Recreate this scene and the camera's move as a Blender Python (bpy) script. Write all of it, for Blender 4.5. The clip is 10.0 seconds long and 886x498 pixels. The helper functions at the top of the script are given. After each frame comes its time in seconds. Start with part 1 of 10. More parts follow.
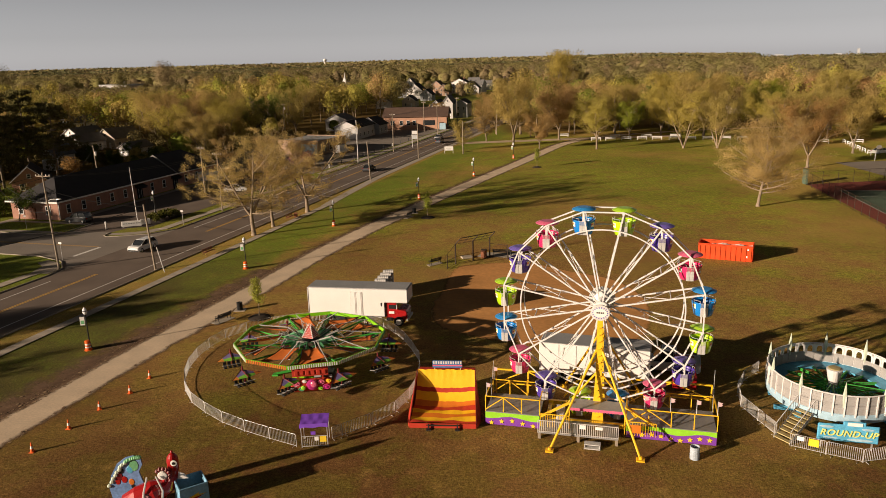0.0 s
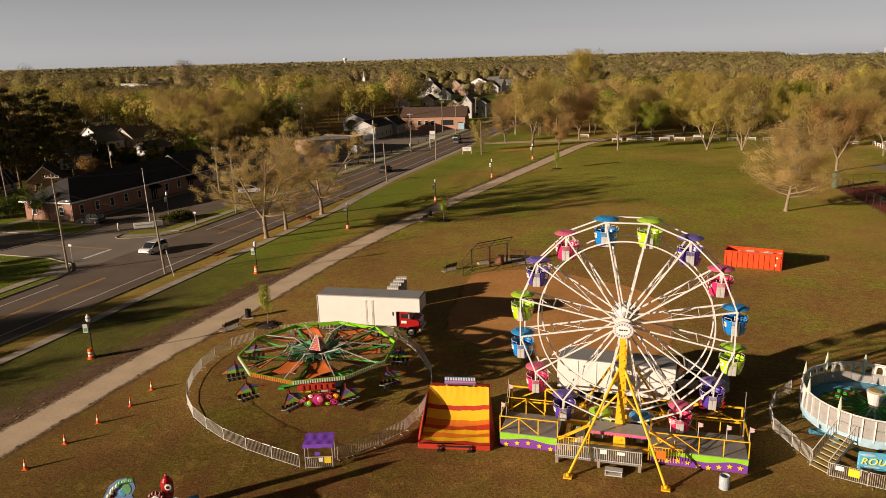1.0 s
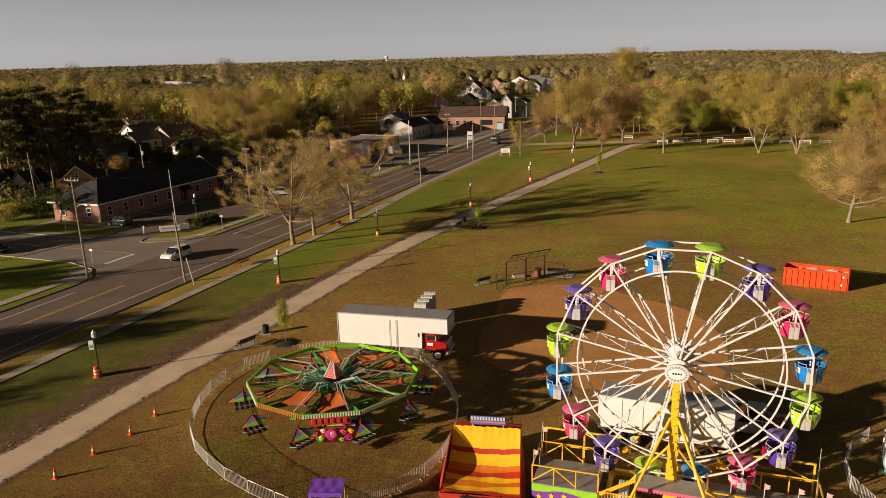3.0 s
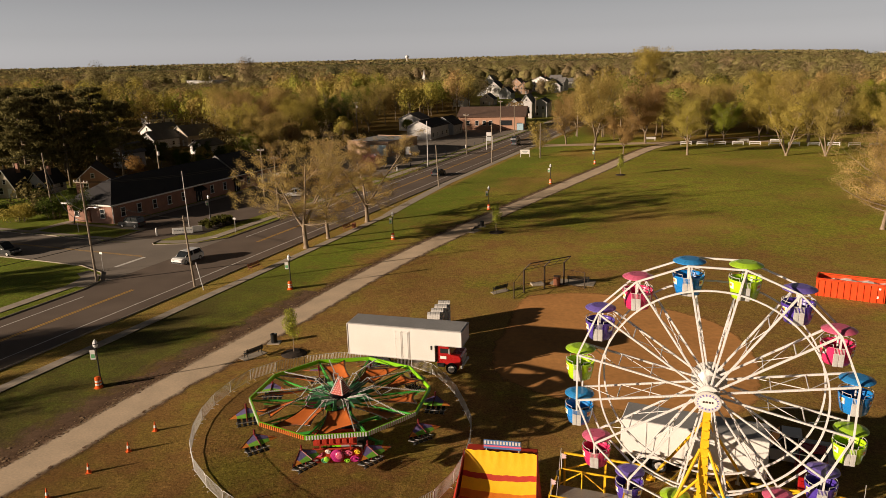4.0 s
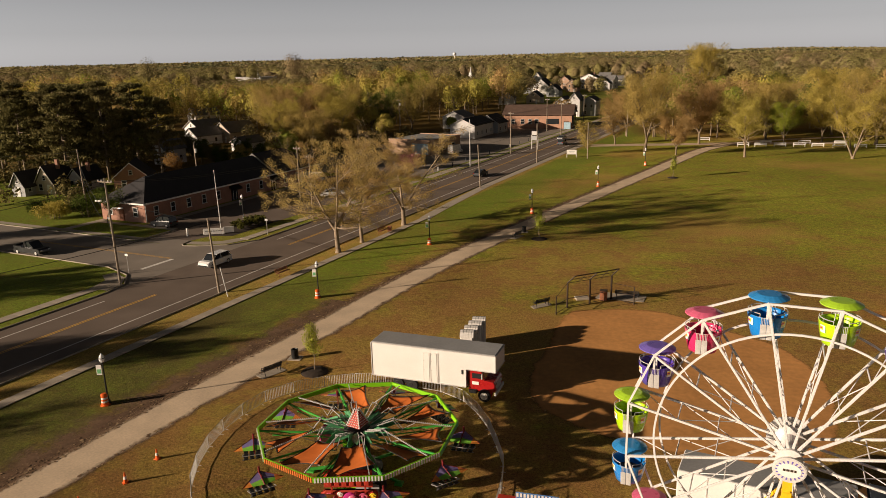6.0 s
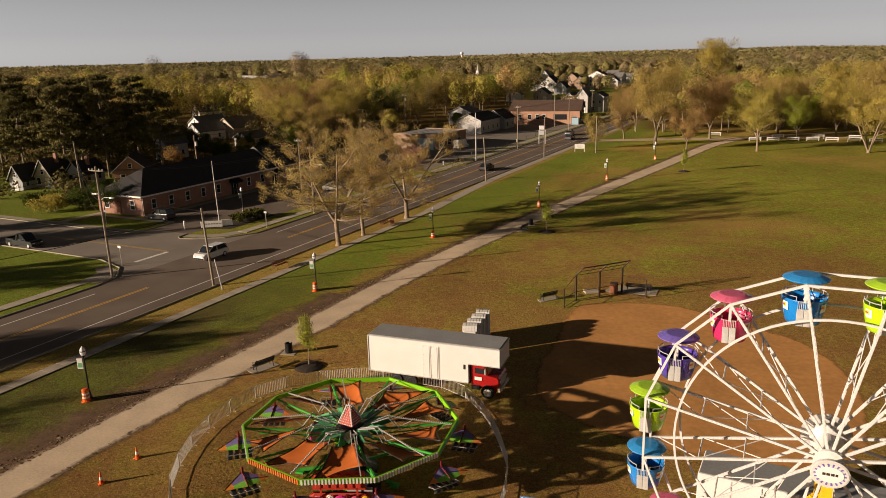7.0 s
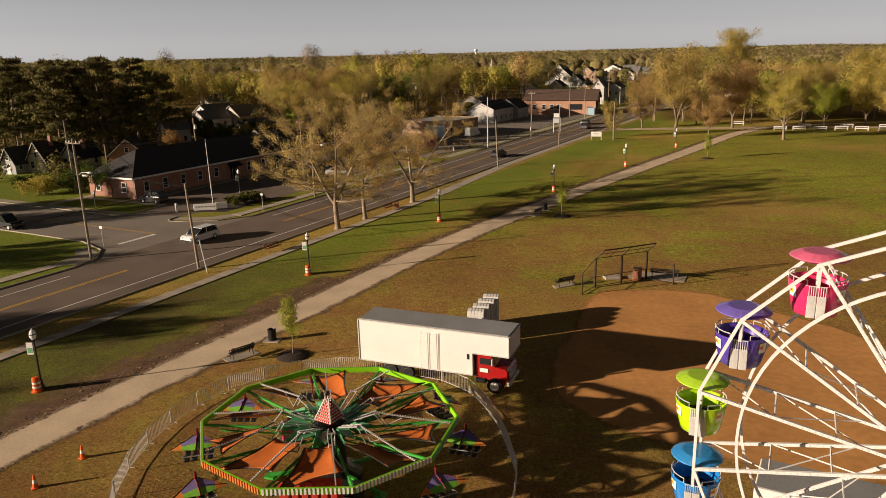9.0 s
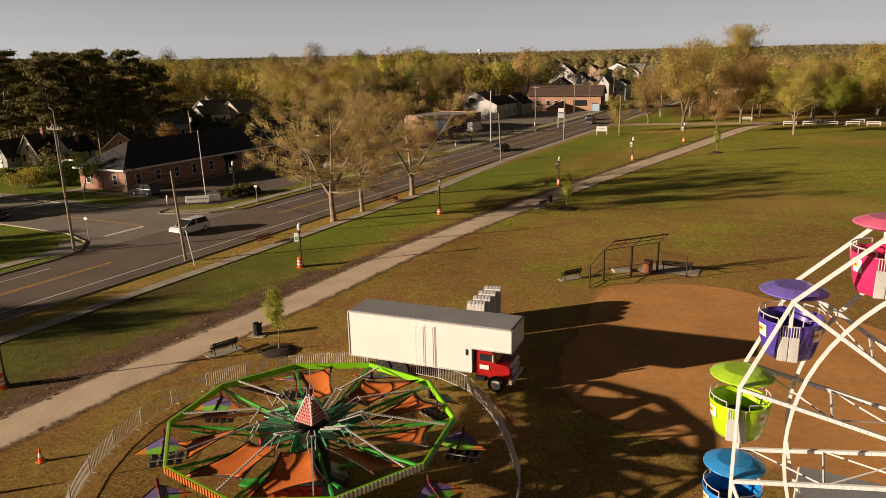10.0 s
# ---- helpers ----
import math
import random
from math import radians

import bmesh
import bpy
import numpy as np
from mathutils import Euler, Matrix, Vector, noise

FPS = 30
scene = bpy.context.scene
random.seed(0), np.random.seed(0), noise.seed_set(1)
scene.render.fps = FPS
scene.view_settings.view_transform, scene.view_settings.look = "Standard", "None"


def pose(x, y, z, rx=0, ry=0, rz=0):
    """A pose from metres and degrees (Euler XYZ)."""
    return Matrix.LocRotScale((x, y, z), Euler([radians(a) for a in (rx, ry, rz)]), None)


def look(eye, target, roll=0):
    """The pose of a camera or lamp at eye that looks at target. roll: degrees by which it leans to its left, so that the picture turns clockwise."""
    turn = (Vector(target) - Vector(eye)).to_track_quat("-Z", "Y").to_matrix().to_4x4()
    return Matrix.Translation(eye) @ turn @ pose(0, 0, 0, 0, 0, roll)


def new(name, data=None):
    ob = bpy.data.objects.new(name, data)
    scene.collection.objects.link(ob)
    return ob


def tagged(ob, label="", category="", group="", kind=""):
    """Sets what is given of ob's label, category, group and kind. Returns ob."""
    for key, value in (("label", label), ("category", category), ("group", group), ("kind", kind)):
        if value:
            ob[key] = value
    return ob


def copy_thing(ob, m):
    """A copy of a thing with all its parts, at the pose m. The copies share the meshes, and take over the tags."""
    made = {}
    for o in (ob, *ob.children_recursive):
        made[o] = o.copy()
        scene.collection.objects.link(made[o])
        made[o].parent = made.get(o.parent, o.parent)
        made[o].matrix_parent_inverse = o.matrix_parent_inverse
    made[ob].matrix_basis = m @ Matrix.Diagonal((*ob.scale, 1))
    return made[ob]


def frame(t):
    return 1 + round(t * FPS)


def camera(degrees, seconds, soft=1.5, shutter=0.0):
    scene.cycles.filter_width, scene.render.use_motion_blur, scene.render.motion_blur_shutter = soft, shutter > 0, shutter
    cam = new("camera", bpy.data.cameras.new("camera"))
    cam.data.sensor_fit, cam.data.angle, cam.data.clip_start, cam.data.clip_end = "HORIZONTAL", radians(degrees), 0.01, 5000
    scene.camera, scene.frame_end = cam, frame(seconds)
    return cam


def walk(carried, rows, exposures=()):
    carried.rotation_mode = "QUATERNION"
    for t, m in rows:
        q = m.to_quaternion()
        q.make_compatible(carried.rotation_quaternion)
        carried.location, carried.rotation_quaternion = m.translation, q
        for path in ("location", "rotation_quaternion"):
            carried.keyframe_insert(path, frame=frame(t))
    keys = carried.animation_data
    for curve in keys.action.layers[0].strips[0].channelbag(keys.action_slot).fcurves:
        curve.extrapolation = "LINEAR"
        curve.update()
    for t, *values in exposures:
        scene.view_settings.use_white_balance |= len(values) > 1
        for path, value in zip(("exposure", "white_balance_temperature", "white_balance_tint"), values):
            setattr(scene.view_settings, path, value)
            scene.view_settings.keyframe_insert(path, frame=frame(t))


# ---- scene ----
cam = camera(62.7, 10.0, soft=0.85)
PATH = [
    (0, (1.154, -2.993, 25.975), (0.417, 6.661, 23.470), -1.61),
    (0.5, (1.248, -1.472, 25.999), (0.385, 8.169, 23.488), -1.60),
    (1, (1.322, 0.049, 26.022), (0.330, 9.679, 23.512), -1.59),
    (1.5, (1.377, 1.570, 26.044), (0.247, 11.182, 23.527), -1.58),
    (2, (1.412, 3.091, 26.065), (0.155, 12.686, 23.546), -1.57),
    (2.5, (1.429, 4.612, 26.085), (0.036, 14.188, 23.565), -1.56),
    (3.2, (1.419, 6.741, 26.112), (-0.150, 16.291, 23.594), -1.54),
    (4, (1.361, 9.174, 26.140), (-0.418, 18.687, 23.622), -1.51),
    (4.5, (1.300, 10.694, 26.156), (-0.621, 20.180, 23.638), -1.48),
    (5, (1.219, 12.215, 26.171), (-0.881, 21.658, 23.638), -1.46),
    (5.5, (1.119, 13.735, 26.185), (-1.149, 23.136, 23.639), -1.43),
    (5.7, (1.074, 14.343, 26.190), (-1.253, 23.730, 23.643), -1.42),
    (6.3, (1.009, 16.199, 25.256), (-1.392, 25.571, 22.727), -1.49),
    (6.7, (0.847, 17.411, 24.589), (-1.596, 26.771, 22.056), -1.56),
    (7, (0.718, 18.332, 24.085), (-1.753, 27.684, 21.548), -1.52),
    (7.5, (0.492, 19.892, 23.236), (-2.013, 29.234, 20.697), -1.46),
    (8, (0.251, 21.481, 22.376), (-2.301, 30.809, 19.830), -1.41),
    (8.5, (-0.006, 23.100, 21.506), (-2.593, 32.417, 18.956), -1.37),
    (9, (-0.278, 24.749, 20.624), (-2.915, 34.049, 18.065), -1.34),
    (9.5, (-0.565, 26.427, 19.732), (-3.238, 35.717, 17.171), -1.31),
    (10, (-0.868, 28.136, 18.829), (-3.550, 37.425, 16.278), -1.29),
]
walk(cam, [(t, look(eye, target, roll)) for t, eye, target, roll in PATH], [(0, 0.54), (2.5, 0.49), (5.5, 0.51), (7, 0.55), (10, 0.63)])

# ---- light: low warm sun from the left, hazy sky ----
SUN_ELEV = 13.0
SUN_DIR = 32.5          # the way the light travels over the ground, degrees from +x towards +y
world = bpy.data.worlds.new("sky")
scene.world = world
world.use_nodes = True
wn = world.node_tree
sky = wn.nodes.new("ShaderNodeTexSky")
sky.sky_type = "NISHITA"
sky.sun_disc = False
sky.sun_elevation = radians(SUN_ELEV)
sky.sun_rotation = radians(270.0 - SUN_DIR)
sky.altitude = 10
sky.air_density = 1.0
sky.dust_density = 0.3
sky.ozone_density = 1.0
sky_grade = wn.nodes.new("ShaderNodeHueSaturation")
sky_grade.inputs["Saturation"].default_value = 0.09
wn.links.new(sky.outputs["Color"], sky_grade.inputs["Color"])
# sky brightened towards the horizon and darkened overhead, so shadows fall deeper
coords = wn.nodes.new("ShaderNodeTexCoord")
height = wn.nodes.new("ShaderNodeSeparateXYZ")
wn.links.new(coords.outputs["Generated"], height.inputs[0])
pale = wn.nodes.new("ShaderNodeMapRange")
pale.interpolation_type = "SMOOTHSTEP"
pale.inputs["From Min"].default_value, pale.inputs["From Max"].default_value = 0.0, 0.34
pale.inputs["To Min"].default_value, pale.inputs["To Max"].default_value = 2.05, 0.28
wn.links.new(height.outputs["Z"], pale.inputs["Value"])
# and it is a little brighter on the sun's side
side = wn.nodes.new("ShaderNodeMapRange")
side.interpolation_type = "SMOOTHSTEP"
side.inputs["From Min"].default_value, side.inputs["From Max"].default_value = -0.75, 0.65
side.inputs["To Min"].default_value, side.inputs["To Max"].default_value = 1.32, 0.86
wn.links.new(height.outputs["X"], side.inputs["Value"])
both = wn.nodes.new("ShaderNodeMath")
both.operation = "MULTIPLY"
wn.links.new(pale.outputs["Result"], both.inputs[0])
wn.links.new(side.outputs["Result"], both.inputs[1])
wn.links.new(both.outputs[0], sky_grade.inputs["Value"])
warm = wn.nodes.new("ShaderNodeMix")
warm.data_type, warm.blend_type = "RGBA", "MULTIPLY"
warm.inputs["Factor"].default_value = 1.0
warm.inputs[7].default_value = (1.006, 0.985, 1.018, 1)
wn.links.new(sky_grade.outputs["Color"], warm.inputs[6])
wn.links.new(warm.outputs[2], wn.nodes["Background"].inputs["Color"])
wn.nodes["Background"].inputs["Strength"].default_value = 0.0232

sun_data = bpy.data.lights.new("sun", "SUN")
sun_data.energy = 5.0
sun_data.angle = radians(0.6)
sun_data.color = (1.0, 0.79, 0.595)
sun = new("sun", sun_data)
travel = Vector((math.cos(radians(SUN_DIR)) * math.cos(radians(SUN_ELEV)), math.sin(radians(SUN_DIR)) * math.cos(radians(SUN_ELEV)), -math.sin(radians(SUN_ELEV))))
sun.rotation_mode = "QUATERNION"
sun.rotation_quaternion = travel.to_track_quat("-Z", "Y")
sun.location = (-60, -40, 60)

# ---- materials ----
def material(name, colour, rough=0.7, metal=0.0, vary=0.25, scale=2.0, fine=25.0, bump=0.15, spec=0.4, clear=0.0, object_random=0.0, island_random=0.0, hue=0.0):
    """A painted or natural surface: base colour with broad stains, fine grain and a little relief."""
    m = bpy.data.materials.new(name)
    m.use_nodes = True
    nt = m.node_tree
    b = nt.nodes["Principled BSDF"]
    geo = nt.nodes.new("ShaderNodeNewGeometry")
    tc = nt.nodes.new("ShaderNodeTexCoord")
    n1 = nt.nodes.new("ShaderNodeTexNoise")
    n1.inputs["Scale"].default_value = scale
    n1.inputs["Detail"].default_value = 4
    n2 = nt.nodes.new("ShaderNodeTexNoise")
    n2.inputs["Scale"].default_value = fine
    n2.inputs["Detail"].default_value = 3
    for n in (n1, n2):
        nt.links.new(tc.outputs["Object"], n.inputs["Vector"])
    total = nt.nodes.new("ShaderNodeMath")
    total.operation = "MULTIPLY_ADD"
    total.inputs[1].default_value = 0.45
    nt.links.new(n2.outputs["Fac"], total.inputs[0])
    half = nt.nodes.new("ShaderNodeMath")
    half.operation = "MULTIPLY"
    half.inputs[1].default_value = 0.55
    nt.links.new(n1.outputs["Fac"], half.inputs[0])
    nt.links.new(half.outputs[0], total.inputs[2])
    rng = nt.nodes.new("ShaderNodeMapRange")
    rng.inputs["From Min"].default_value, rng.inputs["From Max"].default_value = 0.3, 0.7
    rng.inputs["To Min"].default_value, rng.inputs["To Max"].default_value = 1 - vary, 1 + vary
    nt.links.new(total.outputs[0], rng.inputs["Value"])
    hsv = nt.nodes.new("ShaderNodeHueSaturation")
    hsv.inputs["Color"].default_value = colour
    value = rng.outputs["Result"]
    for amount, source in ((object_random, "object"), (island_random, "island")):
        if amount:
            src = nt.nodes.new("ShaderNodeObjectInfo").outputs["Random"] if source == "object" else geo.outputs["Random Per Island"]
            r2 = nt.nodes.new("ShaderNodeMapRange")
            r2.inputs["To Min"].default_value, r2.inputs["To Max"].default_value = 1 - amount, 1 + amount
            nt.links.new(src, r2.inputs["Value"])
            mul = nt.nodes.new("ShaderNodeMath")
            mul.operation = "MULTIPLY"
            nt.links.new(value, mul.inputs[0])
            nt.links.new(r2.outputs["Result"], mul.inputs[1])
            value = mul.outputs[0]
            if hue:
                r3 = nt.nodes.new("ShaderNodeMapRange")
                r3.inputs["To Min"].default_value, r3.inputs["To Max"].default_value = 0.5 - hue, 0.5 + hue
                nt.links.new(src, r3.inputs["Value"])
                nt.links.new(r3.outputs["Result"], hsv.inputs["Hue"])
    nt.links.new(value, hsv.inputs["Value"])
    nt.links.new(hsv.outputs["Color"], b.inputs["Base Color"])
    rr = nt.nodes.new("ShaderNodeMapRange")
    rr.inputs["To Min"].default_value, rr.inputs["To Max"].default_value = max(0.03, rough - 0.12), min(1.0, rough + 0.12)
    nt.links.new(n1.outputs["Fac"], rr.inputs["Value"])
    nt.links.new(rr.outputs["Result"], b.inputs["Roughness"])
    b.inputs["Metallic"].default_value = metal
    b.inputs["Specular IOR Level"].default_value = spec
    b.inputs["Coat Weight"].default_value = clear
    if bump:
        bp = nt.nodes.new("ShaderNodeBump")
        bp.inputs["Strength"].default_value = bump
        bp.inputs["Distance"].default_value = 0.02
        nt.links.new(n2.outputs["Fac"], bp.inputs["Height"])
        nt.links.new(bp.outputs["Normal"], b.inputs["Normal"])
    return m


def leaf_material(name, colour, translucent=0.40, hue=0.010, vary=0.22):
    """Leaves and fine twigs that let some light through; each clump differs a little."""
    m = bpy.data.materials.new(name)
    m.use_nodes = True
    nt = m.node_tree
    nt.nodes.remove(nt.nodes["Principled BSDF"])
    geo = nt.nodes.new("ShaderNodeNewGeometry")
    tc = nt.nodes.new("ShaderNodeTexCoord")
    n1 = nt.nodes.new("ShaderNodeTexNoise")
    n1.inputs["Scale"].default_value = 0.35
    n1.inputs["Detail"].default_value = 3
    nt.links.new(tc.outputs["Object"], n1.inputs["Vector"])
    r = nt.nodes.new("ShaderNodeMapRange")
    r.inputs["To Min"].default_value, r.inputs["To Max"].default_value = 1 - vary, 1 + vary
    nt.links.new(geo.outputs["Random Per Island"], r.inputs["Value"])
    r1 = nt.nodes.new("ShaderNodeMapRange")
    r1.inputs["From Min"].default_value, r1.inputs["From Max"].default_value = 0.3, 0.7
    r1.inputs["To Min"].default_value, r1.inputs["To Max"].default_value = 0.7, 1.3
    nt.links.new(n1.outputs["Fac"], r1.inputs["Value"])
    mul = nt.nodes.new("ShaderNodeMath")
    mul.operation = "MULTIPLY"
    nt.links.new(r.outputs["Result"], mul.inputs[0])
    nt.links.new(r1.outputs["Result"], mul.inputs[1])
    oi = nt.nodes.new("ShaderNodeObjectInfo")
    rh = nt.nodes.new("ShaderNodeMapRange")
    rh.inputs["To Min"].default_value, rh.inputs["To Max"].default_value = 0.5 - hue, 0.5 + hue
    nt.links.new(oi.outputs["Random"], rh.inputs["Value"])
    hsv = nt.nodes.new("ShaderNodeHueSaturation")
    hsv.inputs["Color"].default_value = colour
    nt.links.new(rh.outputs["Result"], hsv.inputs["Hue"])
    nt.links.new(mul.outputs[0], hsv.inputs["Value"])
    d = nt.nodes.new("ShaderNodeBsdfDiffuse")
    t = nt.nodes.new("ShaderNodeBsdfTranslucent")
    mix = nt.nodes.new("ShaderNodeMixShader")
    mix.inputs["Fac"].default_value = translucent
    nt.links.new(hsv.outputs["Color"], d.inputs["Color"])
    nt.links.new(hsv.outputs["Color"], t.inputs["Color"])
    nt.links.new(d.outputs[0], mix.inputs[1])
    nt.links.new(t.outputs[0], mix.inputs[2])
    nt.links.new(mix.outputs[0], nt.nodes["Material Output"].inputs["Surface"])
    return m


def woods_material(name, colour):
    """Crowns seen from afar: the tone changes from tree to tree more than from leaf to leaf."""
    m = leaf_material(name, colour, 0.24, 0.0, 0.09)
    nt = m.node_tree
    hsv = next(n for n in nt.nodes if n.type == "HUE_SAT")
    tc = next(n for n in nt.nodes if n.type == "TEX_COORD")
    n2 = nt.nodes.new("ShaderNodeTexNoise")
    n2.inputs["Scale"].default_value = 0.075
    n2.inputs["Detail"].default_value = 2
    nt.links.new(tc.outputs["Object"], n2.inputs["Vector"])
    r = nt.nodes.new("ShaderNodeMapRange")
    r.inputs["From Min"].default_value, r.inputs["From Max"].default_value = 0.3, 0.7
    r.inputs["To Min"].default_value, r.inputs["To Max"].default_value = 0.496, 0.516
    nt.links.new(n2.outputs["Fac"], r.inputs["Value"])
    nt.links.new(r.outputs["Result"], hsv.inputs["Hue"])
    n1 = next(n for n in nt.nodes if n.type == "TEX_NOISE" and n != n2)
    n1.inputs["Scale"].default_value = 0.09
    return m


def ground_material():
    """Spring turf: green where it is kept, thin and brown where feet and rides have worn it."""
    m = bpy.data.materials.new("turf")
    m.use_nodes = True
    nt = m.node_tree
    b = nt.nodes["Principled BSDF"]
    tc = nt.nodes.new("ShaderNodeTexCoord")
    sep = nt.nodes.new("ShaderNodeSeparateXYZ")
    nt.links.new(tc.outputs["Object"], sep.inputs[0])

    def noise_node(scale, detail, rough=0.6, stretch=None):
        n = nt.nodes.new("ShaderNodeTexNoise")
        n.inputs["Scale"].default_value = scale
        n.inputs["Detail"].default_value = detail
        n.inputs["Roughness"].default_value = rough
        nt.links.new(tc.outputs["Object"], n.inputs["Vector"])
        return n.outputs["Fac"]

    def math_node(op, a, c, clamp=False):
        n = nt.nodes.new("ShaderNodeMath")
        n.operation = op
        n.use_clamp = clamp
        for i, v in enumerate((a, c)):
            if isinstance(v, (int, float)):
                n.inputs[i].default_value = v
            else:
                nt.links.new(v, n.inputs[i])
        return n.outputs[0]

    def span(v, lo, hi, a=0.0, c=1.0):
        n = nt.nodes.new("ShaderNodeMapRange")
        n.interpolation_type = "SMOOTHSTEP"
        n.inputs["From Min"].default_value, n.inputs["From Max"].default_value = lo, hi
        n.inputs["To Min"].default_value, n.inputs["To Max"].default_value = a, c
        nt.links.new(v, n.inputs["Value"])
        return n.outputs["Result"]

    def mix(f, a, c):
        n = nt.nodes.new("ShaderNodeMix")
        n.data_type = "RGBA"
        if isinstance(f, (int, float)):
            n.inputs["Factor"].default_value = f
        else:
            nt.links.new(f, n.inputs["Factor"])
        for key, v in ((6, a), (7, c)):
            if isinstance(v, tuple):
                n.inputs[key].default_value = v
            else:
                nt.links.new(v, n.inputs[key])
        return n.outputs[2]

    x, y = sep.outputs["X"], sep.outputs["Y"]
    broad, patch, grain, blade = noise_node(0.035, 5), noise_node(0.22, 6, 0.7), noise_node(1.6, 6, 0.8), noise_node(5.0, 5, 0.85)
    # distance from the fairground's middle: the turf is worn there and kept further out
    dx, dy = math_node("MULTIPLY", math_node("SUBTRACT", x, 3.0), 0.8), math_node("SUBTRACT", y, 52.0)
    away = math_node("SQRT", math_node("ADD", math_node("MULTIPLY", dx, dx), math_node("MULTIPLY", dy, dy)), 0.0)
    away = math_node("ADD", away, math_node("MULTIPLY", math_node("SUBTRACT", broad, 0.5), 70.0))
    worn = span(away, 42.0, 100.0, 1.0, 0.0)
    # the verge between path and pavement is green; across = distance from the carriageway's edge line
    across = math_node("SUBTRACT", math_node("MULTIPLY", math_node("ADD", x, 51.5), 0.978), math_node("MULTIPLY", math_node("SUBTRACT", y, 63.0), 0.2083))
    verge = span(math_node("ADD", across, math_node("MULTIPLY", math_node("SUBTRACT", patch, 0.5), 7.0)), 12.0, 18.5, 1.0, 0.0)
    worn = math_node("MULTIPLY", worn, math_node("SUBTRACT", 1.0, math_node("MULTIPLY", verge, 0.9)))
    front = span(y, 36.0, 70.0, 0.12, 1.0)
    worn = math_node("SUBTRACT", worn, math_node("MULTIPLY", span(noise_node(0.075, 5, 0.62), 0.48, 0.66, 0.0, 0.62), front))
    worn = math_node("ADD", worn, span(patch, 0.42, 0.72, -0.22, 0.3), True)
    green = mix(span(grain, 0.3, 0.7), GRASS_DARK, mix(math_node("MULTIPLY", verge, 0.95), GRASS, VERGE))
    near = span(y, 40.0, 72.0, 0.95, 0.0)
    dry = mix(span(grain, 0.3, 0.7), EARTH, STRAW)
    # redder, darker soil at the near end, with some tree shade painted in
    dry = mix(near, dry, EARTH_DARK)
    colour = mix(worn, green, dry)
    kept = math_node("SUBTRACT", 1.0, math_node("MULTIPLY", verge, 0.65))
    colour = mix(math_node("MULTIPLY", span(patch, 0.42, 0.68, 0.0, 0.48), kept), colour, EARTH)
    colour = mix(math_node("MULTIPLY", span(noise_node(0.5, 4, 0.65), 0.52, 0.72, 0.0, 0.45), kept), colour, STRAW)
    # dry tan swathes over the open field
    colour = mix(math_node("MULTIPLY", span(noise_node(0.022, 4, 0.55), 0.47, 0.64, 0.0, 0.70), kept), colour, STRAW)
    # the verge nearest the fair is thin and trodden, with tree shade painted in
    thin = math_node("MULTIPLY", math_node("MULTIPLY", span(y, 74.0, 104.0, 1.0, 0.0), verge), span(across, 2.0, 7.0))
    colour = mix(math_node("MULTIPLY", thin, span(noise_node(0.13, 6, 0.72), 0.34, 0.58, 0.50, 0.97)), colour, VERGE_WORN_SHADED)
    # dry strip between the kerb and the pavement
    strip = math_node("MULTIPLY", span(across, 1.6, 2.3), span(across, 5.0, 6.2, 1.0, 0.0))
    colour = mix(math_node("MULTIPLY", strip, span(patch, 0.3, 0.7, 0.45, 0.85)), colour, STRAW)
    # leaf litter under the woods beyond the houses and the field
    floor_w = math_node("MAXIMUM", math_node("MULTIPLY", span(across, -62.0, -50.0, 1.0, 0.0), span(y, 150.0, 170.0)), span(math_node("SUBTRACT", y, math_node("MULTIPLY", x, 0.05)), 252.0, 275.0))
    bearing = math_node("DIVIDE", x, math_node("MAXIMUM", y, 1.0))
    town = math_node("MULTIPLY", span(bearing, -0.150, -0.115), span(bearing, 0.0, 0.03, 1.0, 0.0))
    floor_w = math_node("MULTIPLY", floor_w, math_node("SUBTRACT", 1.0, math_node("MULTIPLY", town, 0.8)))
    colour = mix(math_node("MULTIPLY", floor_w, 0.8), colour, EARTH_DARK)
    value = math_node("ADD", math_node("MULTIPLY", span(blade, 0.32, 0.68), 1.0), 0.59)
    value = math_node("MULTIPLY", value, span(broad, 0.3, 0.7, 0.85, 1.15))
    value = math_node("MULTIPLY", value, span(noise_node(11.0, 3, 0.8), 0.34, 0.66, 0.76, 1.24))
    hsv = nt.nodes.new("ShaderNodeHueSaturation")
    nt.links.new(colour, hsv.inputs["Color"])
    nt.links.new(value, hsv.inputs["Value"])
    nt.links.new(hsv.outputs["Color"], b.inputs["Base Color"])
    b.inputs["Roughness"].default_value = 1.0
    b.inputs["Specular IOR Level"].default_value = 0.1
    bp = nt.nodes.new("ShaderNodeBump")
    bp.inputs["Strength"].default_value = 0.5
    bp.inputs["Distance"].default_value = 0.10
    nt.links.new(math_node("ADD", blade, math_node("MULTIPLY", grain, 1.5)), bp.inputs["Height"])
    nt.links.new(bp.outputs["Normal"], b.inputs["Normal"])
    return m


GRASS = (0.40, 0.41, 0.046, 1)
VERGE_WORN_SHADED = (0.098, 0.080, 0.025, 1)
VERGE = (0.205, 0.295, 0.027, 1)
GRASS_DARK = (0.145, 0.155, 0.021, 1)
STRAW = (0.43, 0.262, 0.076, 1)
EARTH = (0.245, 0.130, 0.044, 1)
EARTH_DARK = (0.128, 0.057, 0.019, 1)
TURF = ground_material()
PATH_MAT = material("park_road", (0.56, 0.43, 0.30, 1), 0.9, vary=0.2, scale=0.4, fine=6.0, bump=0.3, spec=0.2)
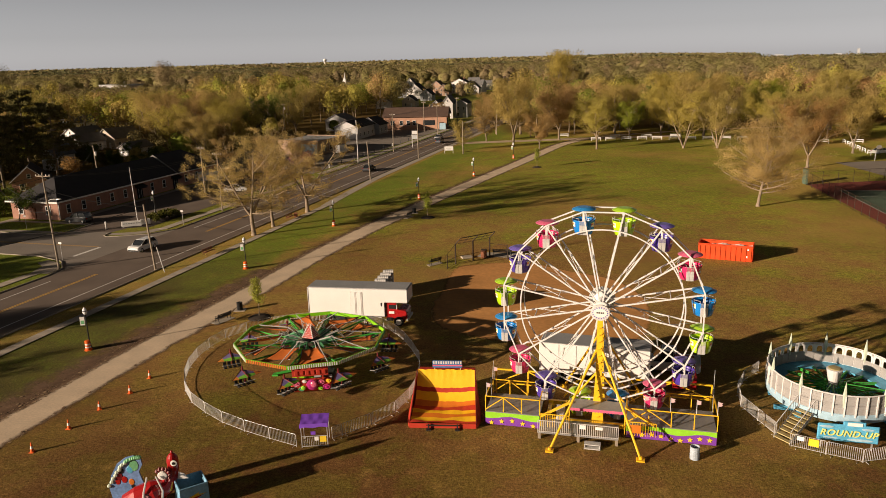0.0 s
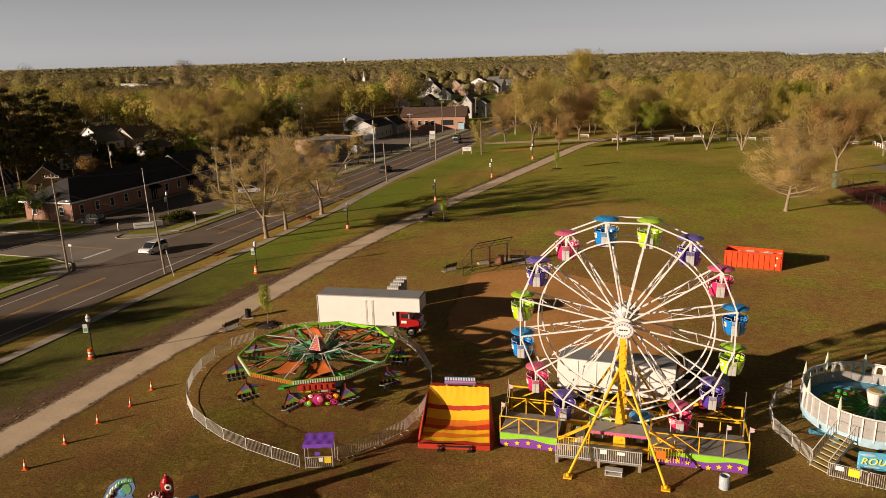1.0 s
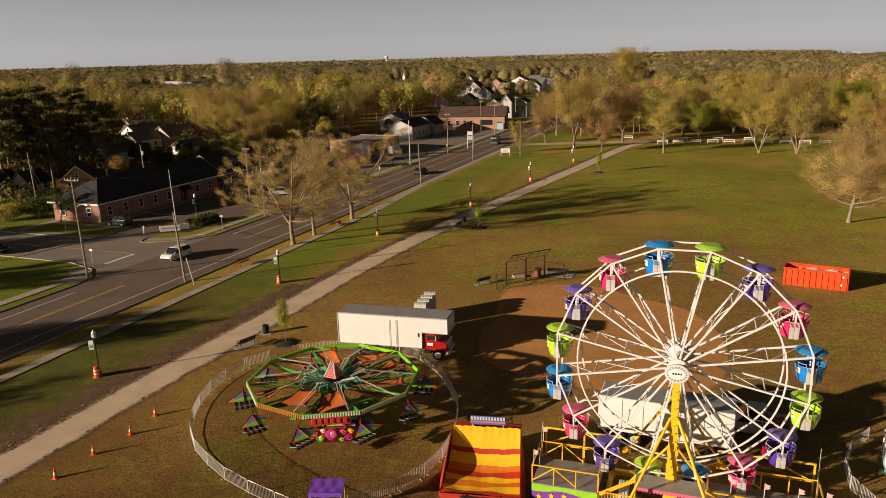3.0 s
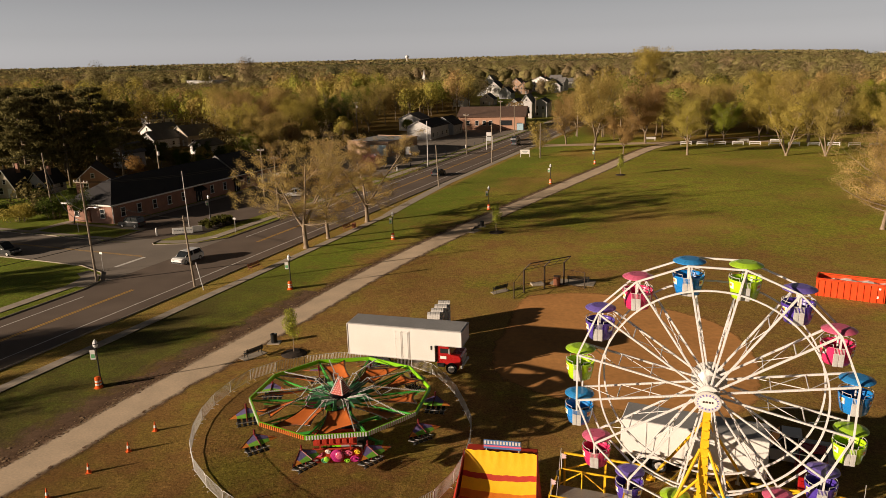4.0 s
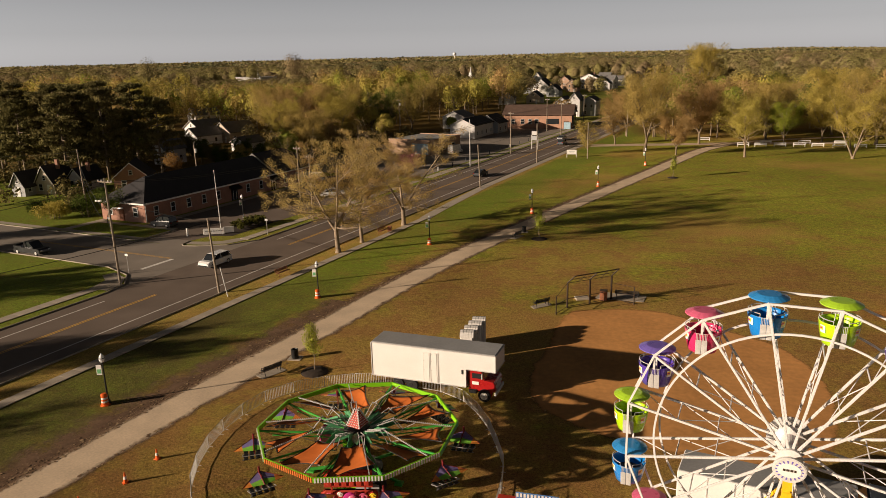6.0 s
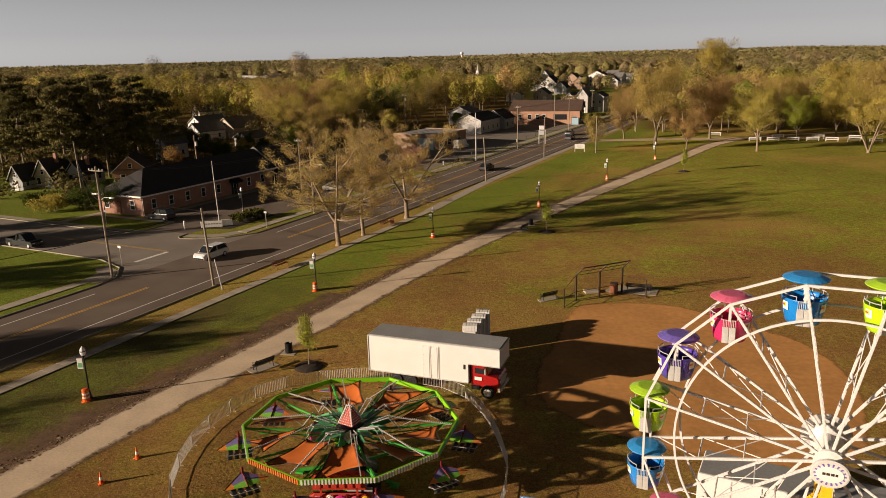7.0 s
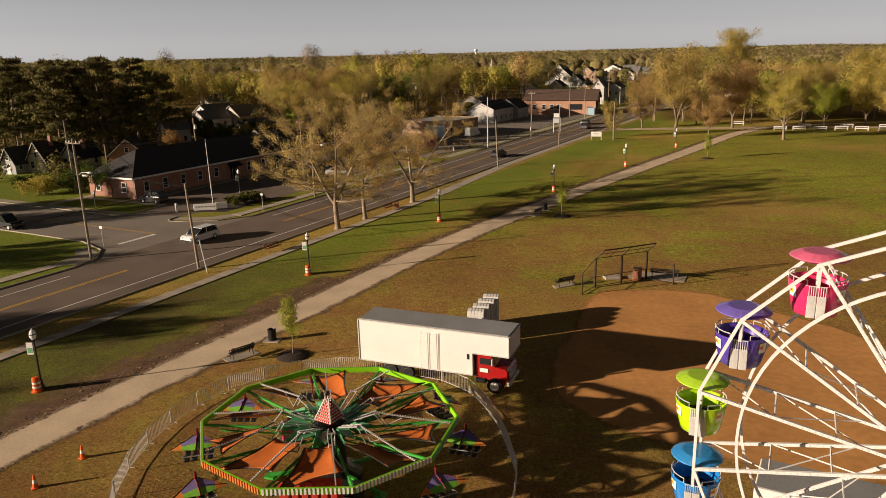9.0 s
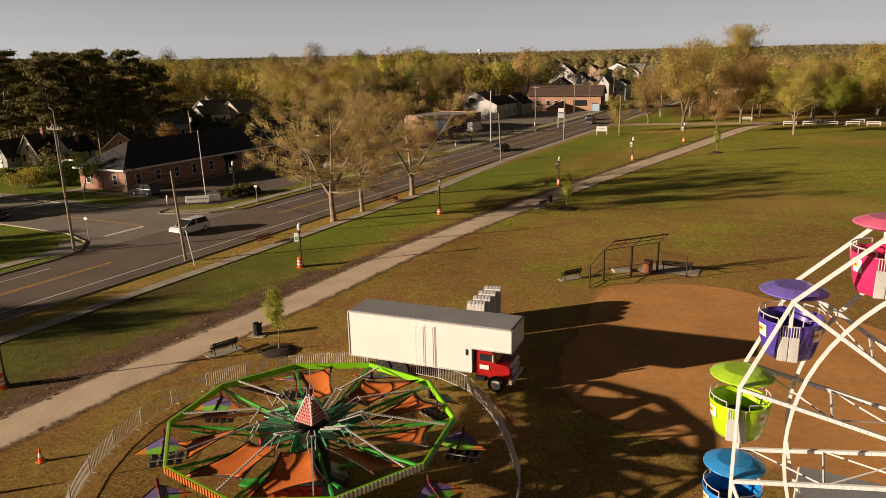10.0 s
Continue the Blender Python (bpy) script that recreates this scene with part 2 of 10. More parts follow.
BARE = material("bare_soil", (0.17, 0.105, 0.062, 1), 1.0, vary=0.45, scale=0.8, fine=5.0, bump=0.6, spec=0.1)
ASPHALT = material("asphalt", (0.165, 0.127, 0.100, 1), 0.85, vary=0.22, scale=0.25, fine=10.0, bump=0.25, spec=0.3)
ASPHALT_OLD = material("old_asphalt", (0.25, 0.215, 0.18, 1), 0.85, vary=0.2, scale=0.2, fine=8.0, bump=0.25, spec=0.3)
CONCRETE = material("concrete", (0.40, 0.345, 0.275, 1), 0.9, vary=0.18, scale=0.7, fine=12.0, object_random=0.1)
WHITE_LINE = material("road_paint_white", (0.74, 0.71, 0.66, 1), 0.8, vary=0.25, scale=1.5, fine=20.0)
YELLOW_LINE = material("road_paint_yellow", (0.62, 0.36, 0.08, 1), 0.8, vary=0.3, scale=1.5, fine=20.0)
MULCH = material("mulch", (0.035, 0.024, 0.017, 1), 1.0, vary=0.5, scale=4.0, fine=14.0, bump=0.8)
WHITE_STEEL = material("white_steel", (0.68, 0.66, 0.64, 1), 0.4, vary=0.12, scale=1.2, fine=14.0, bump=0.03)
YELLOW_STEEL = material("yellow_steel", (0.86, 0.50, 0.02, 1), 0.4, vary=0.12, scale=1.5, fine=14.0, bump=0.03)
GREY_STEEL = material("galvanised_steel", (0.60, 0.59, 0.57, 1), 0.42, 0.25, vary=0.15, scale=4.0, fine=30.0, bump=0.03)
DARK_STEEL = material("dark_steel", (0.03, 0.03, 0.032, 1), 0.45, 0.3, vary=0.2, scale=3.0, fine=20.0, bump=0.03)
BLACK_PAINT = material("black_paint", (0.015, 0.016, 0.016, 1), 0.4, vary=0.3, scale=4.0, fine=20.0, bump=0.03)
DECK = material("deck_plate", (0.33, 0.32, 0.31, 1), 0.5, 0.4, vary=0.2, scale=1.0, fine=18.0, bump=0.1)
RUST = material("brown_steel", (0.048, 0.030, 0.019, 1), 0.6, 0.2, vary=0.3, scale=2.0, fine=20.0)
CANOPY_BLUE = material("canopy_blue", (0.035, 0.26, 0.62, 1), 0.3, vary=0.1, scale=2.0, fine=18.0, bump=0.02, clear=0.3)
CANOPY_GREEN = material("canopy_green", (0.38, 0.62, 0.035, 1), 0.3, vary=0.1, scale=2.0, fine=18.0, bump=0.02, clear=0.3)
CANOPY_PURPLE = material("canopy_purple", (0.165, 0.12, 0.45, 1), 0.3, vary=0.1, scale=2.0, fine=18.0, bump=0.02, clear=0.3)
CANOPY_PINK = material("canopy_pink", (0.68, 0.135, 0.24, 1), 0.3, vary=0.1, scale=2.0, fine=18.0, bump=0.02, clear=0.3)
TUB_BLUE = material("tub_blue", (0.01, 0.20, 0.58, 1), 0.28, vary=0.1, scale=2.0, fine=18.0, bump=0.02, clear=0.4)
TUB_GREEN = material("tub_green", (0.42, 0.68, 0.01, 1), 0.28, vary=0.1, scale=2.0, fine=18.0, bump=0.02, clear=0.4)
TUB_PURPLE = material("tub_purple", (0.075, 0.04, 0.32, 1), 0.28, vary=0.1, scale=2.0, fine=18.0, bump=0.02, clear=0.4)
TUB_PINK = material("tub_pink", (0.66, 0.03, 0.13, 1), 0.28, vary=0.1, scale=2.0, fine=18.0, bump=0.02, clear=0.4)
SKIRT_PURPLE = material("skirt_purple", (0.20, 0.05, 0.36, 1), 0.5, vary=0.12)
SKIRT_GREEN = material("skirt_green", (0.28, 0.62, 0.03, 1), 0.5, vary=0.12)
STAR_YELLOW = material("star_yellow", (0.85, 0.58, 0.03, 1), 0.5, vary=0.1)
RED_PAINT = material("red_paint", (0.36, 0.012, 0.013, 1), 0.28, vary=0.1, bump=0.02, clear=0.5)
ORANGE_RED = material("dumpster_red", (0.70, 0.065, 0.010, 1), 0.45, vary=0.14, scale=0.8, fine=8.0)
WHITE_PANEL = material("white_panel", (0.72, 0.70, 0.67, 1), 0.4, vary=0.06, scale=0.8, fine=10.0, bump=0.04)
GREY_ROOF = material("grey_roof_sheet", (0.36, 0.36, 0.36, 1), 0.45, 0.2, vary=0.18, scale=0.5, fine=6.0)
TYRE = material("tyre_rubber", (0.018, 0.018, 0.018, 1), 0.85, vary=0.2)
GLASS_DARK = material("window_glass", (0.02, 0.024, 0.028, 1), 0.08, vary=0.1, bump=0.0, spec=0.8)
LIME = material("lime_steel", (0.22, 0.56, 0.012, 1), 0.35, vary=0.12, scale=1.0, bump=0.02)
GREEN_STEEL = material("green_steel", (0.055, 0.36, 0.05, 1), 0.4, vary=0.15, bump=0.02)
MINT = material("mint_panel", (0.16, 0.42, 0.20, 1), 0.45, vary=0.2, scale=2.0, fine=14.0)
ORANGE_CLOTH = material("orange_sail", (0.58, 0.145, 0.022, 1), 0.75, vary=0.16, scale=1.6, fine=40.0, bump=0.1)
MAGENTA = material("magenta_panel", (0.48, 0.03, 0.20, 1), 0.4, vary=0.3, scale=3.0, fine=12.0)
PURPLE_CLOTH = material("purple_cloth", (0.19, 0.06, 0.50, 1), 0.7, vary=0.15, scale=2.0, fine=30.0)
YELLOW_CLOTH = material("yellow_tarp", (0.86, 0.50, 0.012, 1), 0.6, vary=0.12, scale=1.5, fine=20.0)
RED_CLOTH = material("red_tarp", (0.44, 0.035, 0.015, 1), 0.6, vary=0.15, scale=1.5, fine=20.0)
ORANGE_TARP = material("orange_tarp", (0.62, 0.17, 0.012, 1), 0.6, vary=0.15, scale=1.5, fine=20.0)
CONE = material("cone_orange", (0.80, 0.13, 0.015, 1), 0.5, vary=0.12)
BAND = material("reflective_white", (0.78, 0.76, 0.72, 1), 0.5, vary=0.08)
LAMP_GLASS = material("lamp_globe", (0.80, 0.82, 0.84, 1), 0.2, vary=0.05)
SKY_BLUE = material("sky_blue_panel", (0.10, 0.38, 0.58, 1), 0.4, vary=0.22, scale=2.0, fine=8.0)
PALE_PANEL = material("pale_cage_panel", (0.62, 0.60, 0.57, 1), 0.5, vary=0.15)
SPOT_PINK = material("spot_pink", (0.62, 0.30, 0.30, 1), 0.5, vary=0.2)
WAVE_BLUE = material("wave_blue", (0.16, 0.27, 0.50, 1), 0.5, vary=0.35, scale=1.6, fine=7.0)
WAVE_PALE = material("wave_pale_blue", (0.22, 0.44, 0.62, 1), 0.5, vary=0.3, scale=1.6, fine=7.0)
PENNANT = material("faded_pink_cloth", (0.62, 0.42, 0.42, 1), 0.7, vary=0.2)
BIN_STEEL = material("blue_grey_steel", (0.40, 0.45, 0.50, 1), 0.5, vary=0.25, scale=3.0, fine=12.0)
LETTER_PALE = material("pale_yellow_letter", (0.72, 0.68, 0.18, 1), 0.5, vary=0.1)
PALE_BLUE = material("pale_blue_panel", (0.36, 0.52, 0.62, 1), 0.5, vary=0.2)
BRICK_MAT = material("brick_wall", (0.33, 0.175, 0.125, 1), 0.9, vary=0.22, scale=1.0, fine=9.0, bump=0.3)
BRICK_ORANGE = material("orange_brick_wall", (0.43, 0.245, 0.165, 1), 0.9, vary=0.2, scale=0.6, fine=7.0)
SHINGLE = material("dark_shingles", (0.036, 0.034, 0.036, 1), 0.9, vary=0.3, scale=0.6, fine=5.0, bump=0.3)
SHINGLE_BROWN = material("brown_shingles", (0.105, 0.065, 0.048, 1), 0.9, vary=0.25, scale=0.6, fine=5.0)
SHINGLE_GREY = material("grey_shingles", (0.16, 0.155, 0.15, 1), 0.9, vary=0.25, scale=0.6, fine=5.0)
SIDING_CREAM = material("cream_siding", (0.50, 0.42, 0.32, 1), 0.75, vary=0.1, scale=0.8, fine=8.0)
SIDING_WHITE = material("white_siding", (0.76, 0.74, 0.71, 1), 0.7, vary=0.1, scale=0.8, fine=8.0)
SIDING_GREY = material("grey_siding", (0.36, 0.37, 0.38, 1), 0.75, vary=0.12, scale=0.8, fine=8.0)
SIDING_TAN = material("tan_block", (0.38, 0.25, 0.17, 1), 0.85, vary=0.15, scale=0.8, fine=8.0)
TRIM = material("white_trim", (0.74, 0.72, 0.68, 1), 0.55, vary=0.08)
POLE_WOOD = material("weathered_pole", (0.27, 0.22, 0.165, 1), 0.9, vary=0.3, scale=0.9, fine=12.0, bump=0.4)
BENCH_WOOD = material("bench_slats", (0.26, 0.10, 0.05, 1), 0.75, vary=0.25, scale=3.0, fine=22.0)
BARK = material("bark", (0.20, 0.155, 0.105, 1), 0.95, vary=0.4, scale=0.9, fine=8.0, bump=0.7)
BARK_PALE = material("pale_bark", (0.26, 0.20, 0.14, 1), 0.9, vary=0.4, scale=0.7, fine=6.0, bump=0.5)
COURT_RED = material("court_red", (0.24, 0.05, 0.035, 1), 0.85, vary=0.15, scale=0.3, fine=5.0)
COURT_GREEN = material("court_green", (0.09, 0.13, 0.085, 1), 0.85, vary=0.15, scale=0.3, fine=5.0)
WATER = material("far_water", (0.30, 0.33, 0.37, 1), 0.25, vary=0.1, scale=0.01, fine=0.1, bump=0.02)
CAR_SILVER = material("car_silver", (0.42, 0.43, 0.45, 1), 0.25, 0.6, vary=0.05, bump=0.0, clear=0.7)
CAR_BLACK = material("car_black", (0.012, 0.013, 0.015, 1), 0.38, vary=0.1, bump=0.0, clear=0.25)
CAR_WHITE = material("car_white", (0.78, 0.78, 0.77, 1), 0.25, vary=0.05, bump=0.0, clear=0.7)
CAR_GREY = material("car_grey", (0.13, 0.14, 0.15, 1), 0.25, 0.4, vary=0.05, bump=0.0, clear=0.7)
HEADLIGHT = material("headlight_lens", (0.75, 0.75, 0.72, 1), 0.1, vary=0.05, bump=0.0)
TAILLIGHT = material("tail_light", (0.35, 0.01, 0.01, 1), 0.15, vary=0.05, bump=0.0)
LEAF_OLIVE = leaf_material("leaf_olive", (0.39, 0.295, 0.095, 1))
LEAF_GREEN = leaf_material("leaf_spring_green", (0.25, 0.26, 0.036, 1))
LEAF_YELLOW = leaf_material("leaf_yellow_green", (0.43, 0.36, 0.085, 1))
LEAF_FRESH = leaf_material("leaf_fresh_lime", (0.40, 0.43, 0.075, 1))
LEAF_BROWN = leaf_material("twig_brown", (0.40, 0.275, 0.11, 1))
LEAF_RUST = leaf_material("bud_russet", (0.33, 0.20, 0.075, 1))
LEAF_DEEP = leaf_material("leaf_mid_green", (0.085, 0.115, 0.024, 1))
LEAF_PINE = leaf_material("pine_needles", (0.15, 0.13, 0.052, 1), 0.2)
LEAF_HEDGE = leaf_material("hedge_leaf", (0.12, 0.125, 0.030, 1))
LEAF_PALE = leaf_material("leaf_pale_bud", (0.50, 0.37, 0.14, 1), 0.36)
LEAF_PINK = leaf_material("blossom_pink", (0.36, 0.16, 0.16, 1))
KERB_MAT = material("old_kerb", (0.34, 0.295, 0.235, 1), 0.95, vary=0.3, scale=0.8, fine=9.0)
WOOD_TONES = {
    "LEAF_OLIVE": woods_material("woods_olive", (0.42, 0.315, 0.095, 1)),
    "LEAF_YELLOW": woods_material("woods_yellow", (0.4, 0.335, 0.078, 1)),
    "LEAF_GREEN": woods_material("woods_green", (0.29, 0.31, 0.055, 1)),
    "LEAF_BROWN": woods_material("woods_brown", (0.43, 0.29, 0.12, 1)),
    "LEAF_RUST": woods_material("woods_russet", (0.38, 0.22, 0.1, 1)),
    "LEAF_DEEP": woods_material("woods_deep", (0.17, 0.185, 0.05, 1)),
}
# duller leaf tones for the far woods, with some distance haze in the colour
FAR_HAZE_TONES = {
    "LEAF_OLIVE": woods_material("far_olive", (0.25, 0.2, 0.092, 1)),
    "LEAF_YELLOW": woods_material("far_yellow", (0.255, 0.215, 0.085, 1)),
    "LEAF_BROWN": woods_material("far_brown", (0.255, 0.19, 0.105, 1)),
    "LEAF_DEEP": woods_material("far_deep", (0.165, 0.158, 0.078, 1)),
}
PETAL_GREEN = material("petal_green", (0.085, 0.30, 0.135, 1), 0.45, vary=0.3, scale=2.0, fine=12.0)
WING_VIOLET = material("violet_wing_cloth", (0.20, 0.16, 0.36, 1), 0.6, vary=0.25, scale=1.5, fine=9.0)
WING_ORANGE = material("bright_orange_cloth", (0.70, 0.24, 0.04, 1), 0.65, vary=0.3, scale=1.5, fine=9.0)
WING_GREEN = material("bright_green_cloth", (0.20, 0.50, 0.05, 1), 0.65, vary=0.3, scale=1.5, fine=9.0)
RACK_STEEL = material("worn_rack_steel", (0.34, 0.33, 0.32, 1), 0.45, vary=0.3, scale=2.0, fine=12.0)
SPIRE_PALE = material("spire_pale", (0.50, 0.56, 0.44, 1), 0.5, vary=0.15)
STEP_TREAD = material("step_tread", (0.42, 0.34, 0.16, 1), 0.6, vary=0.25)
CAGE_SCREEN = material("cage_screen", (0.33, 0.315, 0.30, 1), 0.6, vary=0.2, scale=1.5, fine=18.0)
DEEP_BLUE = material("painted_blue", (0.07, 0.16, 0.36, 1), 0.45, vary=0.35, scale=1.2, fine=6.0)
MAROON = material("maroon_paint", (0.16, 0.012, 0.014, 1), 0.4, vary=0.2)
SIDING_PALE = material("pale_grey_siding", (0.52, 0.51, 0.50, 1), 0.75, vary=0.12, scale=0.8, fine=8.0)
LITTER_TAN = material("dead_leaf", (0.34, 0.23, 0.125, 1), 0.95, vary=0.4, scale=2.0, fine=9.0)

# ---- building tools ----
class Shape:
    """Collects faces of one mesh."""

    def __init__(self):
        self.v, self.f = [], []

    def add(self, verts, faces, m=None):
        o = len(self.v)
        if m is not None:
            verts = [tuple(m @ Vector(p)) for p in verts]
        self.v.extend(verts)
        self.f.extend([tuple(i + o for i in f) for f in faces])
        return self

    def box(self, c, s, m=None, bevel=0.0):
        x, y, z = s[0] / 2, s[1] / 2, s[2] / 2
        if not bevel:
            vs = [(c[0] + a * x, c[1] + b * y, c[2] + d * z) for a in (-1, 1) for b in (-1, 1) for d in (-1, 1)]
            fs = [(0, 1, 3, 2), (4, 6, 7, 5), (0, 4, 5, 1), (2, 3, 7, 6), (0, 2, 6, 4), (1, 5, 7, 3)]
            return self.add(vs, fs, m)
        b = min(bevel, x * 0.9, y * 0.9, z * 0.9)
        rings = []
        for zz, inset in ((-z, b), (-z + b, 0), (z - b, 0), (z, b)):
            xi, yi = x - inset, y - inset
            k = b if not inset else b * 0.6
            rings.append([(c[0] + px, c[1] + py, c[2] + zz) for px, py in ((-xi + k, -yi), (xi - k, -yi), (xi, -yi + k), (xi, yi - k), (xi - k, yi), (-xi + k, yi), (-xi, yi - k), (-xi, -yi + k))])
        return self.loft(rings, True, True, m)

    def loft(self, rings, cap0=True, cap1=True, m=None, closed=True):
        n = len(rings[0])
        vs = [p for r in rings for p in r]
        fs = []
        for i in range(len(rings) - 1):
            for j in range(n if closed else n - 1):
                k = (j + 1) % n
                fs.append((i * n + j, i * n + k, (i + 1) * n + k, (i + 1) * n + j))
        if cap0:
            fs.append(tuple(range(n - 1, -1, -1)))
        if cap1:
            fs.append(tuple((len(rings) - 1) * n + j for j in range(n)))
        return self.add(vs, fs, m)

    def tube(self, p0, p1, r0, r1=None, n=8, caps=True):
        return self.path([p0, p1], [r0, r0 if r1 is None else r1], n, caps)

    def path(self, pts, radii, n=8, caps=True):
        pts = [Vector(p) for p in pts]
        if not isinstance(radii, (list, tuple)):
            radii = [radii] * len(pts)
        rings = []
        up = Vector((0, 0, 1))
        d0 = (pts[1] - pts[0]).normalized()
        if abs(d0.z) > 0.95:
            up = Vector((1, 0, 0))
        for i, p in enumerate(pts):
            d = (pts[min(i + 1, len(pts) - 1)] - pts[max(i - 1, 0)]).normalized()
            a = d.cross(up)
            if a.length < 1e-4:
                a = d.cross(Vector((0, 1, 0)))
            a.normalize()
            b = a.cross(d)
            rings.append([tuple(p + (a * math.cos(t) + b * math.sin(t)) * radii[i]) for t in (2 * math.pi * j / n for j in range(n))])
        return self.loft(rings, caps, caps)

    def beam(self, p0, p1, w, h, up=(0, 0, 1)):
        p0, p1 = Vector(p0), Vector(p1)
        d = (p1 - p0).normalized()
        a = d.cross(Vector(up))
        if a.length < 1e-4:
            a = d.cross(Vector((0, 1, 0)))
        a.normalize()
        b = a.cross(d)
        r = [[tuple(p + a * (sx * w / 2) + b * (sy * h / 2)) for sx, sy in ((-1, -1), (1, -1), (1, 1), (-1, 1))] for p in (p0, p1)]
        return self.loft(r)

    def lathe(self, profile, n=16, c=(0, 0, 0), cap0=True, cap1=True, m=None):
        rings = [[(c[0] + r * math.cos(2 * math.pi * j / n), c[1] + r * math.sin(2 * math.pi * j / n), c[2] + z) for j in range(n)] for r, z in profile]
        return self.loft(rings, cap0, cap1, m)

    def prism(self, pts, z0, z1, m=None):
        return self.loft([[(x, y, z0) for x, y in pts], [(x, y, z1) for x, y in pts]], True, True, m)

    def mesh(self, name, smooth=False):
        me = bpy.data.meshes.new(name)
        me.from_pydata(self.v, [], self.f)
        if smooth:
            me.polygons.foreach_set("use_smooth", [True] * len(me.polygons))
        me.update()
        return me


MESHES = {}


def tidy(shape, name, smooth):
    """Mesh of a shape, with its faces turned outward."""
    me = shape.mesh(name, smooth)
    if len(me.polygons) < 6000:
        bm = bmesh.new()
        bm.from_mesh(me)
        bmesh.ops.recalc_face_normals(bm, faces=bm.faces)
        bm.to_mesh(me)
        bm.free()
    return me


def part(name, shape, mat, parent=None, label="", smooth=False, at=None):
    """Links a shape, or a mesh that is already made, as one mesh object under a thing or a part."""
    me = shape if isinstance(shape, bpy.types.Mesh) else tidy(shape, name, smooth)
    if mat is not None and not me.materials:
        me.materials.append(mat)
    ob = new(name, me)
    if at is not None:
        ob.matrix_basis = at
    if parent is not None:
        ob.parent = parent
    if label:
        ob["label"] = label
    return ob


def thing(name, at, label, category, group="", kind=""):
    ob = new(name)
    ob.empty_display_size = 0.3
    ob.matrix_basis = at
    return tagged(ob, label, category, group, kind)


def solid(name, shape, mat, label, category, at=None, group="", kind="", smooth=False):
    ob = part(name, shape, mat, None, "", smooth, at)
    return tagged(ob, label, category, group, kind)


def ribbon(pts, width, z, offset=0.0, edge=0.0, seed=0):
    """A flat strip along a line of points, its edges uneven by up to edge."""
    rnd = random.Random(seed)
    s = Shape()
    vs, fs = [], []
    for i, p in enumerate(pts):
        a, b = Vector(pts[max(i - 1, 0)]), Vector(pts[min(i + 1, len(pts) - 1)])
        d = (b - a).normalized()
        nrm = Vector((d.y, -d.x))
        c = Vector(p) + nrm * offset
        l = c - nrm * (width / 2 + rnd.uniform(-edge, edge))
        r = c + nrm * (width / 2 + rnd.uniform(-edge, edge))
        vs += [(l.x, l.y, z), (r.x, r.y, z)]
        if i:
            fs.append((2 * i - 2, 2 * i - 1, 2 * i + 1, 2 * i))
    return s.add(vs, fs)


def spline(pts, step=2.0):
    """Points along a smooth curve through the given ones."""
    out = []
    P = [Vector(p) for p in pts]
    for i in range(len(P) - 1):
        p0, p1, p2, p3 = P[max(i - 1, 0)], P[i], P[i + 1], P[min(i + 2, len(P) - 1)]
        n = max(2, int((p2 - p1).length / step))
        for k in range(n):
            t = k / n
            q = 0.5 * ((2 * p1) + (p2 - p0) * t + (2 * p0 - 5 * p1 + 4 * p2 - p3) * t * t + (3 * p1 - p0 - 3 * p2 + p3) * t ** 3)
            out.append(tuple(q))
    out.append(tuple(P[-1]))
    return out

# ---- setting ----
ROAD0, ROAD_D, ROAD_N = Vector((-51.5, 63.0)), Vector((0.2083, 0.978)), Vector((0.978, -0.2083))


def on_road(s, off):
    """Place s metres along the carriageway and off metres to the park's side of its edge line."""
    p = ROAD0 + ROAD_D * s + ROAD_N * off
    return (p.x, p.y)


def road_strip(s0, s1, off0, off1, z, step=8.0):
    s = Shape()
    n = max(1, int((s1 - s0) / step))
    vs, fs = [], []
    for i in range(n + 1):
        a = s0 + (s1 - s0) * i / n
        vs += [(*on_road(a, off0), z), (*on_road(a, off1), z)]
        if i:
            fs.append((2 * i - 2, 2 * i - 1, 2 * i + 1, 2 * i))
    return s.add(vs, fs)


def ragged(name, colour, base=0.9, scale=0.9, fine=6.0, sharp=0.22, vary=0.3, bump=0.3):
    """A ground surface that frays out where its "cover" runs low."""
    m = material(name, colour, base, vary=vary, scale=scale, fine=fine, bump=bump, spec=0.15)
    nt = m.node_tree
    b = nt.nodes["Principled BSDF"]
    at = nt.nodes.new("ShaderNodeAttribute")
    at.attribute_name = "cover"
    tc = nt.nodes.new("ShaderNodeTexCoord")
    n = nt.nodes.new("ShaderNodeTexNoise")
    n.inputs["Scale"].default_value = 0.55
    n.inputs["Detail"].default_value = 7
    n.inputs["Roughness"].default_value = 0.72
    nt.links.new(tc.outputs["Object"], n.inputs["Vector"])
    add = nt.nodes.new("ShaderNodeMath")
    add.operation = "ADD"
    nt.links.new(at.outputs["Fac"], add.inputs[0])
    nt.links.new(n.outputs["Fac"], add.inputs[1])
    r = nt.nodes.new("ShaderNodeMapRange")
    r.interpolation_type = "SMOOTHSTEP"
    r.inputs["From Min"].default_value, r.inputs["From Max"].default_value = 1.0 - sharp, 1.0 + sharp
    nt.links.new(add.outputs[0], r.inputs["Value"])
    nt.links.new(r.outputs["Result"], b.inputs["Alpha"])
    return m


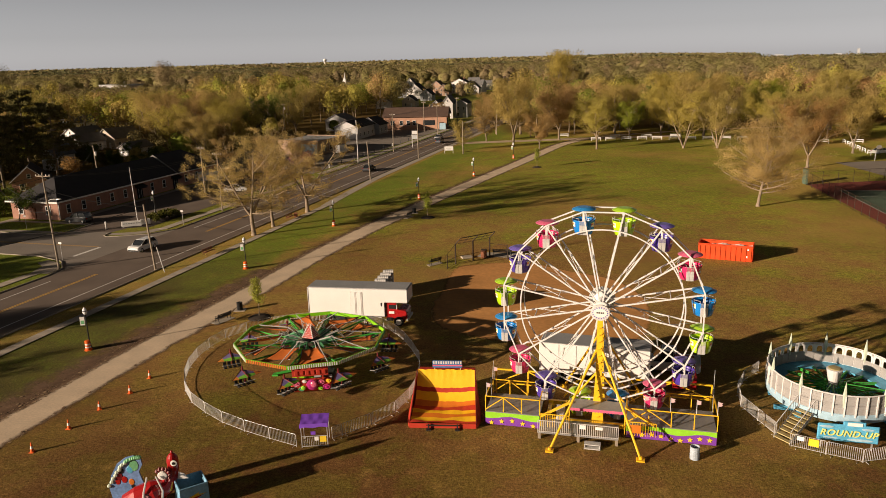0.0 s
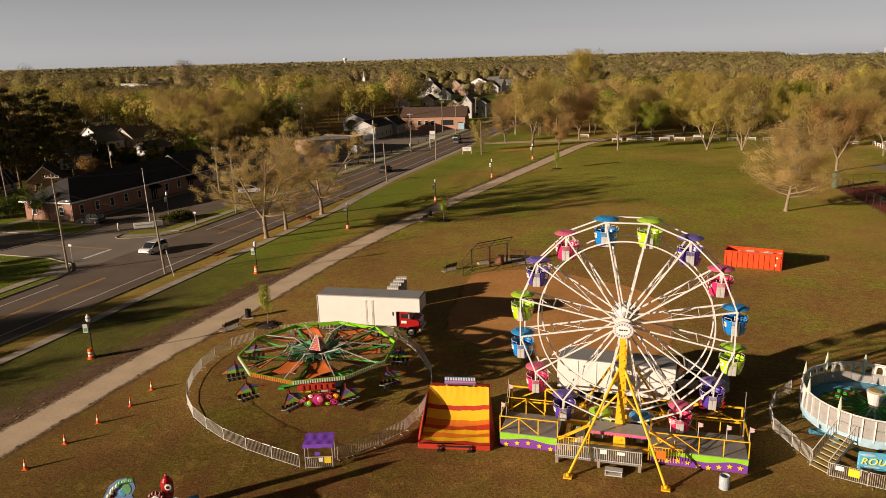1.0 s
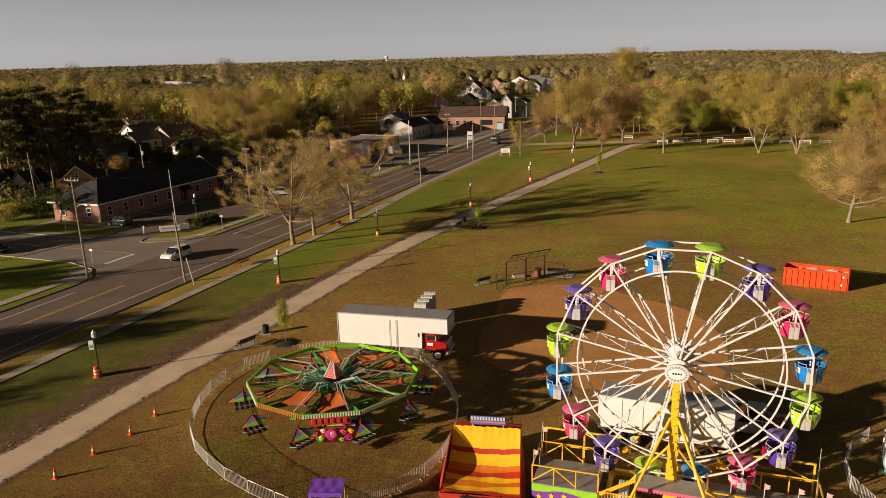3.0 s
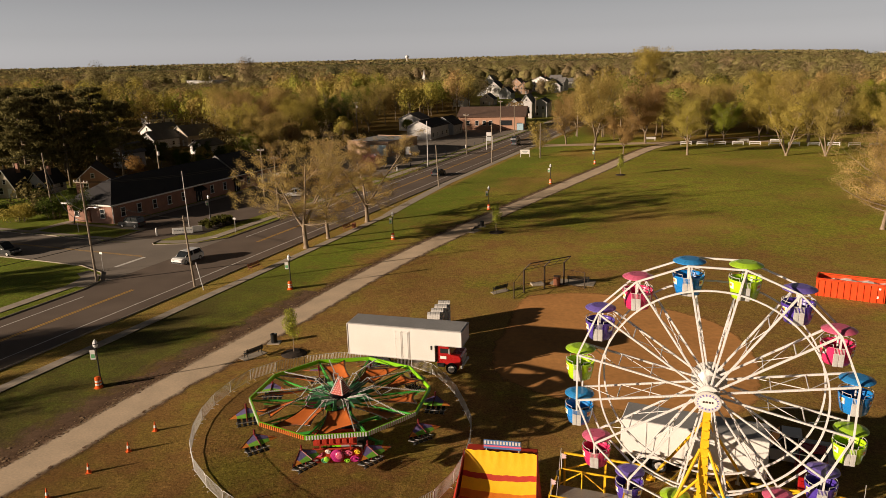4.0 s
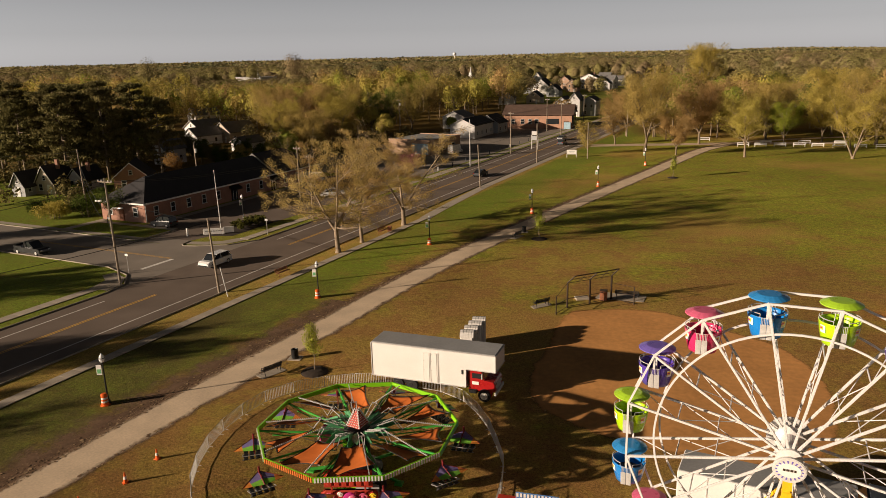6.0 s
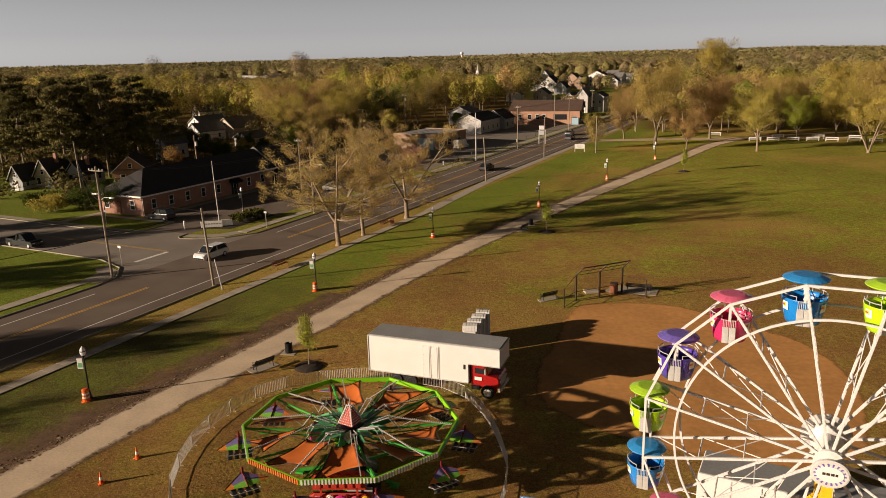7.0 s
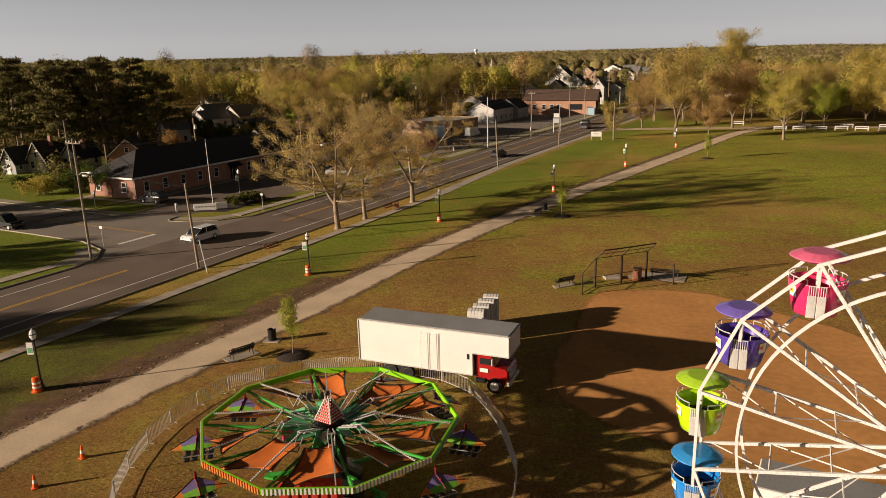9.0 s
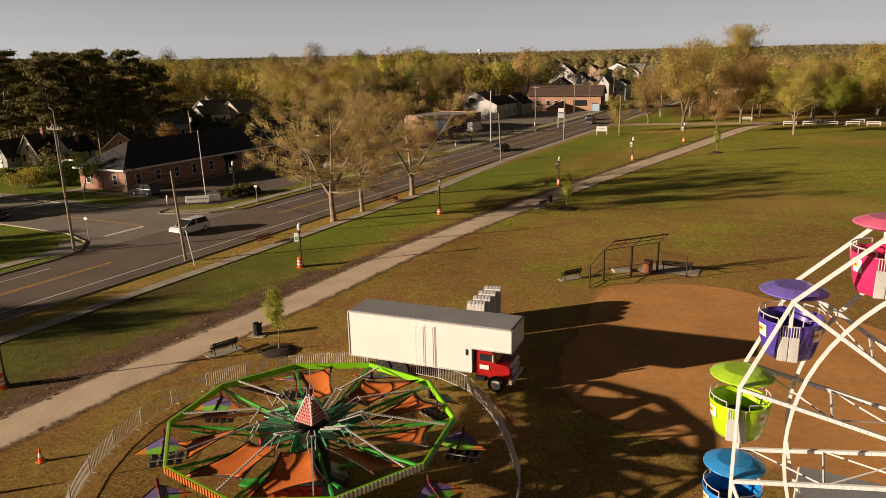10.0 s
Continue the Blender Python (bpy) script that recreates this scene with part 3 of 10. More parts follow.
def cover_strip(pts, z, columns):
    """A strip along a line: columns of (offset, cover) from one side to the other."""
    vs, fs, cover = [], [], []
    k = len(columns)
    for i, p in enumerate(pts):
        a, b = Vector(pts[max(i - 1, 0)]), Vector(pts[min(i + 1, len(pts) - 1)])
        d = (b - a).normalized()
        nrm = Vector((d.y, -d.x))
        for off, c in columns:
            q = Vector(p) + nrm * off
            vs.append((q.x, q.y, z))
            cover.append(c)
        if i:
            for j in range(k - 1):
                fs.append(((i - 1) * k + j, (i - 1) * k + j + 1, i * k + j + 1, i * k + j))
    return vs, fs, cover


def cover_mesh(name, vs, fs, cover, mat):
    me = bpy.data.meshes.new(name)
    me.from_pydata(vs, [], fs)
    at = me.attributes.new("cover", "FLOAT", "POINT")
    at.data.foreach_set("value", cover)
    me.materials.append(mat)
    return me


def polygon(pts, z):
    return Shape().add([(x, y, z) for x, y in pts], [tuple(range(len(pts)))])


# ground: one sheet to the horizon, finer and gently uneven near the fair
g = Shape()
xs = sorted(set([-4800, -2400, -1200, -600, -300, -200, -150] + list(range(-120, 121, 4)) + [150, 200, 300, 600, 1200, 2400, 4800]))
ys = sorted(set([-1000, -400, -150, -60] + list(range(-20, 261, 4)) + [300, 400, 600, 1000, 2000, 4800]))
vs = [(x, y, 0.0) for y in ys for x in xs]
nx = len(xs)
fs = [(j * nx + i, j * nx + i + 1, (j + 1) * nx + i + 1, (j + 1) * nx + i) for j in range(len(ys) - 1) for i in range(nx - 1)]
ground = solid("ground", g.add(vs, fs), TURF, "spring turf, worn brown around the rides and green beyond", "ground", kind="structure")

# carriageway, side street and car park
road = solid("road", road_strip(-120, 900, -10.6, 2.2, 0.012), ASPHALT, "two-lane asphalt road with shoulders, worn and patched", "road", kind="structure")


def side_street():
    pts = [on_road(20, -10.55), on_road(23.5, -11.5), on_road(26.5, -14.5), on_road(28.3, -20), on_road(28.5, -30), on_road(28.5, -140), on_road(40.5, -140),
           on_road(40.5, -24), on_road(41.2, -17), on_road(43.5, -13), on_road(47.5, -10.55)]
    return polygon(pts, 0.016)


solid("road_side", side_street(), ASPHALT_OLD, "pale worn asphalt side street meeting the main road", "road", kind="structure")
solid("car_park", polygon([on_road(49.2, -36.4), on_road(49.2, -28.4), on_road(43.6, -28.0), on_road(43.6, -20.4), on_road(48, -19.6), on_road(54, -16.5), on_road(104, -16.5), on_road(104, -36.4)], 0.014), ASPHALT, "dark asphalt car park before the brick building", "car park", kind="structure")
drive = solid("driveway", polygon([on_road(40.6, -29.0), on_road(40.6, -19.6), on_road(43.6, -20.4), on_road(43.6, -28.0)], 0.018), ASPHALT_OLD, "asphalt driveway from the side street", "driveway", kind="structure")
solid("car_park_far", polygon([on_road(108, -15.0), on_road(108, -48), on_road(140, -60), on_road(236, -50), on_road(236, -14.6)], 0.013), ASPHALT_OLD, "asphalt forecourt before the shops", "car park", kind="structure")

# painted lines
for name, off in (("line_near", 0.0), ("line_far", -8.3)):
    if off:
        line = road_strip(-120, 18, off - 0.08, off + 0.08, 0.020)
        line2 = road_strip(49, 700, off - 0.08, off + 0.08, 0.020)
        line.add(line2.v, line2.f)
    else:
        line = road_strip(-120, 700, off - 0.08, off + 0.08, 0.020)
    solid("edge_line", line, WHITE_LINE, "worn white edge line on the asphalt", "road marking", kind="structure")
for off in (-4.75, -4.45):
    line = road_strip(-120, 22, off - 0.08, off + 0.08, 0.020)
    line2 = road_strip(47, 700, off - 0.08, off + 0.08, 0.020)
    line.add(line2.v, line2.f)
    solid("centre_line", line, YELLOW_LINE, "worn yellow centre line on the asphalt", "road marking", kind="structure")
stop = Shape().add([(*on_road(29.2, -14.6), 0.024), (*on_road(34.6, -14.6), 0.024), (*on_road(34.6, -15.2), 0.024), (*on_road(29.2, -15.2), 0.024)], [(0, 1, 2, 3)])
solid("stop_line", stop, WHITE_LINE, "white stop line across the side street's mouth", "road marking", kind="structure")
sl = Shape()
for o in (-0.15, 0.15):
    r = road_strip(34.8 + o - 0.06, 34.8 + o + 0.06, -15.4, -44, 0.022, 0.2)
    sl.add(r.v, r.f)
solid("centre_line", sl, YELLOW_LINE, "faded yellow centre line of the side street", "road marking", kind="structure")


# kerbs
def kerb(pts, name="kerb"):
    s = Shape()
    rows = []
    for i, p in enumerate(pts):
        a, b = Vector(pts[max(i - 1, 0)]), Vector(pts[min(i + 1, len(pts) - 1)])
        d = (b - a).normalized()
        nrm = Vector((d.y, -d.x))
        l, r = Vector(p) - nrm * 0.07, Vector(p) + nrm * 0.07
        rows.append([(l.x, l.y, -0.1), (l.x, l.y, 0.11), (l.x + nrm.x * 0.02, l.y + nrm.y * 0.02, 0.13), (r.x - nrm.x * 0.02, r.y - nrm.y * 0.02, 0.13), (r.x, r.y, 0.11), (r.x, r.y, -0.1)])
    s.loft(rows)
    return solid(name, s, KERB_MAT, "worn concrete kerb along the asphalt", "kerb", kind="structure")


kerb([on_road(s, 2.3) for s in range(-120, 400, 20)])
kerb([on_road(s, -10.7) for s in range(-120, 21, 10)] + [on_road(23.5, -11.5), on_road(26.5, -14.5), on_road(28.3, -20), on_road(28.4, -30), on_road(28.4, -60), on_road(28.4, -140)])
kerb([on_road(40.6, -140), on_road(40.6, -60), on_road(40.6, -30.0), on_road(41.0, -29.0), on_road(42.4, -28.4), on_road(48.6, -28.4)])
kerb([on_road(43.4, -20.3), on_road(41.4, -19.9), on_road(40.7, -19.0), on_road(41.3, -17), on_road(43.5, -13.1), on_road(47.5, -10.7)] + [on_road(s, -10.7) for s in range(55, 108, 10)])
kerb([on_road(s, -10.7) for s in range(120, 400, 20)])


# pavements of slabs: separate pieces where the camera comes nearest
def pavement(name, s0, s1, off, width, near, label, gap=0.015, length=1.5):
    base = solid(name, road_strip(s0, s1, off - width / 2, off + width / 2, 0.03), CONCRETE, label, "pavement", kind="structure")
    one = Shape().box((0, 0, 0.03), (width - 0.01, length - gap, 0.06), None, 0.012)
    me = tidy(one, "slab", False)
    me.materials.append(CONCRETE)
    ang = math.atan2(ROAD_D.y, ROAD_D.x) - math.pi / 2
    s = near[0]
    while s < near[1]:
        x, y = on_road(s, off)
        m = Matrix.Translation((x, y, 0.008 + random.uniform(0, 0.008))) @ Matrix.Rotation(ang + random.uniform(-0.003, 0.003), 4, "Z")
        part("slab", me, None, base, at=m)
        s += length
    return base


PATH_LINE = spline([(-44, 5), (-40, 25), (-37.2, 38), (-34.9, 48), (-33, 57), (-31, 65.3), (-29.2, 72.5), (-26.9, 82), (-23.9, 95), (-19.2, 111), (-12, 132), (-1.6, 161), (8, 187), (18.6, 217), (24, 229), (32, 240), (50, 252), (80, 262), (130, 270)], 1.5)
PATH_WORN = ragged("path_paving", (0.68, 0.535, 0.38, 1), 0.9, 0.4, 6.0, 0.26, 0.2)
SOIL_WORN = ragged("bare_soil_fray", (0.20, 0.125, 0.078, 1), 1.0, 0.8, 5.0, 0.26, 0.45, 0.6)
FINE_LINE = spline(PATH_LINE[4:122], 0.35)
# trampled soil along the path's road side, wide where the fair's traffic turns, and thin on the other
soil = cover_mesh("bare_verge", *cover_strip(spline(PATH_LINE, 0.5), 0.010, [(-4.8, 0.0), (-3.4, 0.28), (-2.3, 0.52), (-1.5, 0.85), (1.4, 0.8), (2.0, 0.42), (2.9, 0.0)]), SOIL_WORN)
wide = cover_mesh("bare_verge", *cover_strip(PATH_LINE[6:52], 0.007, [(-7.0, 0.0), (-4.8, 0.42), (-3.0, 0.66), (-1.4, 0.8), (-1.0, 0.8)]), SOIL_WORN)
tagged(new("bare_verge", wide), "wide trodden soil beside the path near the fair", "soil", kind="structure")
tagged(new("bare_verge", soil), "trampled bare soil fraying into the grass along the path", "soil", kind="structure")
path = cover_mesh("path", *cover_strip(spline(PATH_LINE, 0.5), 0.020, [(-2.3, 0.05), (-1.6, 0.5), (-1.1, 0.95), (1.1, 0.95), (1.6, 0.5), (2.3, 0.05)]), PATH_WORN)
tagged(new("path", path), "pale worn tarmac footpath curving through the park", "path", kind="structure")


def litter():
    """Clods, dead leaves and gravel trodden along both edges of the path, thick at the edge and thinning outwards."""
    rnd = random.Random(19)
    sheets = {"dark": Shape(), "tan": Shape()}
    for i in range(3, len(FINE_LINE) - 3):
        p = Vector(FINE_LINE[i])
        d = (Vector(FINE_LINE[i + 1]) - Vector(FINE_LINE[i - 1])).normalized()
        nrm = Vector((d.y, -d.x))
        near = 1.0 if p.y < 110 else 0.4
        for _ in range(int(20 * near)):
            left = rnd.random() < 0.86
            out = 1.45 + abs(rnd.gauss(0, 1.15 if left else 0.4)) * (0.7 + 0.5 * noise.noise(Vector((p.x * 0.2, p.y * 0.2, 2.0))))
            c = p + d * rnd.uniform(-0.2, 0.2) + nrm * (-out if left else out)
            r = rnd.uniform(0.02, 0.07) if rnd.random() < 0.85 else rnd.uniform(0.07, 0.18)
            n = 5
            a0 = rnd.uniform(0, 6.28)
            z = 0.022 + rnd.uniform(0, 0.006)
            ring = [(c.x + r * rnd.uniform(0.6, 1.1) * math.cos(a0 + j * 6.283 / n), c.y + r * rnd.uniform(0.6, 1.1) * math.sin(a0 + j * 6.283 / n), z + rnd.uniform(0, 0.12 * r)) for j in range(n)]
            sheets["dark" if rnd.random() < 0.5 else "tan"].add(ring, [tuple(range(n))])
    for k, mt, word in (("dark", BARE, "dark soil clods and dead leaves"), ("tan", LITTER_TAN, "tan dead leaves and gravel")):
        me = sheets[k].mesh("litter")
        me.materials.append(mt)
        tagged(new("litter", me), word + " strewn along the path's edges", "litter", kind="stuff")


litter()


# dirt infield of the ball ground
def infield():
    outline = spline([(-3.6, 88.0), (-4.6, 84.0), (-5.0, 78.0), (-5.8, 71.0), (-4.0, 65.5), (0.5, 62.6), (3.0, 61.8), (8.0, 60.4), (12.5, 61.0), (15.3, 64.0), (16.6, 68.5), (17.2, 72.5), (16.7, 77.5), (14.7, 82.0), (11.0, 84.8), (8.0, 87.4), (5.3, 89.2), (1.3, 89.4), (-3.6, 88.0)], 0.8)
    c = Vector((7.5, 75))
    vs, fs, cover = [(c.x, c.y, 0.011)], [], [1.0]
    ring = outline[:-1]
    n = len(ring)
    for k, cv in ((0.90, 1.0), (0.985, 0.66), (1.07, 0.0)):
        vs += [(c.x + (p[0] - c.x) * k, c.y + (p[1] - c.y) * k, 0.011) for p in ring]
        cover += [cv] * n
    for j in range(n):
        m = (j + 1) % n
        fs.append((0, 1 + j, 1 + m))
        for t in range(2):
            fs.append((1 + t * n + j, 1 + (t + 1) * n + j, 1 + (t + 1) * n + m, 1 + t * n + m))
    return vs, fs, cover


DIRT_WORN = ragged("infield_dirt", (0.60, 0.295, 0.10, 1), 0.95, 0.22, 2.0, 0.2, 0.24, 0.25)
dirt = tagged(new("infield", cover_mesh("infield", *infield(), DIRT_WORN)), "orange-brown dirt infield of the ball ground", "ball field", kind="structure")

# far side: tennis courts and water
court = solid("court", polygon([(63.5, 146), (60.0, 108), (130, 96), (140, 156), (80, 149.4)], 0.010), COURT_RED, "red-painted hard court with a green playing area", "tennis court", kind="structure")
court_green = solid("court_green", polygon([(66.4, 138.8), (63.6, 113.5), (106, 106), (112, 135.0)], 0.016), COURT_GREEN, "green-painted playing area of the hard court", "tennis court", kind="structure")
solid("car_park_east", polygon([(81.6, 175.7), (82.8, 155.0), (150, 147), (160, 190), (95, 177.5)], 0.010), ASPHALT_OLD, "pale asphalt car park beyond the courts", "car park", kind="structure")
solid("road_park", ribbon([(-25, 231), (5, 236), (30, 240), (60, 243)], 5.5, 0.007), PATH_MAT, "pale park road behind the trees", "road", kind="structure")
water = solid("water", polygon([(560, 1650), (1000, 1500), (2400, 1300), (4700, 1400), (4700, 4700), (1350, 4700)], 0.3), WATER, "grey river far beyond the trees", "water", kind="structure")

# ---- trees ----
def leaf(vs, fs, p, size, rnd, tri=False, out=None):
    a = Vector((rnd.gauss(0, 1), rnd.gauss(0, 1), rnd.gauss(0, 1)))
    if out is not None:
        a = a * 0.55 + out * 1.3
    a.normalize()
    b = a.orthogonal().normalized()
    b = Matrix.Rotation(rnd.uniform(0, 6.28), 3, a) @ b
    c = a.cross(b)
    s = size * rnd.uniform(0.6, 1.35)
    o = len(vs)
    if tri:
        vs += [tuple(p + b * s), tuple(p - b * s * 0.6 + c * s * 0.8), tuple(p - b * s * 0.6 - c * s * 0.8)]
        fs.append((o, o + 1, o + 2))
    else:
        vs += [tuple(p + b * s), tuple(p + c * s * 0.5), tuple(p - b * s), tuple(p - c * s * 0.5)]
        fs.append((o, o + 1, o + 2, o + 3))


def sprays(rng, p, out, length, width, lift=0.35, stray=0.5, flat=0.0):
    """Slim budding twigs at the points p that reach along out and a little upward, or lie along the crown's skin as far as flat says: three corners each."""
    n = len(p)
    d = out * 0.5 + rng.normal(0, stray, (n, 3)) + np.array((0, 0, lift))
    d -= flat * (d * out).sum(axis=1, keepdims=True) * out
    d /= np.linalg.norm(d, axis=1, keepdims=True) + 1e-9
    side = np.cross(d, out + rng.normal(0, 0.4 - 0.33 * flat, (n, 3)))
    side /= np.linalg.norm(side, axis=1, keepdims=True) + 1e-9
    ln = length * rng.uniform(0.55, 1.4, (n, 1))
    wd = width * rng.uniform(0.6, 1.4, (n, 1)) * 0.5
    return np.stack((p - d * ln * 0.4 + side * wd, p - d * ln * 0.4 - side * wd, p + d * ln * 0.6), axis=1)


def units(rng, n, up=0.0):
    d = rng.normal(0, 1, (n, 3)) + np.array((0, 0, up))
    return d / (np.linalg.norm(d, axis=1, keepdims=True) + 1e-9)


def cloud_mesh(name, tris, solids=None):
    """One mesh of loose triangles, and closed hearts if there are any."""
    co = [np.concatenate(tris).reshape(-1, 3)] if tris else []
    nt = sum(len(t) for t in tris)
    idx = [np.arange(nt * 3)]
    if solids and solids[0]:
        co.append(np.array(solids[0], dtype=float))
        idx.append((np.array(solids[1]) + nt * 3).reshape(-1))
    co, idx = np.concatenate(co), np.concatenate(idx)
    me = bpy.data.meshes.new(name)
    me.vertices.add(len(co))
    me.vertices.foreach_set("co", co.astype(np.float32).ravel())
    me.loops.add(len(idx))
    me.loops.foreach_set("vertex_index", idx.astype(np.int32))
    me.polygons.add(len(idx) // 3)
    me.polygons.foreach_set("loop_start", np.arange(0, len(idx), 3, dtype=np.int32))
    me.polygons.foreach_set("use_smooth", np.arange(len(idx) // 3) >= nt)
    me.update(calc_edges=True)
    return me


def broadleaf(seed, h, spread, stem=0.28, girth=0.022, limbs=9, leaves=5200, size=0.2, leaders=1, fan=0.42, clump=0.9, low=0.0, rise=0.35, share=1.0, fine=True):
    """Wood and crown of a broadleaf tree: leaders with limbs, branches and twigs, and leaves gathered at the twig ends."""
    rnd = random.Random(seed)
    wood, tips = Shape(), []

    def stretch(p, d, length, r0, r1, n, rise, sides, wob=0.12):
        pts, rad = [p], [r0]
        for i in range(n):
            d = (d + Vector((rnd.gauss(0, wob), rnd.gauss(0, wob), rnd.gauss(0, wob * 0.5) + rise))).normalized()
            p = p + d * (length / n)
            pts.append(p)
            rad.append(r0 + (r1 - r0) * (i + 1) / n)
        wood.path(pts, rad, sides, False)
        return pts, rad, d

    def limb(p, d, length, r):
        pts, rad, _ = stretch(p, d, length, r, r * 0.28, 5, 0.05, 5)
        for k in range(6):
            i = min(5, 1 + k * 5 // 6 + (k == 5))
            az = rnd.uniform(0, 6.28)
            nd = (pts[i] - pts[i - 1]).normalized() * 0.8 + Vector((math.cos(az), math.sin(az), rnd.uniform(-0.2, 0.7))) * 0.75
            q, qr, _ = stretch(pts[i], nd.normalized(), length * rnd.uniform(0.3, 0.5), rad[i] * 0.6, rad[i] * 0.2, 3, 0.04, 4)
            for t in range(4):
                j = 1 + t % 3
                az = rnd.uniform(0, 6.28)
                td = (q[j] - q[j - 1]).normalized() * 0.6 + Vector((math.cos(az), math.sin(az), rnd.uniform(-0.4, 0.7))) * 0.8
                reach_t = length * rnd.uniform(0.14, 0.26)
                if fine:
                    w, _, _ = stretch(q[j], td.normalized(), reach_t, max(0.012, qr[j] * 0.5), 0.008, 1, 0.02, 3)
                else:
                    w = [q[j], q[j] + td.normalized() * reach_t]
                tips.append(w[-1])
                tips.append(w[0].lerp(w[-1], 0.55))
            tips.append(q[-1])

    top0 = stem * h
    r0 = girth * h
    if leaders == 1:
        starts = [(Vector((0, 0, -0.1)), Vector((rnd.uniform(-0.05, 0.05), rnd.uniform(-0.05, 0.05), 1)), h * 0.88, r0)]
    else:
        foot = Vector((0, 0, -0.1))
        if stem > 0.05:
            pts, rad, _ = stretch(foot, Vector((0, 0, 1)), top0, r0, r0 * 0.82, 3, 0.0, 9, 0.03)
            foot = pts[-1]
        starts = []
        for k in range(leaders):
            az = k * 6.283 / leaders + rnd.uniform(-0.4, 0.4)
            starts.append((foot, Vector((math.cos(az) * fan, math.sin(az) * fan, 1)).normalized(), (h * 0.9 - foot.z) * rnd.uniform(0.85, 1.05), r0 * (0.62 if stem > 0.05 else 0.7)))
    for p, d, length, r in starts:
        pts, rad, _ = stretch(p, d, length, r, r * 0.22, 8, 0.02, 8 if leaders == 1 else 6, 0.06)
        for k in range(limbs):
            u = (k + rnd.random() * 0.8) / limbs
            lo = (top0 - p.z) / length if leaders == 1 else 0.12 + low
            t = lo + (1 - lo) * u
            i = min(7, int(t * 8))
            f = t * 8 - i
            q = pts[i].lerp(pts[i + 1], f)
            rr = rad[i] + (rad[i + 1] - rad[i]) * f
            z = q.z / h
            reach = spread * math.sqrt(max(0.08, 1 - ((z - 0.52) / 0.52) ** 2)) * rnd.uniform(0.6, 1.2) * (1.0 if leaders == 1 else 0.72)
            az = k * 2.4 + rnd.uniform(-0.5, 0.5)
            side = Vector((math.cos(az), math.sin(az), 0))
            if leaders > 1:
                side = (side + Vector((d.x, d.y, 0)) * 1.2).normalized()
            limb(q, (side + Vector((0, 0, rise + 0.9 * u))).normalized(), reach, rr * 0.6)
    wood.lathe([(r0 * 1.5, -0.1), (r0 * 1.15, 0.25), (r0 * 0.95, 0.7)], 8, cap0=False, cap1=False)
    tips.sort(key=lambda v: v.z)
    del tips[int(len(tips) * 0.985):]
    if share < 1.0:
        tips = rnd.sample(tips, int(len(tips) * share))
    rng = np.random.default_rng(seed)
    T = np.array([tuple(t) for t in tips])
    n = int(leaves * 1.7)
    base = T[rng.integers(0, len(T), n)]
    p = base + rng.normal(0, 1, (n, 3)) * np.array((0.5, 0.5, 0.4)) * clump
    roof = T[:, 2].max() + 0.3 * clump
    over = p[:, 2] > roof
    p[over, 2] = roof - rng.random(over.sum()) * 1.5
    out = p - np.array((0, 0, h * 0.45))
    out /= np.linalg.norm(out, axis=1, keepdims=True)
    tri = sprays(rng, p, out, size * 2.5, size * 0.72, flat=0.45)
    k = h / tri[:, :, 2].max()
    wood.v = [(x, y, z * k) for x, y, z in wood.v]
    tri[:, :, 2] *= k
    return wood.mesh("trunk", True), cloud_mesh("crown", [tri])


def pine(seed, h, leaves=5200):
    """A pine with a bare lower stem and flat tiers of needles on crooked boughs."""
    rnd, rng = random.Random(seed), np.random.default_rng(seed)
    wood = Shape()
    bend = [Vector((rnd.uniform(-0.3, 0.3) * t, rnd.uniform(-0.3, 0.3) * t, h * t)) for t in (0, 0.25, 0.5, 0.75, 1.0)]
    wood.path(bend, [h * 0.016 * (1 - 0.75 * t) for t in (0, 0.25, 0.5, 0.75, 1.0)], 7)
    tufts = []
    for i in range(72):
        t = rnd.uniform(0.20, 1.0) ** 0.8
        az = rnd.uniform(0, 6.28)
        reach = (0.7 + 4.2 * math.sin(min(1.0, (1.06 - t) * 1.8 + 0.12) * 1.57)) * rnd.uniform(0.5, 1.1)
        a = Vector((0, 0, h * t * 0.97))
        b = a + Vector((math.cos(az) * reach, math.sin(az) * reach, rnd.uniform(0.0, 1.0)))
        wood.path([a, (a + b) / 2 + Vector((0, 0, -0.1)), b], [0.09, 0.06, 0.03], 4)
        for u in (1.0, 0.72, 0.45):
            tufts.append(tuple(a.lerp(b, u)) + (rnd.uniform(0.95, 1.75) * (0.7 + 0.3 * u),))
    T = np.array(tufts)
    n = int(leaves * 1.9)
    pick = T[rng.integers(0, len(T), n)]
    off = units(rng, n) * rng.uniform(0.3, 1.0, (n, 1)) * np.array((1.0, 1.0, 0.42)) * pick[:, 3:4]
    return wood.mesh("trunk", True), cloud_mesh("crown", [sprays(rng, pick[:, :3] + off, off / np.linalg.norm(off, axis=1, keepdims=True), 0.70, 0.34, 0.45, flat=0.4)])


def plant(meshes, x, y, bark, leaves, label, category="tree", group="", turn=0.0, size=1.0, name="tree"):
    """One tree standing at x, y from a pair of wood and crown meshes."""
    wood, crown = meshes
    ob = thing(name, Matrix.Translation((x, y, 0)) @ Matrix.Rotation(turn, 4, "Z") @ Matrix.Scale(size, 4), label, category, group)
    t = new("trunk", wood)
    c = new("crown", crown)
    for o, m in ((t, bark), (c, leaves)):
        if not o.data.materials:
            o.data.materials.append(m)
        o.parent = ob
        o.material_slots[0].link = "OBJECT"
        o.material_slots[0].material = m
    return ob


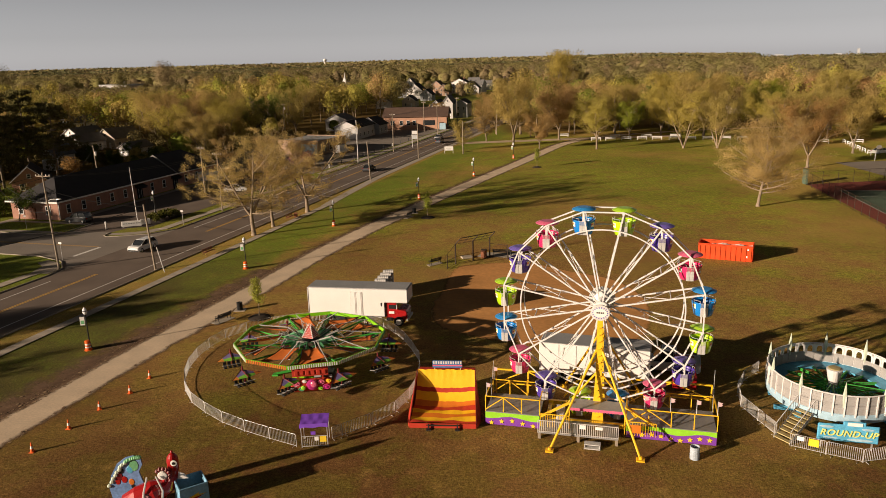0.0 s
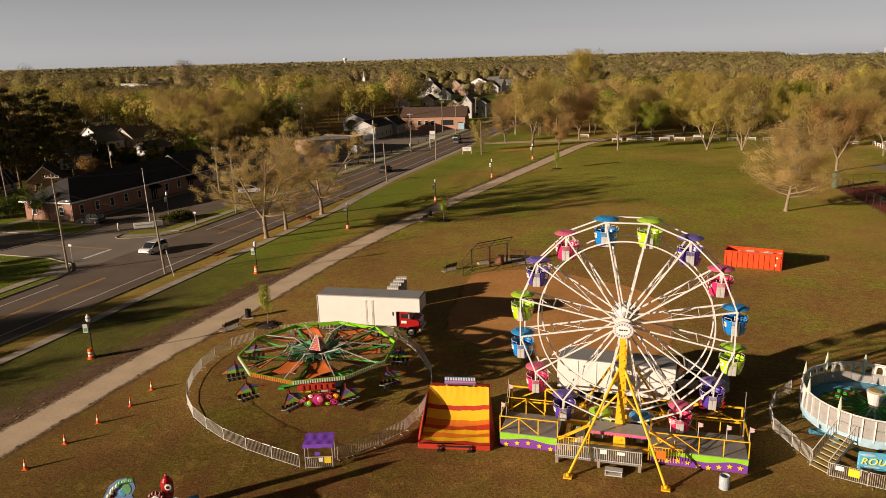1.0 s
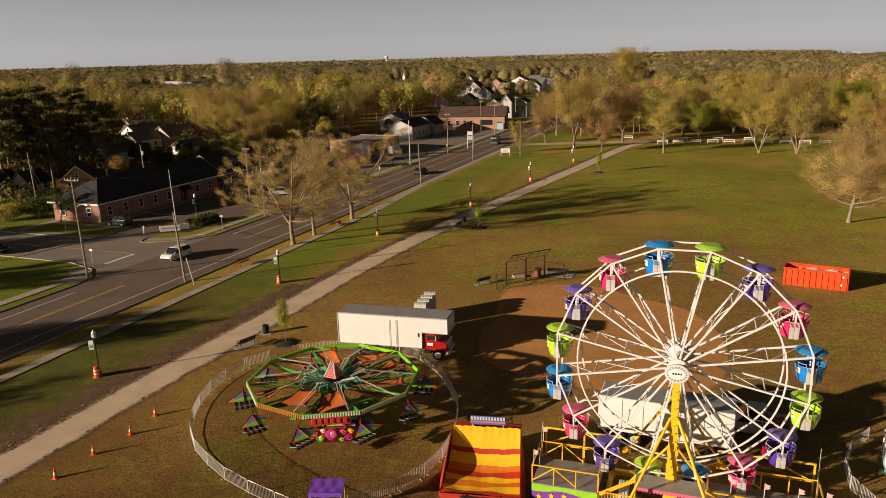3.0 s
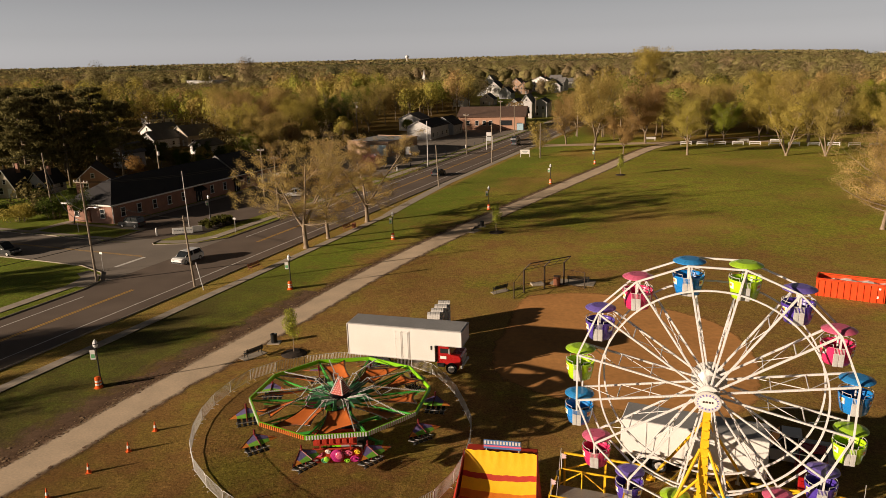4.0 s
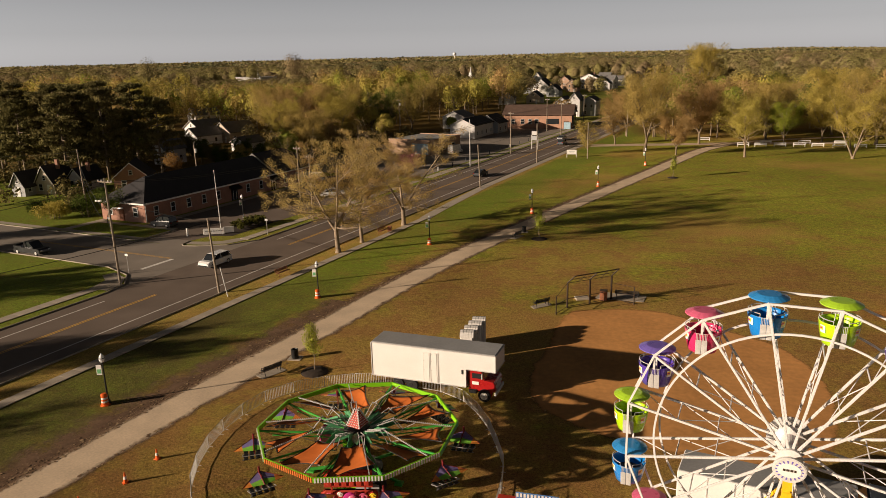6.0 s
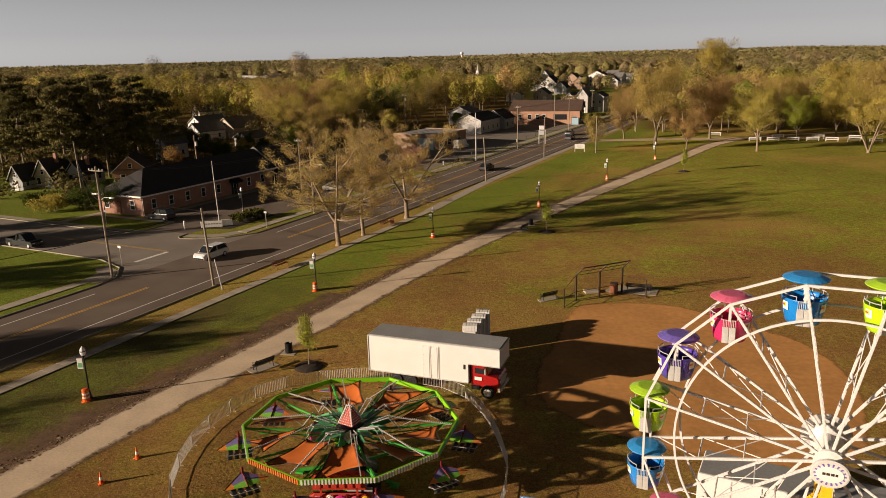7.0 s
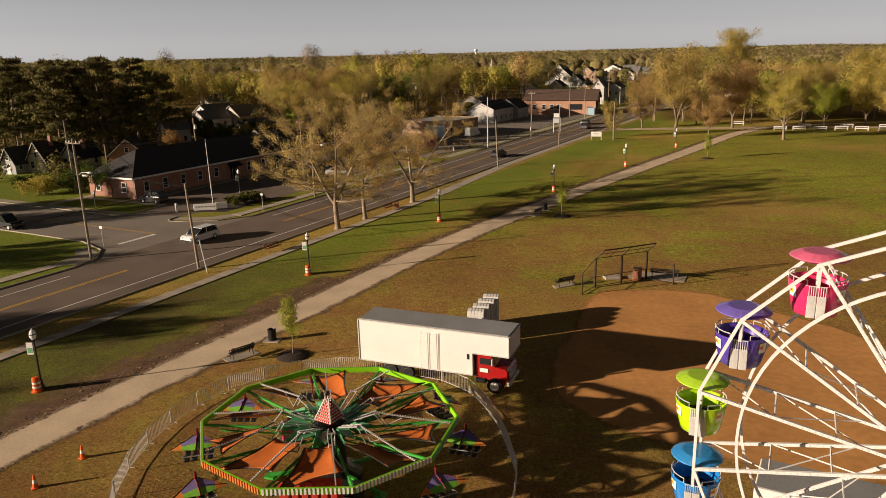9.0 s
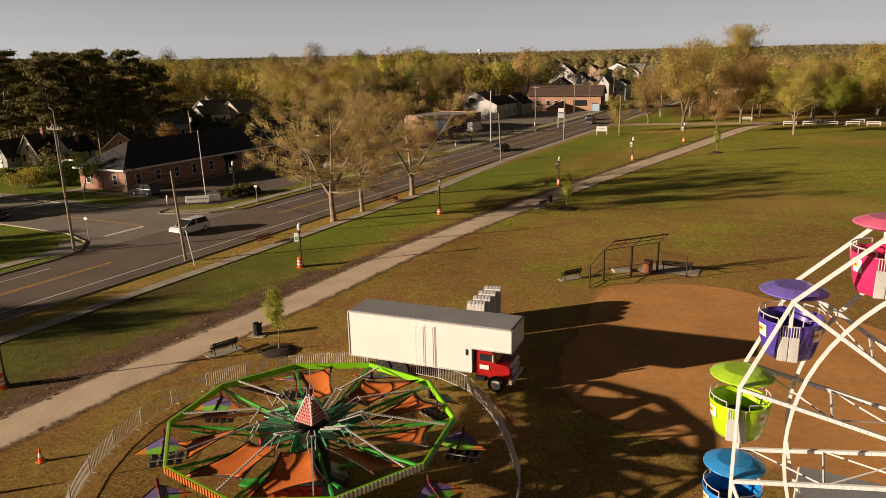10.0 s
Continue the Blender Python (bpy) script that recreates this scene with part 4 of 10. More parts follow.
# three plane trees on the verge by the road
plant(broadleaf(11, 16.8, 9.4, 0.20, 0.021, 8, 19000, 0.084, leaders=4, fan=0.7, clump=0.62, rise=-0.2, low=-0.08, share=0.34), -37.2, 106.8, BARK_PALE, LEAF_PALE, "pale-barked plane tree just coming into bud on the roadside verge", group="roadside planes")
plant(broadleaf(12, 15.2, 7.2, 0.28, 0.018, 8, 14000, 0.088, leaders=3, fan=0.55, clump=0.6, rise=-0.1, low=-0.06, share=0.34), -35.9, 112.8, BARK_PALE, LEAF_PALE, "slimmer plane tree coming into bud on the roadside verge", group="roadside planes")
plant(broadleaf(13, 16.4, 8.8, 0.16, 0.022, 8, 14000, 0.088, leaders=3, fan=0.66, clump=0.6, rise=-0.22, low=-0.06, share=0.30), -33.1, 124.7, BARK_PALE, LEAF_PALE, "plane tree with bare lower limbs on the roadside verge", group="roadside planes")

# park trees round the far field
BROAD = {
    "a": broadleaf(21, 15.0, 8.4, 0.20, 0.019, 8, 15000, 0.12, leaders=3, fan=0.42, clump=0.9),
    "b": broadleaf(22, 17.0, 7.6, 0.18, 0.020, 8, 11500, 0.17, leaders=3, fan=0.45, clump=1.15, fine=False),
    "c": broadleaf(23, 17.5, 6.4, 0.0, 0.018, 7, 9500, 0.16, leaders=4, fan=0.34, clump=1.1, low=0.2, fine=False),
    "d": broadleaf(24, 21.0, 9.4, 0.18, 0.021, 8, 13500, 0.19, leaders=4, fan=0.45, clump=1.3, fine=False),
    "e": broadleaf(25, 15.0, 6.4, 0.14, 0.018, 12, 7000, 0.16, leaders=1, clump=1.1, fine=False),
}
plant(broadleaf(29, 15.6, 7.8, 0.18, 0.020, 28, 34000, 0.092, leaders=1, clump=0.9, rise=0.12), 46.5, 124.7, BARK_PALE, LEAF_PALE, "round-headed pale budding tree alone on the field")
plant(BROAD["b"], 72.1, 168.0, BARK_PALE, LEAF_RUST, "russet budding tree beside the court fence", turn=1.0, size=0.95)
plant(BROAD["c"], 54.5, 209.2, BARK_PALE, LEAF_YELLOW, "three-stemmed pale tree with thin yellow-green leaf")
plant(BROAD["c"], 63.5, 207.7, BARK_PALE, LEAF_OLIVE, "slender pale-stemmed tree with thin olive leaf", turn=2.0, size=0.98)
plant(BROAD["a"], 30.3, 210.6, BARK_PALE, LEAF_YELLOW, "wide low tree with pale yellow-green leaf by the path", turn=2.6, size=1.05)
plant(BROAD["d"], 6.4, 221.0, BARK, LEAF_OLIVE, "tall spreading tree with dark trunk and olive buds", turn=0.5)
plant(BROAD["b"], 21.8, 238.6, BARK, LEAF_BROWN, "dense twiggy brown tree where the path ends", turn=3.0, size=1.05)
plant(broadleaf(28, 21.0, 6.6, 0.3, 0.02, 8, 11000, 0.17, leaders=3, fan=0.28, clump=1.2, fine=False), 35.0, 376.0, BARK, LEAF_YELLOW, "towering yellow-green tree above its neighbours", turn=4.0, size=1.45)
plant(BROAD["e"], -1.9, 237.0, BARK, LEAF_BROWN, "bare twiggy tree at the field's far edge", turn=1.0, size=0.9)
plant(BROAD["e"], -8.6, 214.0, BARK, LEAF_OLIVE, "small budding tree near the park sign", turn=2.2, size=0.62)
plant(BROAD["b"], 44.0, 236.0, BARK, LEAF_GREEN, "green-leaved tree behind the white rails", turn=2.2, size=0.72)
plant(BROAD["b"], 14.0, 214.0, BARK, LEAF_BROWN, "low twiggy tree beside the path", turn=5.2, size=0.62)
rows = [(82, 205, "c", "LEAF_OLIVE"), (92, 190, "b", "LEAF_OLIVE"), (40, 250, "d", "LEAF_OLIVE"), (56, 246, "b", "LEAF_YELLOW"), (70, 240, "d", "LEAF_OLIVE"), (84, 236, "b", "LEAF_YELLOW"), (100, 226, "a", "LEAF_OLIVE"),
        (104, 170, "b", "LEAF_OLIVE"), (120, 215, "d", "LEAF_YELLOW"), (64, 262, "d", "LEAF_YELLOW"), (92, 256, "d", "LEAF_GREEN"), (48, 272, "b", "LEAF_BROWN"), (12, 258, "d", "LEAF_OLIVE"), (0, 262, "b", "LEAF_BROWN"), (78, 270, "b", "LEAF_OLIVE"), (112, 250, "d", "LEAF_OLIVE"), (130, 190, "b", "LEAF_BROWN"), (136, 235, "d", "LEAF_YELLOW")]
LEAVES = {"LEAF_OLIVE": (LEAF_OLIVE, "olive budding"), "LEAF_RUST": (LEAF_RUST, "russet budding"), "LEAF_YELLOW": (LEAF_YELLOW, "yellow-green"), "LEAF_GREEN": (LEAF_GREEN, "fresh green"), "LEAF_BROWN": (LEAF_BROWN, "brown twiggy"), "LEAF_DEEP": (LEAF_DEEP, "deep green")}
rt = random.Random(5)
for x, y, k, lm in rows:
    mat_, word = LEAVES[lm]
    plant(BROAD[k], x + rt.uniform(-2, 2), y + rt.uniform(-2, 2), BARK, mat_, word + " broadleaf tree in the park beyond the field", turn=rt.uniform(0, 6.28), size=rt.uniform(0.80, 1.0), group="park trees")

# dark pines behind the brick building
PINES = [pine(31, 22.4, 4600), pine(32, 21.0, 4200), pine(33, 19.0, 3800)]
for i, (x, y, k) in enumerate([(-118, 150, 1), (-113, 157, 1), (-124, 162, 0), (-130, 178, 0), (-140, 174, 0), (-122, 156, 0), (-160, 176, 0), (-128, 158, 1), (-148, 160, 0), (-131, 152, 2), (-137, 165, 0), (-116, 172, 0), (-104, 164, 2), (-143, 158, 1), (-150, 172, 0), (-139, 182, 0), (-157, 160, 0), (-134, 172, 1), (-146, 166, 0), (-126, 168, 2), (-150, 184, 1), (-142, 192, 0)]):
    plant(PINES[k], x, y, BARK, LEAF_PINE, "tall dark pine behind the houses", "pine tree", "dark pines", turn=i * 1.7, size=0.97 + 0.06 * math.sin(i * 2.3), name="pine_tree")

# large spreading trees at the wood's edge behind the hall and the shops
EDGE = [broadleaf(26, 20.0, 9.0, 0.10, 0.016, 7, 10500, 0.18, leaders=5, fan=0.6, clump=1.2, fine=False), broadleaf(27, 18.5, 7.6, 0.10, 0.016, 7, 9500, 0.18, leaders=4, fan=0.5, clump=1.2, fine=False)]
EDGE_SPOTS = [(-107, 238), (-93, 253), (-84, 268), (-99, 217), (-119, 250), (-87, 230), (-101, 266), (-106, 252), (-78, 284)]
for i, (x, y) in enumerate(EDGE_SPOTS):
    lm = (LEAF_BROWN, LEAF_OLIVE, LEAF_DEEP, LEAF_YELLOW, LEAF_OLIVE, LEAF_YELLOW, LEAF_OLIVE)[i % 7]
    word = ("brown twiggy", "olive budding", "deep green", "yellow-green", "olive budding", "yellow-green", "olive budding")[i % 7]
    plant(EDGE[i % 2], x, y, BARK, lm, word + " spreading tree at the wood's edge", turn=i * 2.1, size=0.9 + 0.12 * math.sin(i * 1.9), group="wood edge trees")

# small planted trees on mulch along the path
SAPLING = broadleaf(41, 4.7, 0.95, 0.30, 0.009, 11, 1100, 0.09, clump=0.32, rise=0.7)
for i, (x, y, s) in enumerate([(-24.15, 68.7, 1.0), (-10.6, 118.6, 1.0), (11.2, 176.3, 1.05)]):
    plant(SAPLING, x, y, BARK_PALE, LEAF_FRESH, "young tree with fresh green leaf in a mulch ring", "young tree", "path saplings", turn=i * 2.0, size=s, name="sapling")
    mound = Shape().lathe([(1.25, -0.02), (1.05, 0.10), (0.6, 0.22), (0.15, 0.25)], 14)
    solid("mulch_ring", mound, MULCH, "dark ring of bark mulch round a young tree", "mulch", Matrix.Translation((x, y, 0)), "path saplings")


# ---- woods beyond: uncountable, one mesh for each leaf colour ----
def clear_of_woods(x, y, rnd):
    """Whether the woods keep off this place: roads, car parks, the park, the houses and their plots."""
    rel = Vector((x, y)) - ROAD0
    s, off = rel.dot(ROAD_D), rel.dot(ROAD_N)
    if -17 < off < 12 and s < 520:
        return True
    if off >= 12 and y < 246 + 0.05 * x and x < 140:
        return True
    if -52 < off <= -10 and s < 250:
        return True
    if s < 46 and off < -10:
        return True
    if s < 112 and -62 < off:
        return True
    if s < 90 and off < -60 and off > -95:
        return True
    if -62 < off < 18 and 235 < s < 600 and rnd.random() < 0.86:
        return True
    if x < -96 and y < 198:
        return True
    # the town up the road
    if 300 < y < 720 and -0.122 * y < x < 0.004 * y:
        return rnd.random() < (0.70 if y < 470 else 0.60)
    # yards to the south-west of the shops stay open
    if -75 < x < -50 and 205 < y < 262:
        return True
    if -120 < x < -75 and abs((y - 252) - 0.637 * (x + 51)) < 8:
        return rnd.random() < 0.75
    if any((x - ex) ** 2 + (y - ey) ** 2 < 60 for ex, ey in EDGE_SPOTS):
        return True
    for hx, hy in PLOTS:
        dx, dy = x - hx, y - hy
        if dx * dx + dy * dy < 180:
            return True
        # a gap in the trees on the side that faces the park
        if -40 < dy < 0 and abs(dx - dy * hx / hy) < 7:
            return rnd.random() < 0.8
    return x > 135 and y < 240 and x < 175 and y > 150


PLOTS = [(-156, 258), (-132, 242), (-138, 231), (-113, 218), (-194, 322), (-20, 344), (-27, 350), (-28, 606), (-8, 615), (-46, 595), (-57, 535), (-93, 695), (-14, 735), (10, 645), (33, 390), (62, 345), (128, 565), (132, 640), (222, 468), (110, 335), (-157, 770), (-386, 745)]


def sight_cap(x, y):
    """How tall a crown may grow before it hides a building that shows between the trees."""
    cap = 99.0
    for hx, hy in PLOTS:
        near = hy < 300
        if not near and hy < 700:
            continue
        dx, dy = x - hx, y - hy
        if (-150 if near else -520) < dy < 0 and abs(dx - dy * hx / (hy - 12)) < (9 if near else 40 if hx < -300 else 12):
            f = math.hypot(x, y - 12) / math.hypot(hx, hy - 12)
            cap = min(cap, 24.0 - (21.5 if near else 14.5) * f)
        # and low growth on the sun's side of the houses behind the hall
        up, off = -0.843 * dx - 0.537 * dy, 0.537 * dx - 0.843 * dy
        if near and 0 < up < 95 and abs(off) < 9:
            cap = min(cap, 1.6 + 0.205 * up)
    return cap


def ball(levels):
    """Vertices and upper faces of a small sphere, as a start for crowns."""
    bm = bmesh.new()
    bmesh.ops.create_icosphere(bm, subdivisions=levels, radius=1.0)
    bm.verts.index_update()
    vs = [v.co.copy() for v in bm.verts]
    fs = [tuple(v.index for v in f.verts) for f in bm.faces if f.calc_center_median().z > -0.45]
    bm.free()
    return vs, fs


SMALL_BALL = ball(1)


def mass(vs, fs, c, w, h, rnd, form=SMALL_BALL, lump=0.4, rough=0.1):
    """A lumpy closed heart of a crown."""
    o = len(vs)
    seed = Vector((rnd.uniform(0, 90), rnd.uniform(0, 90), rnd.uniform(0, 90)))
    for d in form[0]:
        k = 1.0 + lump * noise.noise(d * 1.9 + seed) + rnd.uniform(-rough, rough)
        vs.append((c.x + d.x * w * k, c.y + d.y * w * k, c.z + d.z * h * k))
    fs += [tuple(o + i for i in f) for f in form[1]]


def woods():
    rnd, rng = random.Random(77), np.random.default_rng(77)
    kinds = [("LEAF_OLIVE", 0.30), ("LEAF_YELLOW", 0.25), ("LEAF_GREEN", 0.12), ("LEAF_BROWN", 0.23), ("LEAF_RUST", 0.04), ("LEAF_DEEP", 0.06)]
    crowns = {k: [] for k, _ in kinds}
    far = {k: [] for k in FAR_HAZE_TONES}
    far_hearts = {k: ([], []) for k in FAR_HAZE_TONES}
    trunks = Shape()

    def grow(x, y, rr, h, w, k):
        """One tree of the woods: rounded lobes of fine spray, over a heart where it stands far off."""
        mid_z, half_z = h * 0.54, h * 0.46
        if rr > 430:
            k = {"LEAF_GREEN": "LEAF_YELLOW", "LEAF_RUST": "LEAF_BROWN"}.get(k, k)
        n_lobes = 13 if rr < 430 else 6
        d = units(rng, n_lobes, 0.35)
        centre = np.array((x, y, mid_z))
        lobe_c = centre + d * np.array((w, w, half_z)) * (rng.uniform(0.35, 0.66, (n_lobes, 1)) if rr < 430 else rng.uniform(0.30, 0.52, (n_lobes, 1)))
        lobe_r = w * (rng.uniform(0.30, 0.46, n_lobes) if rr < 430 else rng.uniform(0.44, 0.60, n_lobes))
        if rr < 270:
            count, ln, wd = 1900, 0.85, 0.30
        elif rr < 430:
            count, ln, wd = 1250, 0.85, 0.42
        elif rr < 620:
            count, ln, wd = 680, 1.0, 0.64
        elif rr < 900:
            count, ln, wd = 420, 1.2, 0.85
        else:
            count, ln, wd = 240, 1.6, 1.20
        if rr > 620:
            mass(far_hearts[k][0], far_hearts[k][1], Vector((x, y, mid_z - 0.1 * half_z)), w * 0.62, half_z * 0.70, rnd, SMALL_BALL)
        which = rng.integers(0, n_lobes, count)
        d = units(rng, count, 0.15)
        p = lobe_c[which] + d * lobe_r[which][:, None] * rng.uniform(0.72 if rr < 430 else 0.9, 1.06, (count, 1))
        ok = p[:, 2] > 0.8
        p, d = p[ok], d[ok]
        out = p - centre
        out = out / np.linalg.norm(out, axis=1, keepdims=True) * 0.75 + d * 0.75 + np.array((0, 0, 0.1))
        out /= np.linalg.norm(out, axis=1, keepdims=True) + 1e-9
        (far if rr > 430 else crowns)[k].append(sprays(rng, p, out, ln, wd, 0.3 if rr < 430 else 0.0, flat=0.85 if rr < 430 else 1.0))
        if rr < 430:
            trunks.tube((x, y, -0.2), (x + rnd.uniform(-0.6, 0.6), y, h * 0.62), 0.24, 0.1, 4, False)
            for c, q in zip(lobe_c[:6], lobe_r[:6]):
                trunks.tube((x, y, h * rnd.uniform(0.15, 0.4)), tuple(c + np.array((0, 0, q * 0.8))), 0.12, 0.03, 3, False)

    r = 105.0
    while r < 1300:
        step = 12.5 + r * (0.009 if r < 620 else 0.015)
        n = int(r * 1.52 / step)
        for i in range(n):
            a = -0.90 + 1.52 * (i + rnd.random()) / n
            rr = r + rnd.uniform(-0.5, 0.5) * step
            x, y = rr * math.sin(a), rr * math.cos(a)
            if clear_of_woods(x, y, rnd):
                continue
            if a > 0.33 and rr > 1100:
                continue
            tone = noise.noise(Vector((x * 0.008, y * 0.008, 3.0)))
            pick = min(0.999, max(0.0, rnd.random() * 0.75 + 0.25 * (0.5 + 1.2 * tone)))
            for k, share in kinds:
                pick -= share
                if pick <= 0:
                    break
            h = rnd.uniform(18.0, 27.0) if rr < 430 and x < 20 else rnd.uniform(13.0, 19.0) + (5.0 if rnd.random() < 0.12 else 0)
            if rr > 500:
                h = rnd.uniform(11.0, 23.0)
            # gardens and street trees stay lower than the woods
            if 300 < y < 720 and -0.122 * y < x < 0.004 * y:
                h = rnd.uniform(6.0, 11.0)
            # low growth up-sun of the shops lets the light through
            if -150 < x < -60 and -48 < (y - 252) - 0.637 * (x + 51) < 38:
                h = min(h, max(5.0, 2.0 + 0.21 * (-51 - x) / 0.84))
            h = min(h, sight_cap(x, y))
            if h < 3.0:
                continue
            w = min(h * 0.50, rnd.uniform(5.6, 10.8)) * (1.2 if rr > 500 else 1.0)
            if rr > 800:
                w *= 1.4
            grow(x, y, rr, h, w, k)
        r += step * 0.9
    # a few old giants stand above the rest
    for x, y, h, w, k in ((-255.0, 560.0, 36.0, 13.0, "LEAF_BROWN"), (-392.0, 570.0, 36.0, 12.0, "LEAF_OLIVE"), (-222.0, 575.0, 31.0, 10.0, "LEAF_OLIVE"), (-176.0, 540.0, 30.0, 9.0, "LEAF_DEEP"), (-310.0, 600.0, 31.0, 10.0, "LEAF_YELLOW")):
        for c in range(3):
            grow(x + rnd.uniform(-1.5, 1.5), y + c, 600.0, h - c, w * (0.9 + 0.05 * c), k)
    for k, _ in kinds:
        me = cloud_mesh("woods", crowns[k])
        me.materials.append(WOOD_TONES[k])
        tagged(new("woods", me), "far woodland crowns in " + LEAVES[k][1] + " spring leaf", "woods", kind="stuff")
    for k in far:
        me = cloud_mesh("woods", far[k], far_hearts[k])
        me.materials.append(FAR_HAZE_TONES[k])
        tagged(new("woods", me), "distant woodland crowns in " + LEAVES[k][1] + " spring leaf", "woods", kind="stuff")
    me = trunks.mesh("woodland_trunks")
    me.materials.append(BARK)
    tagged(new("woodland_trunks", me), "brown trunks and limbs of the woodland trees", "woods", kind="stuff")


woods()


def understory():
    """Dark brush under the pines behind the hall and houses."""
    rnd = random.Random(4)
    vs, fs = [], []
    for _ in range(620):
        s, off = rnd.uniform(52, 190), rnd.uniform(-150, -54)
        if s < 85 and off > -92 and off < -60 and rnd.random() < 0.5:
            continue
        x, y = on_road(s, off)
        if any(-60 < y - hy < 6 and abs((x - hx) - (y - hy) * hx / (hy - 12)) < 7 for hx, hy in PLOTS[:4]):
            continue
        if any((x - hx) ** 2 + (y - hy) ** 2 < 90 for hx, hy in ((-123, 152), (-130, 147), (-114, 160), (-106, 165), (-103, 153), (-101, 147))):
            continue
        h, w = rnd.uniform(1.5, 5.0), rnd.uniform(1.2, 2.6)
        if off < -72 and s > 88:
            h *= 1.7
        c = Vector((x, y, h * 0.45))
        for _ in range(80):
            d = Vector((rnd.gauss(0, 1), rnd.gauss(0, 1), rnd.gauss(0, 1))).normalized()
            leaf(vs, fs, c + Vector((d.x * w, d.y * w, d.z * h * 0.5)) * rnd.uniform(0.6, 1.0), 0.34, rnd, True, d)
    s = Shape()
    s.v, s.f = vs, fs
    me = s.mesh("brush")
    me.materials.append(LEAF_PINE)
    tagged(new("brush", me), "dark evergreen brush under the pines", "brush", kind="stuff")


understory()


def canopy():
    """The farthest woodland: an unbroken canopy of crowns to the horizon."""
    rnd, rng = random.Random(9), np.random.default_rng(9)
    names = ("LEAF_OLIVE", "LEAF_YELLOW", "LEAF_BROWN", "LEAF_DEEP")
    sets = {k: [] for k in names}
    r = 1240.0
    while r < 4300:
        step = 17 + (r - 1000) * 0.014
        n = int(r * 1.62 / (step * 0.9))
        for i in range(n):
            a = -0.95 + 1.62 * (i + rnd.random()) / n
            if a > 0.325 and r > 1500:
                continue
            rr = r + rnd.uniform(-0.9, 0.9) * step
            x, y = rr * math.sin(a), rr * math.cos(a)
            v = 0.5 + 0.9 * noise.noise(Vector((x * 0.003, y * 0.0015, 1.0))) + rnd.uniform(-0.42, 0.42)
            k = names[min(3, max(0, int(v * 4)))]
            h = 17.5 + 3 * noise.noise(Vector((x * 0.003, y * 0.003, 7.0))) + rnd.uniform(-2.0, 2.2) + max(0.0, r - 1600) * 0.0055 * min(1.0, max(0.0, (0.31 - a) / 0.10))
            wide = step * rnd.uniform(0.6, 0.95)
            m = 46 if r < 1600 else 24 if r < 2400 else 12
            d = units(rng, m, 0.4)
            d[:, 2] = np.abs(d[:, 2])
            p = np.array((x, y, h - 6.0)) + d * np.array((wide, wide, 6.0)) * rng.uniform(0.94, 1.03, (m, 1))
            size = step * (0.17 if r < 1600 else 0.24 if r < 2400 else 0.34)
            sets[k].append(sprays(rng, p, d, size, size * 0.8, 0.0, flat=1.0))
        r += step * (1.1 if r < 2000 else 1.8)
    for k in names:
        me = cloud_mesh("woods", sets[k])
        me.materials.append(FAR_HAZE_TONES[k])
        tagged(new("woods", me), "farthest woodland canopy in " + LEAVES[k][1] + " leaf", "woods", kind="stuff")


canopy()

# tall trees across the road, whose long shadows fall over verge and lawn
SHADE = broadleaf(61, 17.0, 6.5, 0.22, 0.022, 7, 2600, 0.42, leaders=3, fan=0.4, clump=1.3)
for i, (x, y, s) in enumerate([(-82, 35, 0.66), (-85, 24, 0.56), (-79, 48, 0.70), (-91, 41, 0.8), (-112, 86, 0.8), (-122, 55, 0.85), (-109, 66, 0.72), (-97, 66, 0.65), (-132, 62, 0.7), (-116, 96, 0.8), (-60, -12, 0.9)]):
    plant(SHADE, x, y, BARK, LEAF_OLIVE, "tall olive budding tree across the road from the fair", turn=i * 1.3, size=s, group="trees across the road")

# ---- ferris wheel ----
def ring_shape(radius, thick, n=64, depth=None):
    """A hoop round the local y axis."""
    s = Shape()
    d = depth or thick
    rings = []
    for i in range(n):
        a = 2 * math.pi * i / n
        ca, sa = math.cos(a), math.sin(a)
        rings.append([((radius + r) * ca, y, (radius + r) * sa) for r, y in ((-thick / 2, -d / 2), (thick / 2, -d / 2), (thick / 2, d / 2), (-thick / 2, d / 2))])
    rings.append(rings[0])
    return s.loft(rings, False, False)


HUB_Z, RIM_R, HOOP_R, FRONT_Y, REAR_Y = 8.98, 6.95, 5.62, 0.85, 2.65
wheel = thing("ferris_wheel", pose(8.2, 44.8, 0, 0, 0, -10.4), "white steel ferris wheel on yellow legs with sixteen bright tubs", "ferris wheel")


